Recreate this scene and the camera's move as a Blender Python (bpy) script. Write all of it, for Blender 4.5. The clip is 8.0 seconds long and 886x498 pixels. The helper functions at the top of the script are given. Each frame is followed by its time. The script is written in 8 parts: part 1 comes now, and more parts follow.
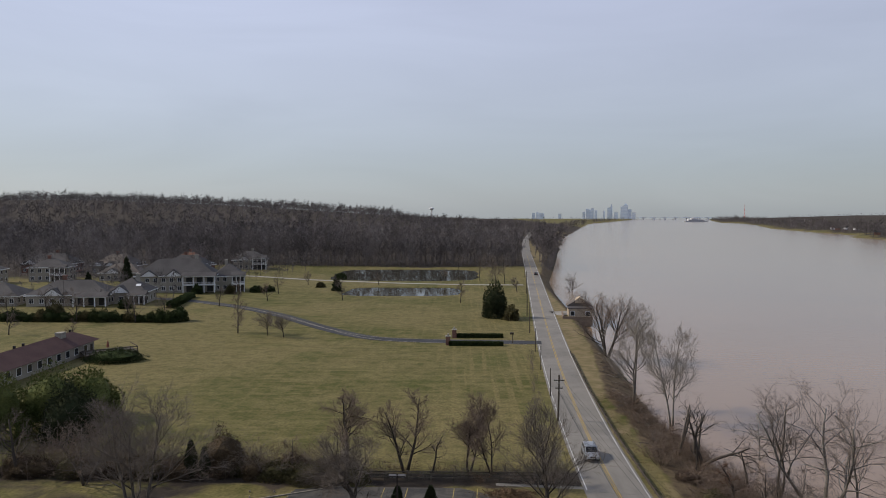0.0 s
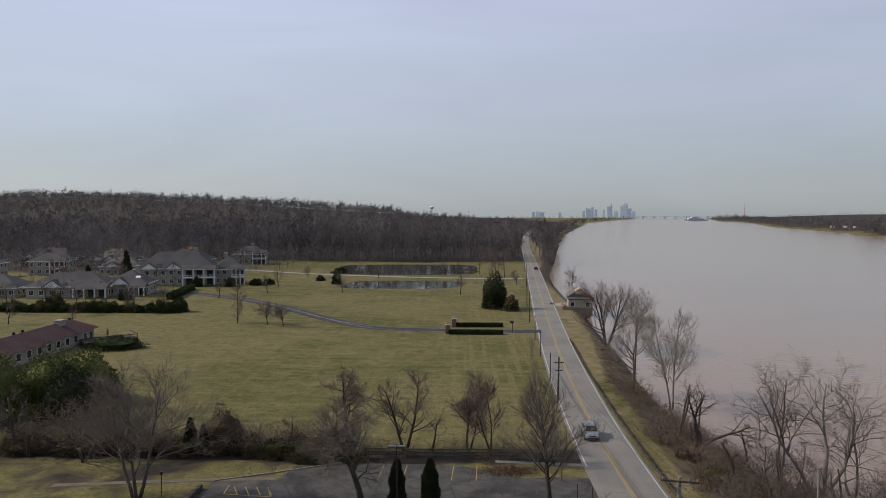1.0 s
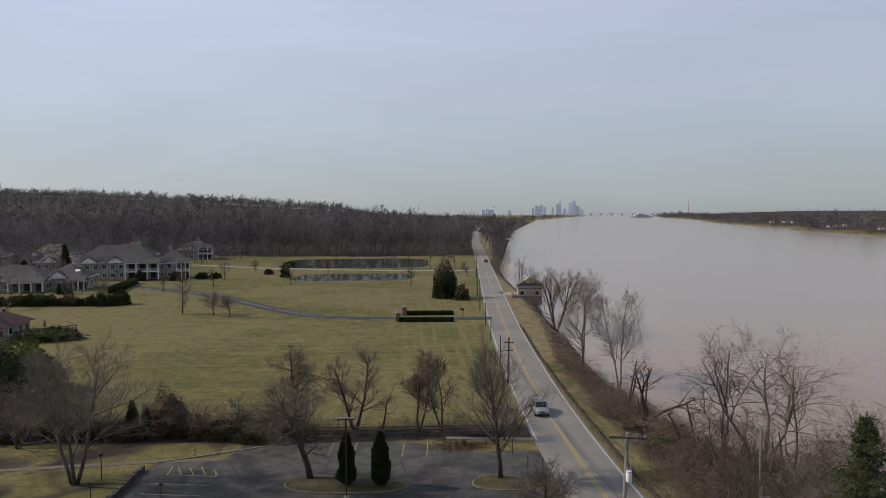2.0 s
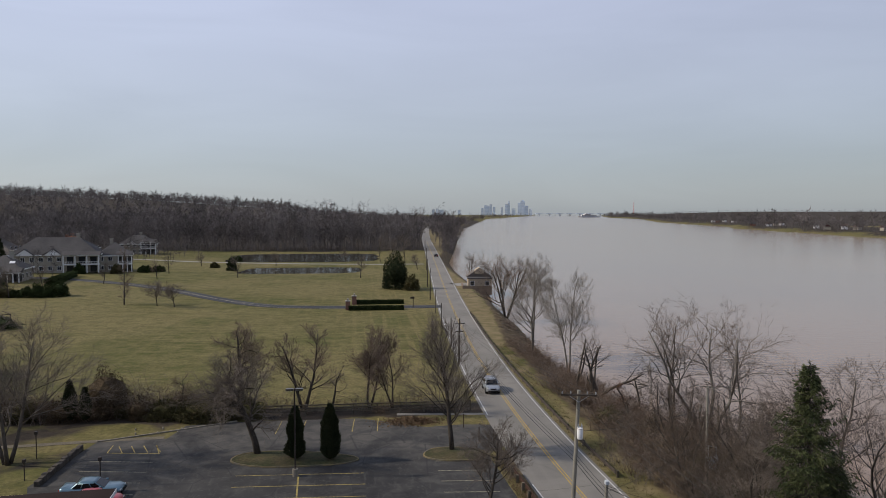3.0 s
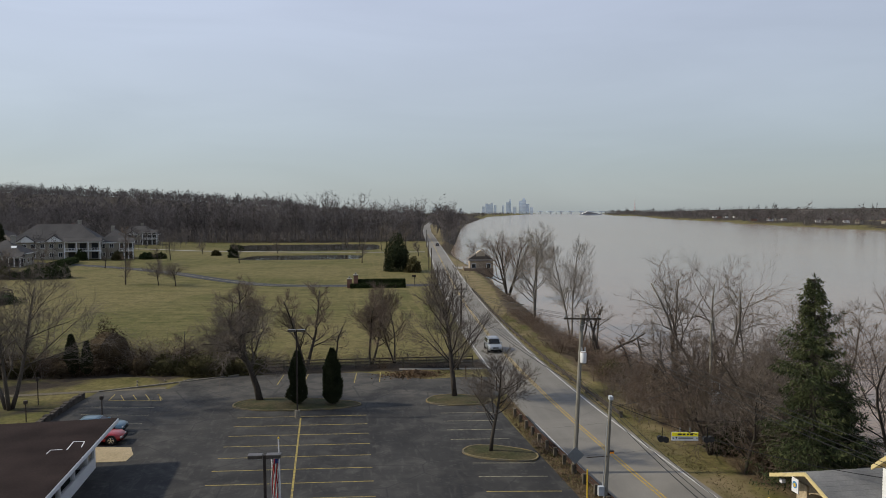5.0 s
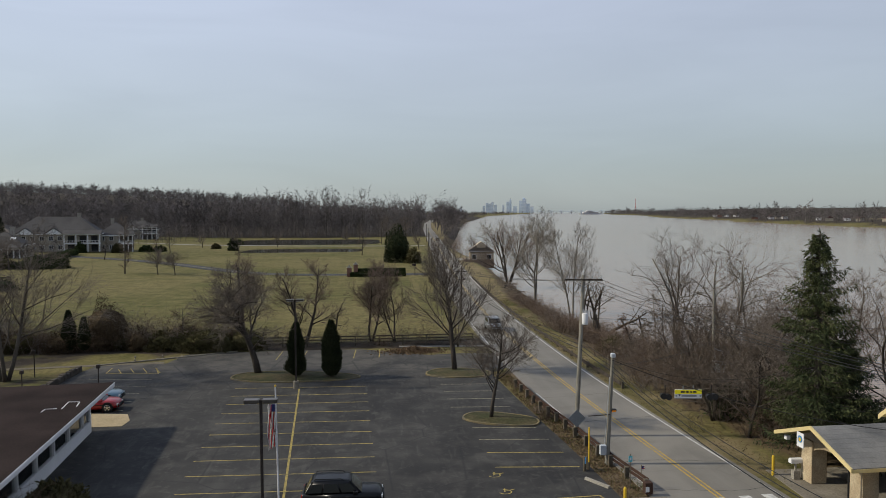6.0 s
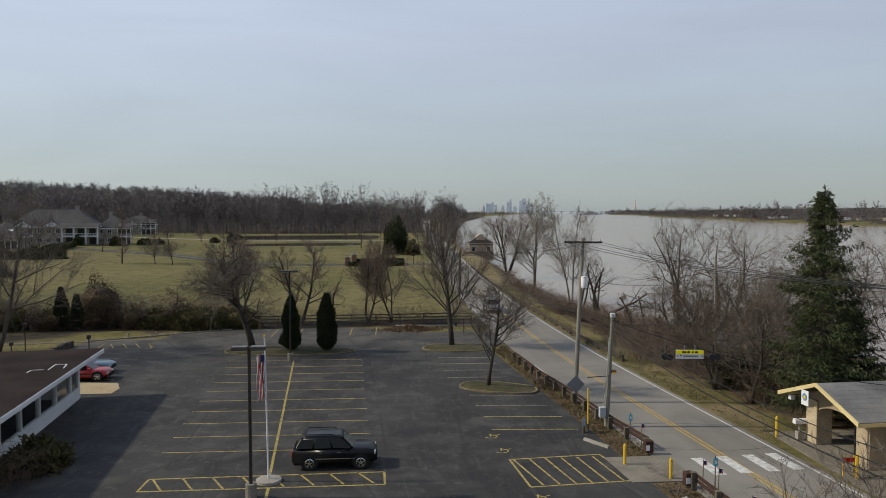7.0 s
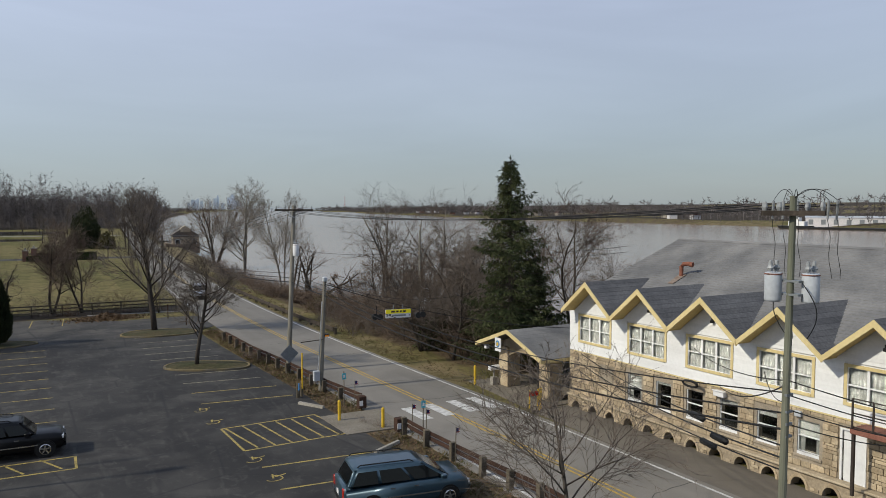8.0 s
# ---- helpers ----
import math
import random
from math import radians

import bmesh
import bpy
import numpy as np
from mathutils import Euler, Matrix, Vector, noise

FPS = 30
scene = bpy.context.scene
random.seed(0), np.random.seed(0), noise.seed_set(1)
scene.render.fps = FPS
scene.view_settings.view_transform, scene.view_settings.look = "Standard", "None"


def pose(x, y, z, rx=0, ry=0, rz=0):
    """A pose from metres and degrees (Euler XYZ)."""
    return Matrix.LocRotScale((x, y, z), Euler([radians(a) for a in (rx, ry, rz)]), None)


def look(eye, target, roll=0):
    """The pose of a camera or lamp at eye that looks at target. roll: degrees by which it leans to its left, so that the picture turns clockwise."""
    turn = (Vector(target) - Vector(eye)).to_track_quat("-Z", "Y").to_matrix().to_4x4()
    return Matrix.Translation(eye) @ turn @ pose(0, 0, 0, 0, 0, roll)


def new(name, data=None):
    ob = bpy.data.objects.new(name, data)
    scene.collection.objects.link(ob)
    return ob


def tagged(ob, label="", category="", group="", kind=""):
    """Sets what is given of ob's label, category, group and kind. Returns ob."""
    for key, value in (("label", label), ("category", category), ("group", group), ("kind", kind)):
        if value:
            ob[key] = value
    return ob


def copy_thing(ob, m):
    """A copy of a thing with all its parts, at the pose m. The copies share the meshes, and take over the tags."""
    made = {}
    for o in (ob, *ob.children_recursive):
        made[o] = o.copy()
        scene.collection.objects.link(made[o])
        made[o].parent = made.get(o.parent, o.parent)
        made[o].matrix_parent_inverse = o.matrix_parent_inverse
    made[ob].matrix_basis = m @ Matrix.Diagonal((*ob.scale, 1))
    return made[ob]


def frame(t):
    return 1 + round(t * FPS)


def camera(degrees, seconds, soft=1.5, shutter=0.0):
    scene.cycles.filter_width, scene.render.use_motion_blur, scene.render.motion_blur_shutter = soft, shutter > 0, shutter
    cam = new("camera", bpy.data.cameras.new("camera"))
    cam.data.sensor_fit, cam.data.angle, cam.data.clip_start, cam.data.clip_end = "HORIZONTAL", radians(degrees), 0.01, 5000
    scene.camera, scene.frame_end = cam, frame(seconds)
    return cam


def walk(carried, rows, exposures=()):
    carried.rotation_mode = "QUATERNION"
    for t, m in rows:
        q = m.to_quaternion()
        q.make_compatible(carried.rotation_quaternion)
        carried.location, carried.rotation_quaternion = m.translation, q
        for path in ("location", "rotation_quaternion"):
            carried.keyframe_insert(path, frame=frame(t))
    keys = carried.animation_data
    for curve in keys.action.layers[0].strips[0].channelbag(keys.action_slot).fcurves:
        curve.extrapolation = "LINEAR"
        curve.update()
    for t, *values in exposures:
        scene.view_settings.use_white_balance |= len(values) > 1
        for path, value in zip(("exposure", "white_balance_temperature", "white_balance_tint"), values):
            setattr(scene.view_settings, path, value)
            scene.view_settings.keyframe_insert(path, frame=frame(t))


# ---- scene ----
cam = camera(62.0, 8.0, soft=0.9, shutter=0.0)
# seconds, x, y, z, yaw, pitch, roll
PATH = [
    (0.0, 0.15, -0.32, 31.92, 1.6, -2.72, 0.0),
    (0.5, 0.18, -0.38, 30.70, 1.6, -2.73, 0.0),
    (1.0, 0.20, -0.36, 29.26, 1.6, -2.76, 0.0),
    (1.5, 0.25, -0.23, 27.80, 1.6, -2.77, 0.0),
    (1.7, 0.28, -0.09, 27.25, 1.45, -2.80, 0.0),
    (1.8, 0.30, -0.02, 27.03, 0.77, -2.83, 0.1),
    (1.9, 0.33, 0.05, 26.80, -0.57, -2.88, 0.2),
    (2.0, 0.35, 0.07, 26.57, -2.25, -2.90, 0.2),
    (2.1, 0.34, 0.11, 26.34, -3.56, -2.93, 0.2),
    (2.2, 0.31, 0.18, 26.04, -4.83, -2.95, 0.2),
    (2.4, 0.27, 0.27, 25.43, -6.00, -2.93, 0.1),
    (3.3, 0.25, 0.60, 22.77, -6.15, -2.90, 0.0),
    (3.5, 0.24, 0.60, 22.26, -6.15, -2.90, 0.0),
    (4.0, 0.19, 0.55, 21.02, -6.13, -2.92, 0.1),
    (4.5, 0.17, 0.50, 19.73, -6.08, -2.94, 0.2),
    (6.0, 0.25, 1.00, 15.62, -6.03, -2.96, 0.2),
    (6.5, 0.44, 1.55, 14.34, -6.02, -2.92, 0.1),
    (7.0, 0.60, 1.91, 12.97, -6.02, -2.92, 0.1),
    (7.1, 0.70, 2.00, 12.68, -6.20, -2.93, 0.0),
    (7.2, 0.80, 2.10, 12.40, -9.45, -2.98, 0.0),
    (7.3, 0.90, 2.14, 12.13, -14.72, -3.03, 0.0),
    (7.4, 0.96, 2.12, 11.88, -19.95, -3.07, 0.0),
    (7.5, 0.96, 2.08, 11.66, -25.30, -3.12, -0.1),
    (7.6, 0.92, 2.06, 11.48, -27.85, -3.15, -0.1),
    (7.8, 0.80, 2.06, 11.20, -28.10, -3.15, -0.1),
    (8.0, 0.64, 2.08, 11.01, -28.20, -3.15, 0.0),
]
walk(cam, [(t, pose(x, y, z, 90 + pitch, roll, yaw)) for t, x, y, z, yaw, pitch, roll in PATH],
     [(0.0, 0.02, 6600, 12), (2.0, 0.03, 6600, 12), (3.6, 0.05, 6560, 11), (4.5, 0.06, 6630, 8), (7.0, 0.07, 6700, 6), (7.6, 0.04, 6450, 8), (8.0, 0.04, 6450, 7)])

# ---- light ----
SUN_AZ, SUN_EL = radians(-84.0), radians(36.0)
world = bpy.data.worlds.new("world")
scene.world = world
world.use_nodes = True
wn, wl = world.node_tree.nodes, world.node_tree.links
sky = wn.new("ShaderNodeTexSky")
sky.sky_type, sky.sun_disc = "NISHITA", False
sky.sun_elevation, sky.sun_rotation = SUN_EL, SUN_AZ
sky.air_density, sky.dust_density, sky.ozone_density = 1.0, 0.8, 1.5
toward = Vector((math.sin(SUN_AZ) * math.cos(SUN_EL), math.cos(SUN_AZ) * math.cos(SUN_EL), math.sin(SUN_EL)))
# a thin winter veil over the blue: greyer in the haze low down, paler towards the sun, with faint wisps
coord = wn.new("ShaderNodeTexCoord")
split = wn.new("ShaderNodeSeparateXYZ")
wl.new(coord.outputs["Generated"], split.inputs[0])
haze = wn.new("ShaderNodeValToRGB")
wl.new(split.outputs[2], haze.inputs[0])
for k, (at, col) in enumerate(((0.0, (2.95, 3.35, 3.7)), (0.06, (3.25, 3.7, 4.2)), (0.16, (4.1, 4.55, 5.5)), (0.3, (4.5, 4.95, 6.4)), (0.7, (3.6, 4.3, 6.0)))):
    e = haze.color_ramp.elements[k] if k < 2 else haze.color_ramp.elements.new(at)
    e.position, e.color = at, (*[c / 8 for c in col], 1)
facing = wn.new("ShaderNodeVectorMath")
facing.operation = "DOT_PRODUCT"
facing.inputs[1].default_value = toward
wl.new(coord.outputs["Generated"], facing.inputs[0])
sunward = wn.new("ShaderNodeMapRange")
for k, v in ((1, -0.75), (2, 0.5), (3, 6.3), (4, 8.4)):
    sunward.inputs[k].default_value = v
wl.new(facing.outputs["Value"], sunward.inputs[0])
flat = wn.new("ShaderNodeMapping")
flat.inputs["Scale"].default_value = (1.0, 1.0, 5.0)
flat.inputs["Rotation"].default_value = (0.25, 0.0, 0.0)
wl.new(coord.outputs["Generated"], flat.inputs[0])
cirrus = wn.new("ShaderNodeTexNoise")
cirrus.inputs["Scale"].default_value, cirrus.inputs["Detail"].default_value, cirrus.inputs["Distortion"].default_value = 2.2, 5, 0.8
wl.new(flat.outputs[0], cirrus.inputs[0])
wisp = wn.new("ShaderNodeMapRange")
for k, v in ((1, 0.35), (2, 0.65), (3, 0.96), (4, 1.05)):
    wisp.inputs[k].default_value = v
wl.new(cirrus.outputs[0], wisp.inputs[0])
glow = wn.new("ShaderNodeMath")
glow.operation = "MULTIPLY"
wl.new(sunward.outputs[0], glow.inputs[0])
wl.new(wisp.outputs[0], glow.inputs[1])
lit = wn.new("ShaderNodeVectorMath")
lit.operation = "SCALE"
wl.new(haze.outputs[0], lit.inputs[0])
wl.new(glow.outputs[0], lit.inputs["Scale"])
veil = wn.new("ShaderNodeMix")
veil.data_type = "RGBA"
veil.inputs[0].default_value = 0.82
wl.new(sky.outputs[0], veil.inputs[6])
wl.new(lit.outputs[0], veil.inputs[7])
wl.new(veil.outputs[2], wn["Background"].inputs[0])
wn["Background"].inputs[1].default_value = 0.121

sun = new("sun", bpy.data.lights.new("sun", "SUN"))
sun.data.energy, sun.data.angle, sun.data.color = 3.75, radians(2.0), (1.0, 0.92, 0.79)
sun.matrix_world = look(toward * 100, (0, 0, 0))


# ---- materials ----
def mat(name, c1, c2, scale=1.0, rough=0.8, bump=0.15, fine=25.0, metal=0.0, grain=0.25, piece=0.0, spec=0.2, stretch=(1, 1, 1)):
    """Two colours mixed by a broad noise, a fine grain on top, relief from the grain; piece: how far single objects differ."""
    m = bpy.data.materials.new(name)
    m.use_nodes = True
    n, l = m.node_tree.nodes, m.node_tree.links
    b = n["Principled BSDF"]
    b.inputs["Roughness"].default_value, b.inputs["Metallic"].default_value = rough, metal
    b.inputs["Specular IOR Level"].default_value = spec
    geo = n.new("ShaderNodeNewGeometry")
    mp = n.new("ShaderNodeMapping")
    mp.inputs["Scale"].default_value = stretch
    l.new(geo.outputs["Position"], mp.inputs[0])
    big = n.new("ShaderNodeTexNoise")
    big.inputs["Scale"].default_value, big.inputs["Detail"].default_value = scale, 5
    small = n.new("ShaderNodeTexNoise")
    small.inputs["Scale"].default_value, small.inputs["Detail"].default_value = fine, 3
    l.new(mp.outputs[0], big.inputs[0])
    l.new(mp.outputs[0], small.inputs[0])
    ramp = n.new("ShaderNodeMapRange")
    ramp.inputs[1].default_value, ramp.inputs[2].default_value = 0.32, 0.68
    l.new(big.outputs[0], ramp.inputs[0])
    mix = n.new("ShaderNodeMix")
    mix.data_type = "RGBA"
    mix.inputs[6].default_value, mix.inputs[7].default_value = (*c1, 1), (*c2, 1)
    l.new(ramp.outputs[0], mix.inputs[0])
    gr = n.new("ShaderNodeMapRange")
    gr.inputs[1].default_value, gr.inputs[2].default_value = 0.25, 0.75
    gr.inputs[3].default_value, gr.inputs[4].default_value = 1 - grain, 1 + grain
    l.new(small.outputs[0], gr.inputs[0])
    hsv = n.new("ShaderNodeHueSaturation")
    l.new(mix.outputs[2], hsv.inputs["Color"])
    if piece:
        info = n.new("ShaderNodeObjectInfo")
        pr = n.new("ShaderNodeMapRange")
        pr.inputs[3].default_value, pr.inputs[4].default_value = 1 - piece, 1 + piece
        l.new(info.outputs["Random"], pr.inputs[0])
        mul = n.new("ShaderNodeMath")
        mul.operation = "MULTIPLY"
        l.new(pr.outputs[0], mul.inputs[0])
        l.new(gr.outputs[0], mul.inputs[1])
        l.new(mul.outputs[0], hsv.inputs["Value"])
    else:
        l.new(gr.outputs[0], hsv.inputs["Value"])
    l.new(hsv.outputs[0], b.inputs["Base Color"])
    if bump:
        bp = n.new("ShaderNodeBump")
        bp.inputs["Strength"].default_value, bp.inputs["Distance"].default_value = bump, 0.03
        l.new(small.outputs[0], bp.inputs["Height"])
        l.new(bp.outputs[0], b.inputs["Normal"])
    return m


def node(m, kind, **kw):
    nd = m.node_tree.nodes.new(kind)
    for k, v in kw.items():
        nd.inputs[k.replace("_", " ")].default_value = v
    return nd


def mixed(m, fac, a, b):
    """A colour mix node; fac, a and b are sockets or values."""
    nd = m.node_tree.nodes.new("ShaderNodeMix")
    nd.data_type = "RGBA"
    for i, v in ((0, fac), (6, a), (7, b)):
        if isinstance(v, bpy.types.NodeSocket):
            m.node_tree.links.new(v, nd.inputs[i])
        else:
            nd.inputs[i].default_value = v if i == 0 else (*v, 1)
    return nd.outputs[2]


def ranged(m, socket, lo, hi, a=0.0, b=1.0):
    nd = m.node_tree.nodes.new("ShaderNodeMapRange")
    m.node_tree.links.new(socket, nd.inputs[0])
    for i, v in ((1, lo), (2, hi), (3, a), (4, b)):
        nd.inputs[i].default_value = v
    return nd.outputs[0]


def noisy(m, scale, detail=4, stretch=None, turn=0.0, distort=0.0):
    geo = m.node_tree.nodes.new("ShaderNodeNewGeometry")
    nd = m.node_tree.nodes.new("ShaderNodeTexNoise")
    nd.inputs["Scale"].default_value, nd.inputs["Detail"].default_value, nd.inputs["Distortion"].default_value = scale, detail, distort
    out = geo.outputs["Position"]
    if stretch:
        mp = m.node_tree.nodes.new("ShaderNodeMapping")
        mp.inputs["Scale"].default_value = stretch
        mp.inputs["Rotation"].default_value = (0, 0, turn)
        m.node_tree.links.new(out, mp.inputs[0])
        out = mp.outputs[0]
    m.node_tree.links.new(out, nd.inputs[0])
    return nd.outputs[0]


def bumped(m, socket, strength, distance):
    bp = node(m, "ShaderNodeBump", Strength=strength, Distance=distance)
    m.node_tree.links.new(socket, bp.inputs["Height"])
    m.node_tree.links.new(bp.outputs[0], m.node_tree.nodes["Principled BSDF"].inputs["Normal"])


def ground_material():
    """Winter lawn, green and straw; bare leaf litter and bank soil by the attributes of the sheet, litter also as
    painted tree shade.
    """
    m = mat("winter_grass", (0.09, 0.086, 0.031), (0.148, 0.12, 0.06), 0.05, 0.95, 0.0)
    b = m.node_tree.nodes["Principled BSDF"]
    b.inputs["Specular IOR Level"].default_value = 0.1
    broad, mid, fine = noisy(m, 0.016, 5), noisy(m, 0.16, 6, distort=0.6), noisy(m, 2.2, 4)
    stripes = noisy(m, 1.0, 3, (0.8, 0.02, 1), radians(1.5))
    rows = noisy(m, 1.0, 5, (0.07, 0.42, 1), radians(-24))
    tufts = noisy(m, 0.5, 8, distort=0.5)
    c = mixed(m, ranged(m, broad, 0.41, 0.54), (0.068, 0.069, 0.018), (0.137, 0.112, 0.047))
    c = mixed(m, ranged(m, mid, 0.46, 0.6, 0, 0.6), c, (0.158, 0.13, 0.056))
    c = mixed(m, ranged(m, rows, 0.48, 0.6, 0, 0.5), c, (0.165, 0.138, 0.058))
    c = mixed(m, ranged(m, noisy(m, 0.05, 5, distort=0.5), 0.53, 0.66, 0, 0.6), c, (0.056, 0.066, 0.014))
    geo = m.node_tree.nodes.new("ShaderNodeNewGeometry")
    axes = m.node_tree.nodes.new("ShaderNodeSeparateXYZ")
    m.node_tree.links.new(geo.outputs["Position"], axes.inputs[0])
    mown = m.node_tree.nodes.new("ShaderNodeMath")
    mown.operation = "MULTIPLY"
    m.node_tree.links.new(ranged(m, axes.outputs[0], -14, 4, 0.25, 0.75), mown.inputs[0])
    m.node_tree.links.new(ranged(m, stripes, 0.5, 0.6), mown.inputs[1])
    c = mixed(m, mown.outputs[0], c, (0.165, 0.132, 0.056))
    wisps = noisy(m, 1.0, 7, (0.3, 0.55, 1), radians(12), 0.8)
    c = mixed(m, ranged(m, wisps, 0.48, 0.66, 0, 0.4), c, (0.178, 0.148, 0.062))
    c = mixed(m, ranged(m, tufts, 0.47, 0.66, 0, 0.5), c, (0.05, 0.055, 0.014))
    c = mixed(m, ranged(m, fine, 0.42, 0.7, 0, 0.5), c, (0.035, 0.034, 0.013))
    at = m.node_tree.nodes.new("ShaderNodeAttribute")
    at.attribute_name = "cover"
    sep = m.node_tree.nodes.new("ShaderNodeSeparateColor")
    m.node_tree.links.new(at.outputs["Color"], sep.inputs[0])
    soil = mixed(m, ranged(m, noisy(m, 0.5, 6), 0.35, 0.65), (0.058, 0.041, 0.026), (0.141, 0.106, 0.06))
    soil = mixed(m, ranged(m, noisy(m, 5.0, 4), 0.45, 0.7, 0, 0.6), soil, (0.034, 0.025, 0.017))
    litter = mixed(m, ranged(m, noisy(m, 0.3, 6), 0.35, 0.65), (0.026, 0.021, 0.017), (0.055, 0.043, 0.031))
    straw = mixed(m, ranged(m, noisy(m, 0.35, 6), 0.35, 0.65), (0.186, 0.143, 0.079), (0.119, 0.098, 0.045))
    edge = ranged(m, mid, 0.3, 0.7, -0.35, 0.35)
    for i, col in ((0, soil), (1, litter), (2, straw)):
        add = m.node_tree.nodes.new("ShaderNodeMath")
        m.node_tree.links.new(sep.outputs[i], add.inputs[0])
        m.node_tree.links.new(edge, add.inputs[1])
        c = mixed(m, ranged(m, add.outputs[0], 0.35, 0.65), c, col)
    m.node_tree.links.new(c, b.inputs["Base Color"])
    bumped(m, fine, 0.5, 0.15)
    return m


def asphalt(name, dark, pale, stain, patches=0.35, cracks=0.65, aged=False):
    m = mat(name, dark, pale, 0.1, 0.85, 0.0, spec=0.3)
    b = m.node_tree.nodes["Principled BSDF"]
    big, mid, fine = noisy(m, 0.09, 6, distort=0.8), noisy(m, 0.45, 6), noisy(m, 30, 2)
    c = mixed(m, ranged(m, big, 0.4, 0.62), dark, pale)
    c = mixed(m, ranged(m, mid, 0.48, 0.64, 0, patches * 0.7), c, stain)
    tracks = noisy(m, 1.0, 4, (0.8, 0.05, 1))
    c = mixed(m, ranged(m, tracks, 0.45, 0.65, 0, 0.45), c, pale)
    c = mixed(m, ranged(m, noisy(m, 0.22, 7, distort=1.4), 0.56, 0.68, 0, patches * 0.9), c, stain)
    geo = m.node_tree.nodes.new("ShaderNodeNewGeometry")
    vor = m.node_tree.nodes.new("ShaderNodeTexVoronoi")
    vor.feature = "DISTANCE_TO_EDGE"
    vor.inputs["Scale"].default_value = 0.16
    warp = m.node_tree.nodes.new("ShaderNodeVectorMath")
    nz = m.node_tree.nodes.new("ShaderNodeTexNoise")
    nz.inputs["Scale"].default_value = 0.7
    warp.operation = "ADD"
    m.node_tree.links.new(geo.outputs["Position"], warp.inputs[0])
    m.node_tree.links.new(nz.outputs[1], warp.inputs[1])
    m.node_tree.links.new(warp.outputs[0], vor.inputs["Vector"])
    if aged:
        axes = m.node_tree.nodes.new("ShaderNodeSeparateXYZ")
        m.node_tree.links.new(geo.outputs["Position"], axes.inputs[0])
        add = m.node_tree.nodes.new("ShaderNodeMath")
        m.node_tree.links.new(axes.outputs[1], add.inputs[0])
        m.node_tree.links.new(ranged(m, noisy(m, 0.16, 6, distort=1.0), 0.3, 0.7, -9, 9), add.inputs[1])
        old = mixed(m, ranged(m, noisy(m, 0.5, 6, distort=0.8), 0.4, 0.6), (0.045, 0.042, 0.039), (0.088, 0.08, 0.068))
        c = mixed(m, ranged(m, add.outputs[0], 71, 79, 0, 0.85), c, old)
        c = mixed(m, ranged(m, noisy(m, 1.6, 6, distort=1.2), 0.56, 0.7, 0, 0.35), c, stain)
        c = mixed(m, ranged(m, noisy(m, 1.0, 5, (2.2, 0.35, 1), 0.5), 0.58, 0.7, 0, 0.3), c, stain)
    c = mixed(m, ranged(m, vor.outputs[0], 0.0, 0.012, cracks, 0), c, (0.012, 0.012, 0.013))
    c = mixed(m, ranged(m, fine, 0.3, 0.7, 0, 0.25), c, (dark[0] * 0.5, dark[1] * 0.5, dark[2] * 0.5))
    m.node_tree.links.new(c, b.inputs["Base Color"])
    bumped(m, fine, 0.25, 0.01)
    return m


def paint_line(name, col, under, wear=0.5):
    m = mat(name, col, col, 1, 0.7, 0.0)
    b = m.node_tree.nodes["Principled BSDF"]
    c = mixed(m, ranged(m, noisy(m, 3.5, 6), 0.42, 0.62, 0, wear), col, under)
    m.node_tree.links.new(c, b.inputs["Base Color"])
    return m


def water_material(name, deep, rough, ripple):
    m = mat(name, deep, deep, 0.01, rough, 0.0)
    b = m.node_tree.nodes["Principled BSDF"]
    b.inputs["IOR"].default_value = 1.33
    b.inputs["Specular IOR Level"].default_value = 0.5
    c = mixed(m, ranged(m, noisy(m, 0.01, 4), 0.35, 0.65), deep, (deep[0] * 0.86, deep[1] * 0.87, deep[2] * 0.89))
    m.node_tree.links.new(c, b.inputs["Base Color"])
    bumped(m, noisy(m, 1.0, 4, (0.35, 0.9, 1), 0.4), ripple, 0.12)
    return m


def glass_material(name, tint, rough=0.05):
    m = mat(name, tint, (tint[0] * 0.6, tint[1] * 0.6, tint[2] * 0.6), 0.8, rough, 0.0, spec=0.35)
    return m


GRASS = ground_material()
LOT = asphalt("lot_asphalt", (0.0155, 0.0145, 0.014), (0.033, 0.031, 0.0285), (0.092, 0.086, 0.076), 0.42, 0.6, True)
ROAD = asphalt("road_asphalt", (0.155, 0.143, 0.124), (0.205, 0.188, 0.162), (0.115, 0.106, 0.093), 0.35, 0.12)
DRIVE = asphalt("drive_asphalt", (0.04, 0.041, 0.045), (0.058, 0.058, 0.062), (0.035, 0.036, 0.039), 0.3, 0.0)
DRIVE.node_tree.nodes["Principled BSDF"].inputs["Specular IOR Level"].default_value = 0.1
LANE = asphalt("pale_lane", (0.218, 0.203, 0.174), (0.266, 0.251, 0.222), (0.179, 0.164, 0.143), 0.3, 0.0)
CONCRETE = mat("concrete", (0.218, 0.2, 0.167), (0.299, 0.277, 0.239), 0.4, 0.9, 0.2, 12)
KERB = mat("kerb_concrete", (0.156, 0.142, 0.117), (0.242, 0.212, 0.161), 0.8, 0.9, 0.2, 12)
YELLOW_LOT = paint_line("stall_yellow", (0.33, 0.25, 0.07), (0.1, 0.085, 0.05), 0.7)
PALE_LOT = paint_line("stall_pale", (0.27, 0.24, 0.16), (0.08, 0.075, 0.065), 0.75)
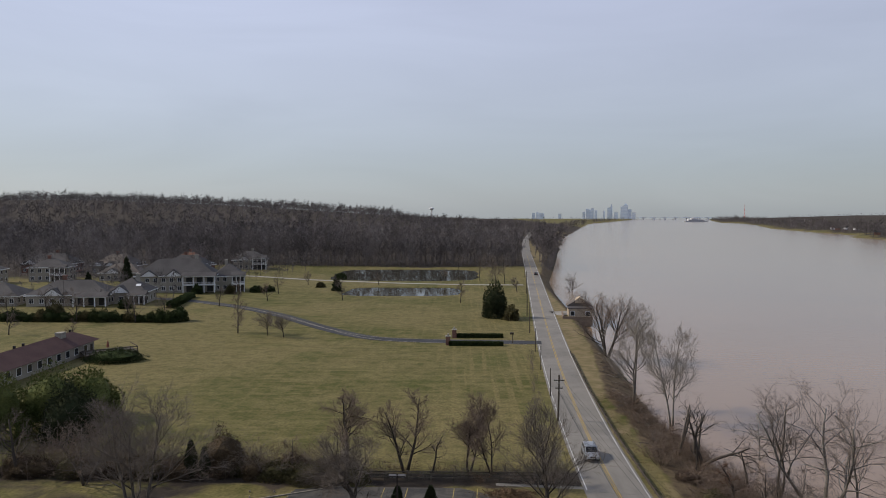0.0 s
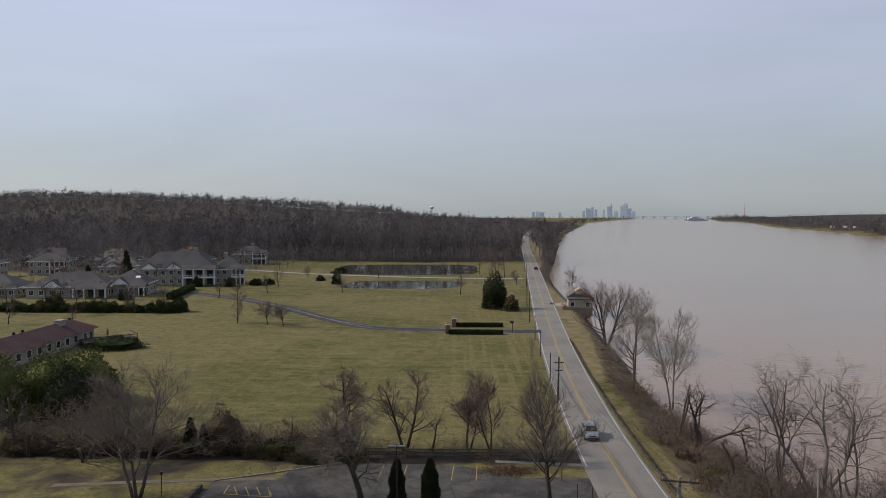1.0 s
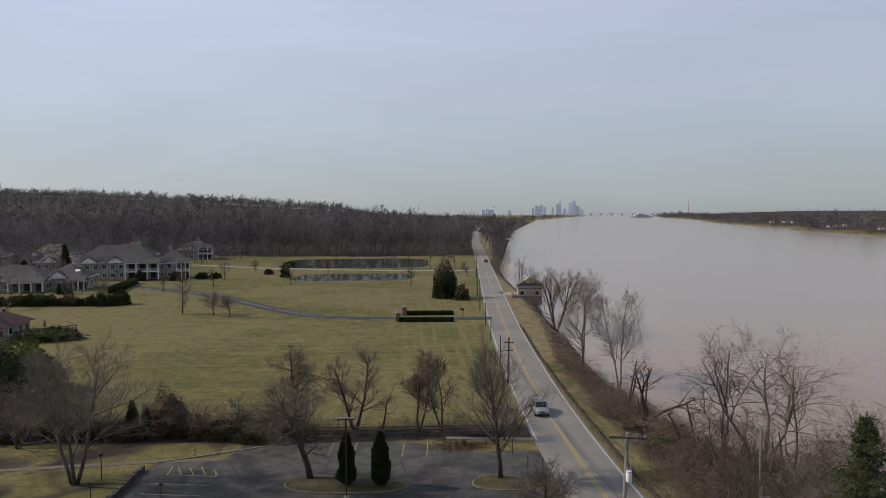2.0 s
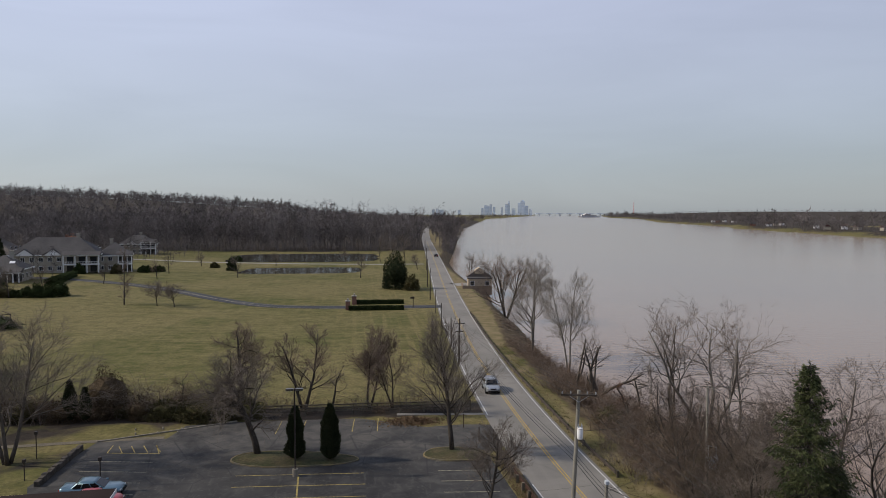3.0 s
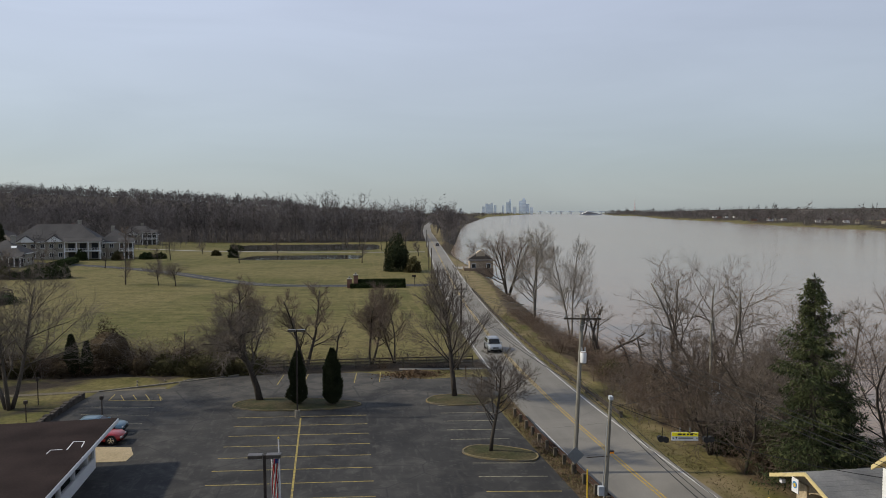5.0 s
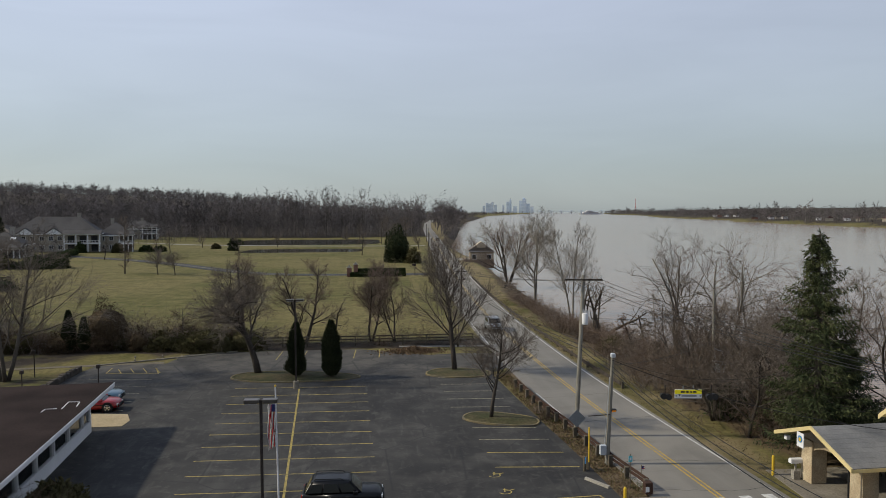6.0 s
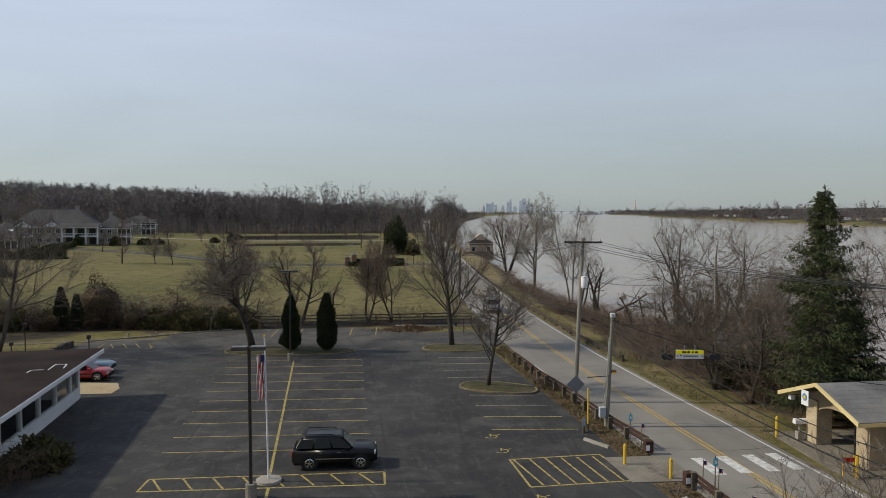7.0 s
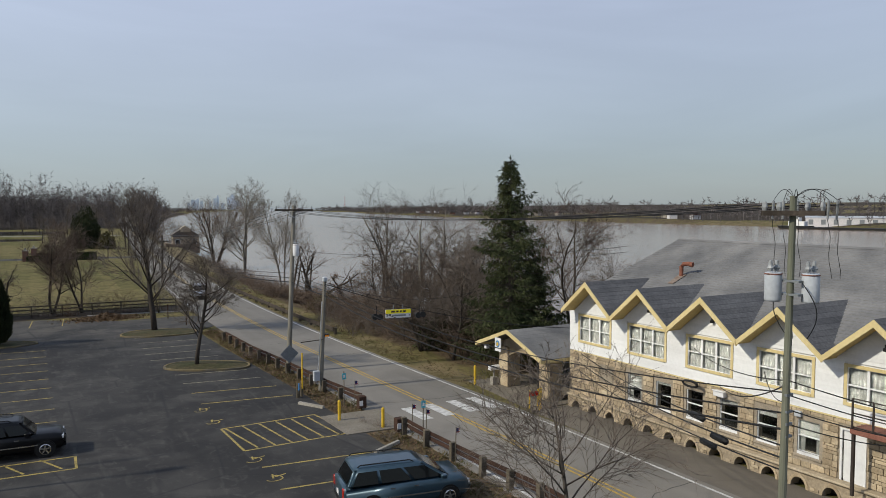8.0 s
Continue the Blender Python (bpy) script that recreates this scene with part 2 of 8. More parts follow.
YELLOW_ROAD = paint_line("road_yellow", (0.385, 0.254, 0.046), (0.171, 0.143, 0.093), 0.6)
WHITE_ROAD = paint_line("road_white", (0.494, 0.486, 0.462), (0.186, 0.179, 0.165), 0.55)
RIVER = water_material("river_water", (0.225, 0.153, 0.096), 0.15, 0.3)
POND = water_material("pond_water", (0.034, 0.034, 0.023), 0.03, 0.03)
BARK = mat("bark", (0.058, 0.048, 0.039), (0.111, 0.094, 0.076), 1.5, 0.95, 0.5, 18, stretch=(1, 1, 0.3))
BARK_DARK = mat("dark_bark", (0.037, 0.03, 0.025), (0.068, 0.057, 0.046), 1.5, 0.95, 0.5, 18, stretch=(1, 1, 0.3))
BARK_PALE = mat("pale_bark", (0.186, 0.169, 0.143), (0.097, 0.083, 0.069), 0.8, 0.9, 0.3, 14)
TWIG = mat("twigs", (0.108, 0.088, 0.072), (0.155, 0.127, 0.103), 0.6, 0.95, 0.0, 8)
TWIG_RED = mat("reddish_twigs", (0.11, 0.08, 0.061), (0.16, 0.12, 0.092), 0.6, 0.95, 0.0, 8)
TWIG_PALE = mat("pale_twigs", (0.171, 0.15, 0.125), (0.226, 0.197, 0.164), 0.6, 0.95, 0.0, 8)
TWIG_DARK = mat("dark_twigs", (0.064, 0.048, 0.037), (0.105, 0.08, 0.06), 0.6, 0.95, 0.0, 8)
BRUSH = mat("brush_stems", (0.075, 0.052, 0.037), (0.125, 0.089, 0.062), 0.35, 0.95, 0.0, 6)
WOODS = mat("far_woods", (0.08, 0.071, 0.07), (0.142, 0.127, 0.122), 0.02, 1.0, 0.0, 0.16, grain=0.35, spec=0.05)
NEEDLE = mat("spruce_needles", (0.022, 0.032, 0.014), (0.062, 0.067, 0.028), 0.9, 0.85, 0.0, 9, grain=0.5, spec=0.1)
CEDAR = mat("cedar_foliage", (0.019, 0.026, 0.013), (0.04, 0.045, 0.022), 0.9, 0.9, 0.0, 9, grain=0.4, spec=0.05)
PINE = mat("pine_foliage", (0.05, 0.066, 0.018), (0.11, 0.115, 0.036), 0.3, 0.85, 0.0, 5, grain=0.5, spec=0.1)
HEDGE = mat("hedge_leaves", (0.02, 0.031, 0.011), (0.04, 0.052, 0.018), 0.8, 0.85, 0.0, 8, grain=0.4, spec=0.08)
SHRUB = mat("shrub_leaves", (0.045, 0.043, 0.018), (0.085, 0.072, 0.034), 0.5, 0.9, 0.0, 7, grain=0.5, spec=0.08)
DEAD_LEAF = mat("dead_leaves", (0.07, 0.036, 0.022), (0.11, 0.06, 0.034), 0.8, 0.9, 0.0, 8)
STONE = mat("tan_limestone", (0.299, 0.232, 0.15), (0.385, 0.316, 0.216), 1.7, 0.9, 0.5, 14, piece=0.28)
MORTAR = mat("mortar", (0.242, 0.205, 0.154), (0.299, 0.254, 0.194), 1.0, 0.95, 0.3, 20)
WHITE = mat("white_paint", (0.589, 0.589, 0.581), (0.669, 0.669, 0.66), 0.4, 0.55, 0.05, 8, grain=0.05, piece=0.04)
CREAM = mat("cream_trim_paint", (0.494, 0.398, 0.191), (0.57, 0.472, 0.252), 0.7, 0.6, 0.05, 8, grain=0.08)
SHINGLE_GREY = mat("grey_shingles", (0.11, 0.109, 0.109), (0.2, 0.194, 0.186), 0.45, 0.92, 0.3, 9, grain=0.12, spec=0.1)
SHINGLE_DARK = mat("dark_shingles", (0.075, 0.075, 0.079), (0.12, 0.119, 0.121), 0.6, 0.92, 0.3, 9, grain=0.25, piece=0.12, spec=0.1)
ROOF_BROWN = mat("brown_roll_roofing", (0.017, 0.012, 0.011), (0.031, 0.022, 0.02), 0.3, 0.95, 0.2, 9, grain=0.2, spec=0.05)
ROOF_MAROON = mat("maroon_shingles", (0.054, 0.028, 0.026), (0.075, 0.042, 0.038), 0.3, 0.9, 0.2, 4)
SLATE = mat("slate_grey_roof", (0.046, 0.043, 0.042), (0.075, 0.069, 0.066), 0.15, 0.85, 0.2, 3)
SIDING_GREY = mat("beige_siding", (0.23, 0.205, 0.165), (0.29, 0.265, 0.22), 0.2, 0.8, 0.05, 3, grain=0.1)
BRICK_RED = mat("red_brick", (0.141, 0.07, 0.053), (0.194, 0.108, 0.079), 0.7, 0.9, 0.2, 6)
GLASS = glass_material("window_glass", (0.034, 0.037, 0.04))
# near-black colour stands for the shade inside rooms and hollows
INSIDE_SHADE = mat("interior_shade", (0.02, 0.02, 0.02), (0.034, 0.032, 0.03), 1.0, 0.9, 0.0)
POLE_WOOD = mat("weathered_pole_wood", (0.133, 0.123, 0.098), (0.202, 0.188, 0.159), 0.7, 0.9, 0.4, 9, stretch=(1, 1, 0.12))
POLE_GREEN = mat("mossy_pole_wood", (0.104, 0.111, 0.08), (0.171, 0.168, 0.128), 0.7, 0.9, 0.4, 9, stretch=(1, 1, 0.12))
DARK_WOOD = mat("dark_creosote_wood", (0.034, 0.027, 0.021), (0.068, 0.055, 0.044), 1.5, 0.9, 0.4, 12)
POST_WOOD = mat("post_wood", (0.068, 0.058, 0.042), (0.126, 0.105, 0.077), 1.5, 0.9, 0.4, 12, piece=0.15)
RAIL_RUST = mat("rusty_rail", (0.036, 0.022, 0.017), (0.062, 0.036, 0.026), 1.2, 0.85, 0.3, 14, spec=0.1)
STEEL = mat("galvanised_steel", (0.344, 0.351, 0.359), (0.441, 0.449, 0.457), 1.5, 0.45, 0.05, 10, metal=0.6, grain=0.1)
GREY_PAINT = mat("grey_enamel", (0.33, 0.35, 0.37), (0.42, 0.44, 0.46), 1.5, 0.55, 0.05, 10, grain=0.1)
BRONZE = mat("bronze_paint", (0.03, 0.023, 0.02), (0.047, 0.037, 0.03), 1.5, 0.5, 0.05, 10)
BLACK = mat("black_rubber", (0.012, 0.012, 0.012), (0.013, 0.013, 0.013), 2.0, 0.6, 0.05, 12)
YELLOW = mat("yellow_enamel", (0.494, 0.319, 0.024), (0.57, 0.383, 0.041), 1.5, 0.55, 0.05, 10, grain=0.1)
SIGN_YELLOW = mat("sign_yellow", (0.85, 0.72, 0.02), (0.9, 0.78, 0.03), 1.5, 0.5, 0.0, 10, grain=0.04)
SIGN_WHITE = mat("sign_white", (0.57, 0.57, 0.57), (0.629, 0.629, 0.629), 1.5, 0.5, 0.0, 10, grain=0.04)
SIGN_GREY = mat("sign_back", (0.173, 0.187, 0.194), (0.22, 0.234, 0.242), 1.5, 0.5, 0.0, 10, metal=0.3, grain=0.1)
BLUE = mat("blue_paint", (0.046, 0.152, 0.342), (0.062, 0.193, 0.385), 2, 0.5, 0.0, 10)
CYAN = mat("cyan_paint", (0.077, 0.323, 0.385), (0.102, 0.375, 0.43), 2, 0.5, 0.0, 10)
RED = mat("red_cloth", (0.316, 0.023, 0.023), (0.385, 0.039, 0.039), 2, 0.8, 0.0, 10)
NAVY = mat("navy_cloth", (0.021, 0.024, 0.082), (0.028, 0.035, 0.111), 2, 0.8, 0.0, 10)
CLOTH = mat("white_cloth", (0.494, 0.478, 0.478), (0.57, 0.554, 0.554), 2, 0.8, 0.0, 10)
RUST = mat("rusty_iron", (0.13, 0.045, 0.03), (0.2, 0.085, 0.055), 4, 0.8, 0.2, 20)
CHROME = mat("bright_metal", (0.475, 0.475, 0.475), (0.57, 0.57, 0.57), 2, 0.25, 0.0, 10, metal=1.0, grain=0.05)
PORCELAIN = mat("grey_porcelain", (0.2, 0.21, 0.215), (0.3, 0.31, 0.315), 2, 0.3, 0.0, 10)
LAMP_RED = mat("red_lens", (0.299, 0.015, 0.007), (0.385, 0.023, 0.015), 2, 0.2, 0.0, 10)
LAMP_WHITE = mat("clear_lens", (0.475, 0.475, 0.459), (0.57, 0.57, 0.554), 2, 0.15, 0.0, 10)
AMBER = mat("amber_lens", (0.8, 0.22, 0.02), (0.9, 0.3, 0.03), 2, 0.25, 0.0, 10)


def car_paint(name, c, metal=0.3, coat=0.35, spec=0.5):
    m = mat(name, c, (c[0] * 0.85, c[1] * 0.85, c[2] * 0.85), 0.6, 0.28, 0.0, 20, metal=metal, grain=0.03, spec=spec)
    m.node_tree.nodes["Principled BSDF"].inputs["Coat Weight"].default_value = coat
    return m


# ---- building blocks ----
def thing(name, m, label, category, group="", kind=""):
    ob = new(name)
    ob.empty_display_size = 0.2
    ob.matrix_world = m if isinstance(m, Matrix) else Matrix.Translation(m)
    return tagged(ob, label, category, group, kind)


def to_mesh(name, bm, material):
    bmesh.ops.recalc_face_normals(bm, faces=bm.faces[:])
    me = bpy.data.meshes.new(name)
    bm.to_mesh(me)
    bm.free()
    me.materials.append(material)
    return me


def part(name, bm, material=None, parent=None, label="", smooth=False):
    """Links a bmesh, or a mesh already made, as one object."""
    me = bm if isinstance(bm, bpy.types.Mesh) else to_mesh(name, bm, material)
    if smooth:
        me.polygons.foreach_set("use_smooth", [True] * len(me.polygons))
    ob = new(name, me)
    if parent:
        ob.parent = parent
    return tagged(ob, label)


def solid(name, bm, material, label, category, kind="structure", smooth=False):
    ob = part(name, bm, material, None, "", smooth)
    return tagged(ob, label, category, "", kind)


def box(bm, x0, x1, y0, y1, z0, z1, bevel=0.0, m=None):
    r = bmesh.ops.create_cube(bm, size=1.0)
    v = r["verts"]
    for p in v:
        p.co = Vector((x0 + (p.co.x + 0.5) * (x1 - x0), y0 + (p.co.y + 0.5) * (y1 - y0), z0 + (p.co.z + 0.5) * (z1 - z0)))
    if bevel:
        e = list({ed for p in v for ed in p.link_edges})
        out = bmesh.ops.bevel(bm, geom=e, offset=bevel, segments=1, affect="EDGES")
        v = [p for p in out["verts"]] if m else v
    if m:
        bmesh.ops.transform(bm, matrix=m, verts=v)
    return bm


def boxes(*rows, bevel=0.0):
    bm = bmesh.new()
    for r in rows:
        box(bm, *r, bevel=bevel)
    return bm


def prism(pts, axis, a, b):
    """A closed outline of 2D points drawn out along an axis from a to b (axis 0: points are y, z; 1: x, z; 2: x, y)."""
    bm = bmesh.new()
    put = (lambda p, k: (k, p[0], p[1]), lambda p, k: (p[0], k, p[1]), lambda p, k: (p[0], p[1], k))[axis]
    lo, hi = [bm.verts.new(put(p, a)) for p in pts], [bm.verts.new(put(p, b)) for p in pts]
    n = len(pts)
    for i in range(n):
        bm.faces.new((lo[i], lo[(i + 1) % n], hi[(i + 1) % n], hi[i]))
    bm.faces.new(lo[::-1])
    bm.faces.new(hi)
    return bm


def tube_into(verts, faces, pts, radii, sides, cap=True):
    """A tapered tube along points; a last radius of 0 closes it in a point."""
    base = len(verts)
    n = len(pts)
    for i in range(n):
        d = (pts[min(i + 1, n - 1)] - pts[max(i - 1, 0)])
        d = d.normalized() if d.length > 1e-9 else Vector((0, 0, 1))
        u = d.cross(Vector((0, 0, 1)) if abs(d.z) < 0.9 else Vector((1, 0, 0))).normalized()
        w = d.cross(u)
        if i == n - 1 and radii[i] == 0:
            verts.append(tuple(pts[i]))
            break
        for k in range(sides):
            a = 2 * math.pi * k / sides
            verts.append(tuple(pts[i] + (u * math.cos(a) + w * math.sin(a)) * radii[i]))
    tip = radii[-1] == 0
    for i in range(n - 1):
        for k in range(sides):
            a, b = base + i * sides + k, base + i * sides + (k + 1) % sides
            if tip and i == n - 2:
                faces.append((a, b, base + (n - 1) * sides))
            else:
                faces.append((a, b, b + sides, a + sides))
    if cap and not tip:
        faces.append(tuple(base + (n - 1) * sides + k for k in range(sides)))
    if cap:
        faces.append(tuple(base + k for k in reversed(range(sides))))


def data_mesh(name, verts, faces, material):
    me = bpy.data.meshes.new(name)
    me.from_pydata(verts, [], faces)
    me.materials.append(material)
    me.update()
    return me


def tube(name, pts, radii, sides, material):
    v, f = [], []
    pts = [Vector(p) for p in pts]
    tube_into(v, f, pts, radii if isinstance(radii, (list, tuple)) else [radii] * len(pts), sides)
    return data_mesh(name, v, f, material)


def rod(bm_pts, r, sides=8, name="rod", material=None, r1=None):
    return tube(name, bm_pts, [r, r if r1 is None else r1], sides, material)


def lerp(table, v):
    """Straight interpolation in a table of (key, value)."""
    return float(np.interp(v, [k for k, _ in table], [w for _, w in table]))


def smooth01(v):
    v = min(max(v, 0.0), 1.0)
    return v * v * (3 - 2 * v)


# ---- the ground ----
ROAD_X = [(-60, 19.6), (15, 20.0), (25, 20.0), (35, 19.7), (44, 19.0), (52, 18.45), (62, 17.95), (80, 17.7), (100, 17.9), (122, 18.7), (158, 20.5), (200, 23.2),
          (262, 27.6), (345, 33.5), (460, 41.5), (640, 54), (900, 76), (1400, 130)]
BANK_TOP = [(-60, 48), (8, 47), (30, 46), (42, 34), (60, 28), (85, 25), (100, 25), (115, 25.8), (133, 26.8), (172, 31.4), (200, 33.5), (250, 35.5), (320, 36.2), (373, 39), (500, 57), (700, 84), (1100, 144), (2500, 410), (6000, 1500)]
WATER_X = [(-60, 52), (40, 46), (60, 41), (85, 37), (100, 34.6), (118, 32.6), (138, 33.2), (166, 35.2), (204, 36.2), (272, 38.2), (320, 39.8), (373, 43.5), (500, 62), (700, 90), (1100, 150), (2500, 420), (6000, 1520)]
FAR_BANK = [(-4000, 900), (-500, 580), (300, 482), (420, 505), (560, 500), (762, 530), (1000, 570), (1120, 588), (1200, 640), (1474, 680), (1750, 730), (2280, 900), (2850, 1035), (3500, 1170), (4500, 1500), (6000, 2200)]
HILL = [(-0.03, 0.0), (0.0, 0.09), (0.045, 0.15), (0.07, 0.26), (0.1, 0.43), (0.3, 0.78), (0.5, 1.0), (3, 1.0)]
RIVER_Z, POND_Z = -2.7, -0.35
PONDS = [(-25.0, 304.5, 23.0, 17.0), (-30.0, 390.0, 37.0, 36.0)]


def road_x(y):
    return lerp(ROAD_X, y)


def pond(x, y):
    """How far inside a pond a place lies: 1 at its middle, 0 on its edge."""
    best = -1.0
    for cx, cy, rx, ry in PONDS:
        best = max(best, 1 - (abs((x - cx) / rx) ** 4.5 + abs((y - cy) / ry) ** 4.5) ** (1 / 4.5) - 0.06 * noise.noise((x * 0.07, y * 0.07, 2)))
    return best


def land(x, y):
    top, wet, far = lerp(BANK_TOP, y), lerp(WATER_X, y), lerp(FAR_BANK, y)
    if x > (wet + far) / 2:
        d = x - far
        z = -4.2 + 5.5 * smooth01((d + 12) / 24) + 22 * smooth01((d - 60) / 900)
        return z + (2.0 * noise.noise((x * 0.004, y * 0.004, 0)) if d > 20 else 0)
    if x > top:
        z = -2.7 * (x - top) / max(wet - top, 1.0)
        return max(z, -7.0) + 0.25 * noise.noise((x * 0.4, y * 0.4, 3))
    z = 0.0
    if y > 420:
        u = -x / y
        z += 64 * lerp(HILL, u) * smooth01((y - 520) / 1250)
        z += 1.5 * noise.noise((x * 0.006, y * 0.006, 0)) * smooth01((y - 500) / 400)
    if x < -70 and y > 90:
        z += 1.2 * smooth01((-x - 70) / 60) * smooth01((y - 200) / 60)
    p = pond(x, y)
    if p > -0.12:
        z -= 1.4 * smooth01((p + 0.12) / 0.3)
    return z


def spans(*rows):
    """Coordinates of grid lines: stretches of (from, to, step)."""
    out = []
    for a, b, s in rows:
        n = max(1, round((b - a) / s))
        out += [a + (b - a) * i / n for i in range(n)]
    return out + [rows[-1][1]]


def ground_sheet():
    xs = spans((-6000, -1500, 300), (-1500, -400, 60), (-400, -120, 14), (-120, -70, 5), (-70, 0, 3), (0, 50, 1.5), (50, 90, 5), (90, 200, 18), (200, 900, 28), (900, 1500, 75), (1500, 6000, 350))
    ys = spans((-6000, -600, 600), (-600, -60, 60), (-60, 10, 5), (10, 130, 2), (130, 260, 3), (260, 430, 2.5), (430, 700, 10), (700, 1400, 25), (1400, 2400, 50), (2400, 4900, 250), (4900, 6000, 550))
    verts = [(x, y, land(x, y)) for y in ys for x in xs]
    w = len(xs)
    faces = [(j * w + i, j * w + i + 1, (j + 1) * w + i + 1, (j + 1) * w + i) for j in range(len(ys) - 1) for i in range(w - 1)]
    me = data_mesh("ground", verts, faces, GRASS)
    cover = me.color_attributes.new("cover", "FLOAT_COLOR", "POINT")
    cols = []
    for x, y, z in verts:
        right = x - road_x(y)
        soil = litter = straw = 0.0
        if x < lerp(WATER_X, y) + 40 and x > -300:
            if right > 3 and y < 1400:
                soil = smooth01((right - 5.5) / 3.5) if y < 118 else smooth01((x - lerp(BANK_TOP, y) + 2.5) / 2.5)
                straw = (1 - soil) * (0.55 if y < 130 else 1.0) if y > 40 else 0
        if y > 428 and x < lerp(WATER_X, y) + 20:
            litter = smooth01((y - 438 - 12 * noise.noise((x * 0.02, 0, 0))) / 14)
        if x < -130 and y > 240:
            litter = max(litter, smooth01((-x - 130) / 60) * smooth01((y - 330) / 40))
        if x > 300:
            d = x - lerp(FAR_BANK, y)
            field = smooth01((noise.noise((x * 0.006, y * 0.006, 9)) - 0.12) / 0.15) * (0 if y > 1150 else 1)
            litter, soil, straw = smooth01((d - 6) / 8) * (1 - 0.8 * field), smooth01((14 - d) / 8) * (0.6 if y < 600 else 0.0), 0.5 * field
        if -60 < x < 14 and 83 < y < 93:
            litter = max(litter, smooth01(1 - abs(y - 87) / 5))
        # litter tone on this brownish lawn also paints in the shade of the trees
        if x < -19 and 56 < y < 88:
            litter = max(litter, 0.44 * smooth01((-19 - x) / 4))
        if 12.5 < x < 16.8 and y < 72:
            soil = 0.8
        cols += [soil, litter, straw, 1.0]
    cover.data.foreach_set("color", cols)
    me.polygons.foreach_set("use_smooth", [True] * len(me.polygons))
    tagged(new("ground", me), "winter lawn of green and straw-coloured grass with bare banks", "ground", "", "structure")


ground_sheet()
bm = bmesh.new()
bmesh.ops.create_grid(bm, x_segments=1, y_segments=1, size=6000)
bmesh.ops.translate(bm, verts=bm.verts[:], vec=(3000, 0, RIVER_Z))
solid("river_water", bm, RIVER, "wide muddy brown river in flood with a faint ripple", "water")
for cx, cy, rx, ry in PONDS:
    bm = bmesh.new()
    bmesh.ops.create_circle(bm, cap_ends=True, segments=48, radius=1)
    for v in bm.verts:
        a = math.atan2(v.co.y, v.co.x)
        k = (abs(math.cos(a)) ** 4.5 + abs(math.sin(a)) ** 4.5) ** (-1 / 4.5) * 1.1
        v.co = Vector((cx + rx * k * math.cos(a), cy + ry * k * math.sin(a), POND_Z))
    solid("pond_water", bm, POND, "still dark pond in the lawn mirroring bare trees", "pond")


def ribbon(name, line, width, z, material, label, category, step=4.0, lift=None):
    """A flat strip with edges of its own along a line of (x, y)."""
    pts = []
    for (x0, y0), (x1, y1) in zip(line, line[1:]):
        n = max(1, int(math.hypot(x1 - x0, y1 - y0) / step))
        pts += [(x0 + (x1 - x0) * i / n, y0 + (y1 - y0) * i / n) for i in range(n)]
    pts.append(line[-1])
    for _ in range(6):
        pts = [pts[0]] + [((a[0] + 2 * b[0] + c[0]) / 4, (a[1] + 2 * b[1] + c[1]) / 4) for a, b, c in zip(pts, pts[1:], pts[2:])] + [pts[-1]]
    bm = bmesh.new()
    prev = None
    for i, (x, y) in enumerate(pts):
        a, b = pts[max(i - 1, 0)], pts[min(i + 1, len(pts) - 1)]
        d = Vector((b[0] - a[0], b[1] - a[1])).normalized()
        h = z + (lift(x, y) if lift else 0)
        row = [bm.verts.new((x + s * d.y * width / 2, y - s * d.x * width / 2, h + k)) for s, k in ((-1, -0.12), (-1, 0), (1, 0), (1, -0.12))]
        if prev:
            for p in range(3):
                bm.faces.new((prev[p], prev[p + 1], row[p + 1], row[p]))
        prev = row
    return solid(name, bm, material, label, category)


def road_line(off, y0, y1, step=6):
    n = int((y1 - y0) / step)
    return [(road_x(y0 + (y1 - y0) * i / n) + off, y0 + (y1 - y0) * i / n) for i in range(n + 1)]


def hill_lift(x, y):
    return max(land(x, y), 0.0)


ribbon("road", road_line(0, -60, 1300), 7.4, 0.05, ROAD, "two-lane grey asphalt road along the river", "road", 6, hill_lift)
for off, y0, y1 in ((-3.3, -60, 31.5), (-3.3, 40, 62), (-3.3, 84, 700), (3.35, -60, 700)):
    ribbon("edge_line", road_line(off, y0, y1), 0.12, 0.057, WHITE_ROAD, "worn white edge line on the road", "road marking")
for off in (-0.14, 0.14):
    ribbon("centre_line", road_line(off, -60, 700), 0.11, 0.057, YELLOW_ROAD, "worn double yellow centre line on the road", "road marking")
for k, (a, b) in enumerate(((17.55, 35.8), (18.95, 35.9), (20.45, 36.0), (21.8, 36.1))):
    bm = prism([(a, b), (a + 0.62, b), (a + 0.5, b + 2.5), (a - 0.12, b + 2.5)], 2, 0.052, 0.058)
    tagged(part("crosswalk_bar", bm, WHITE_ROAD), "white painted crosswalk bar on the road", "road marking", "crosswalk bars", "structure")

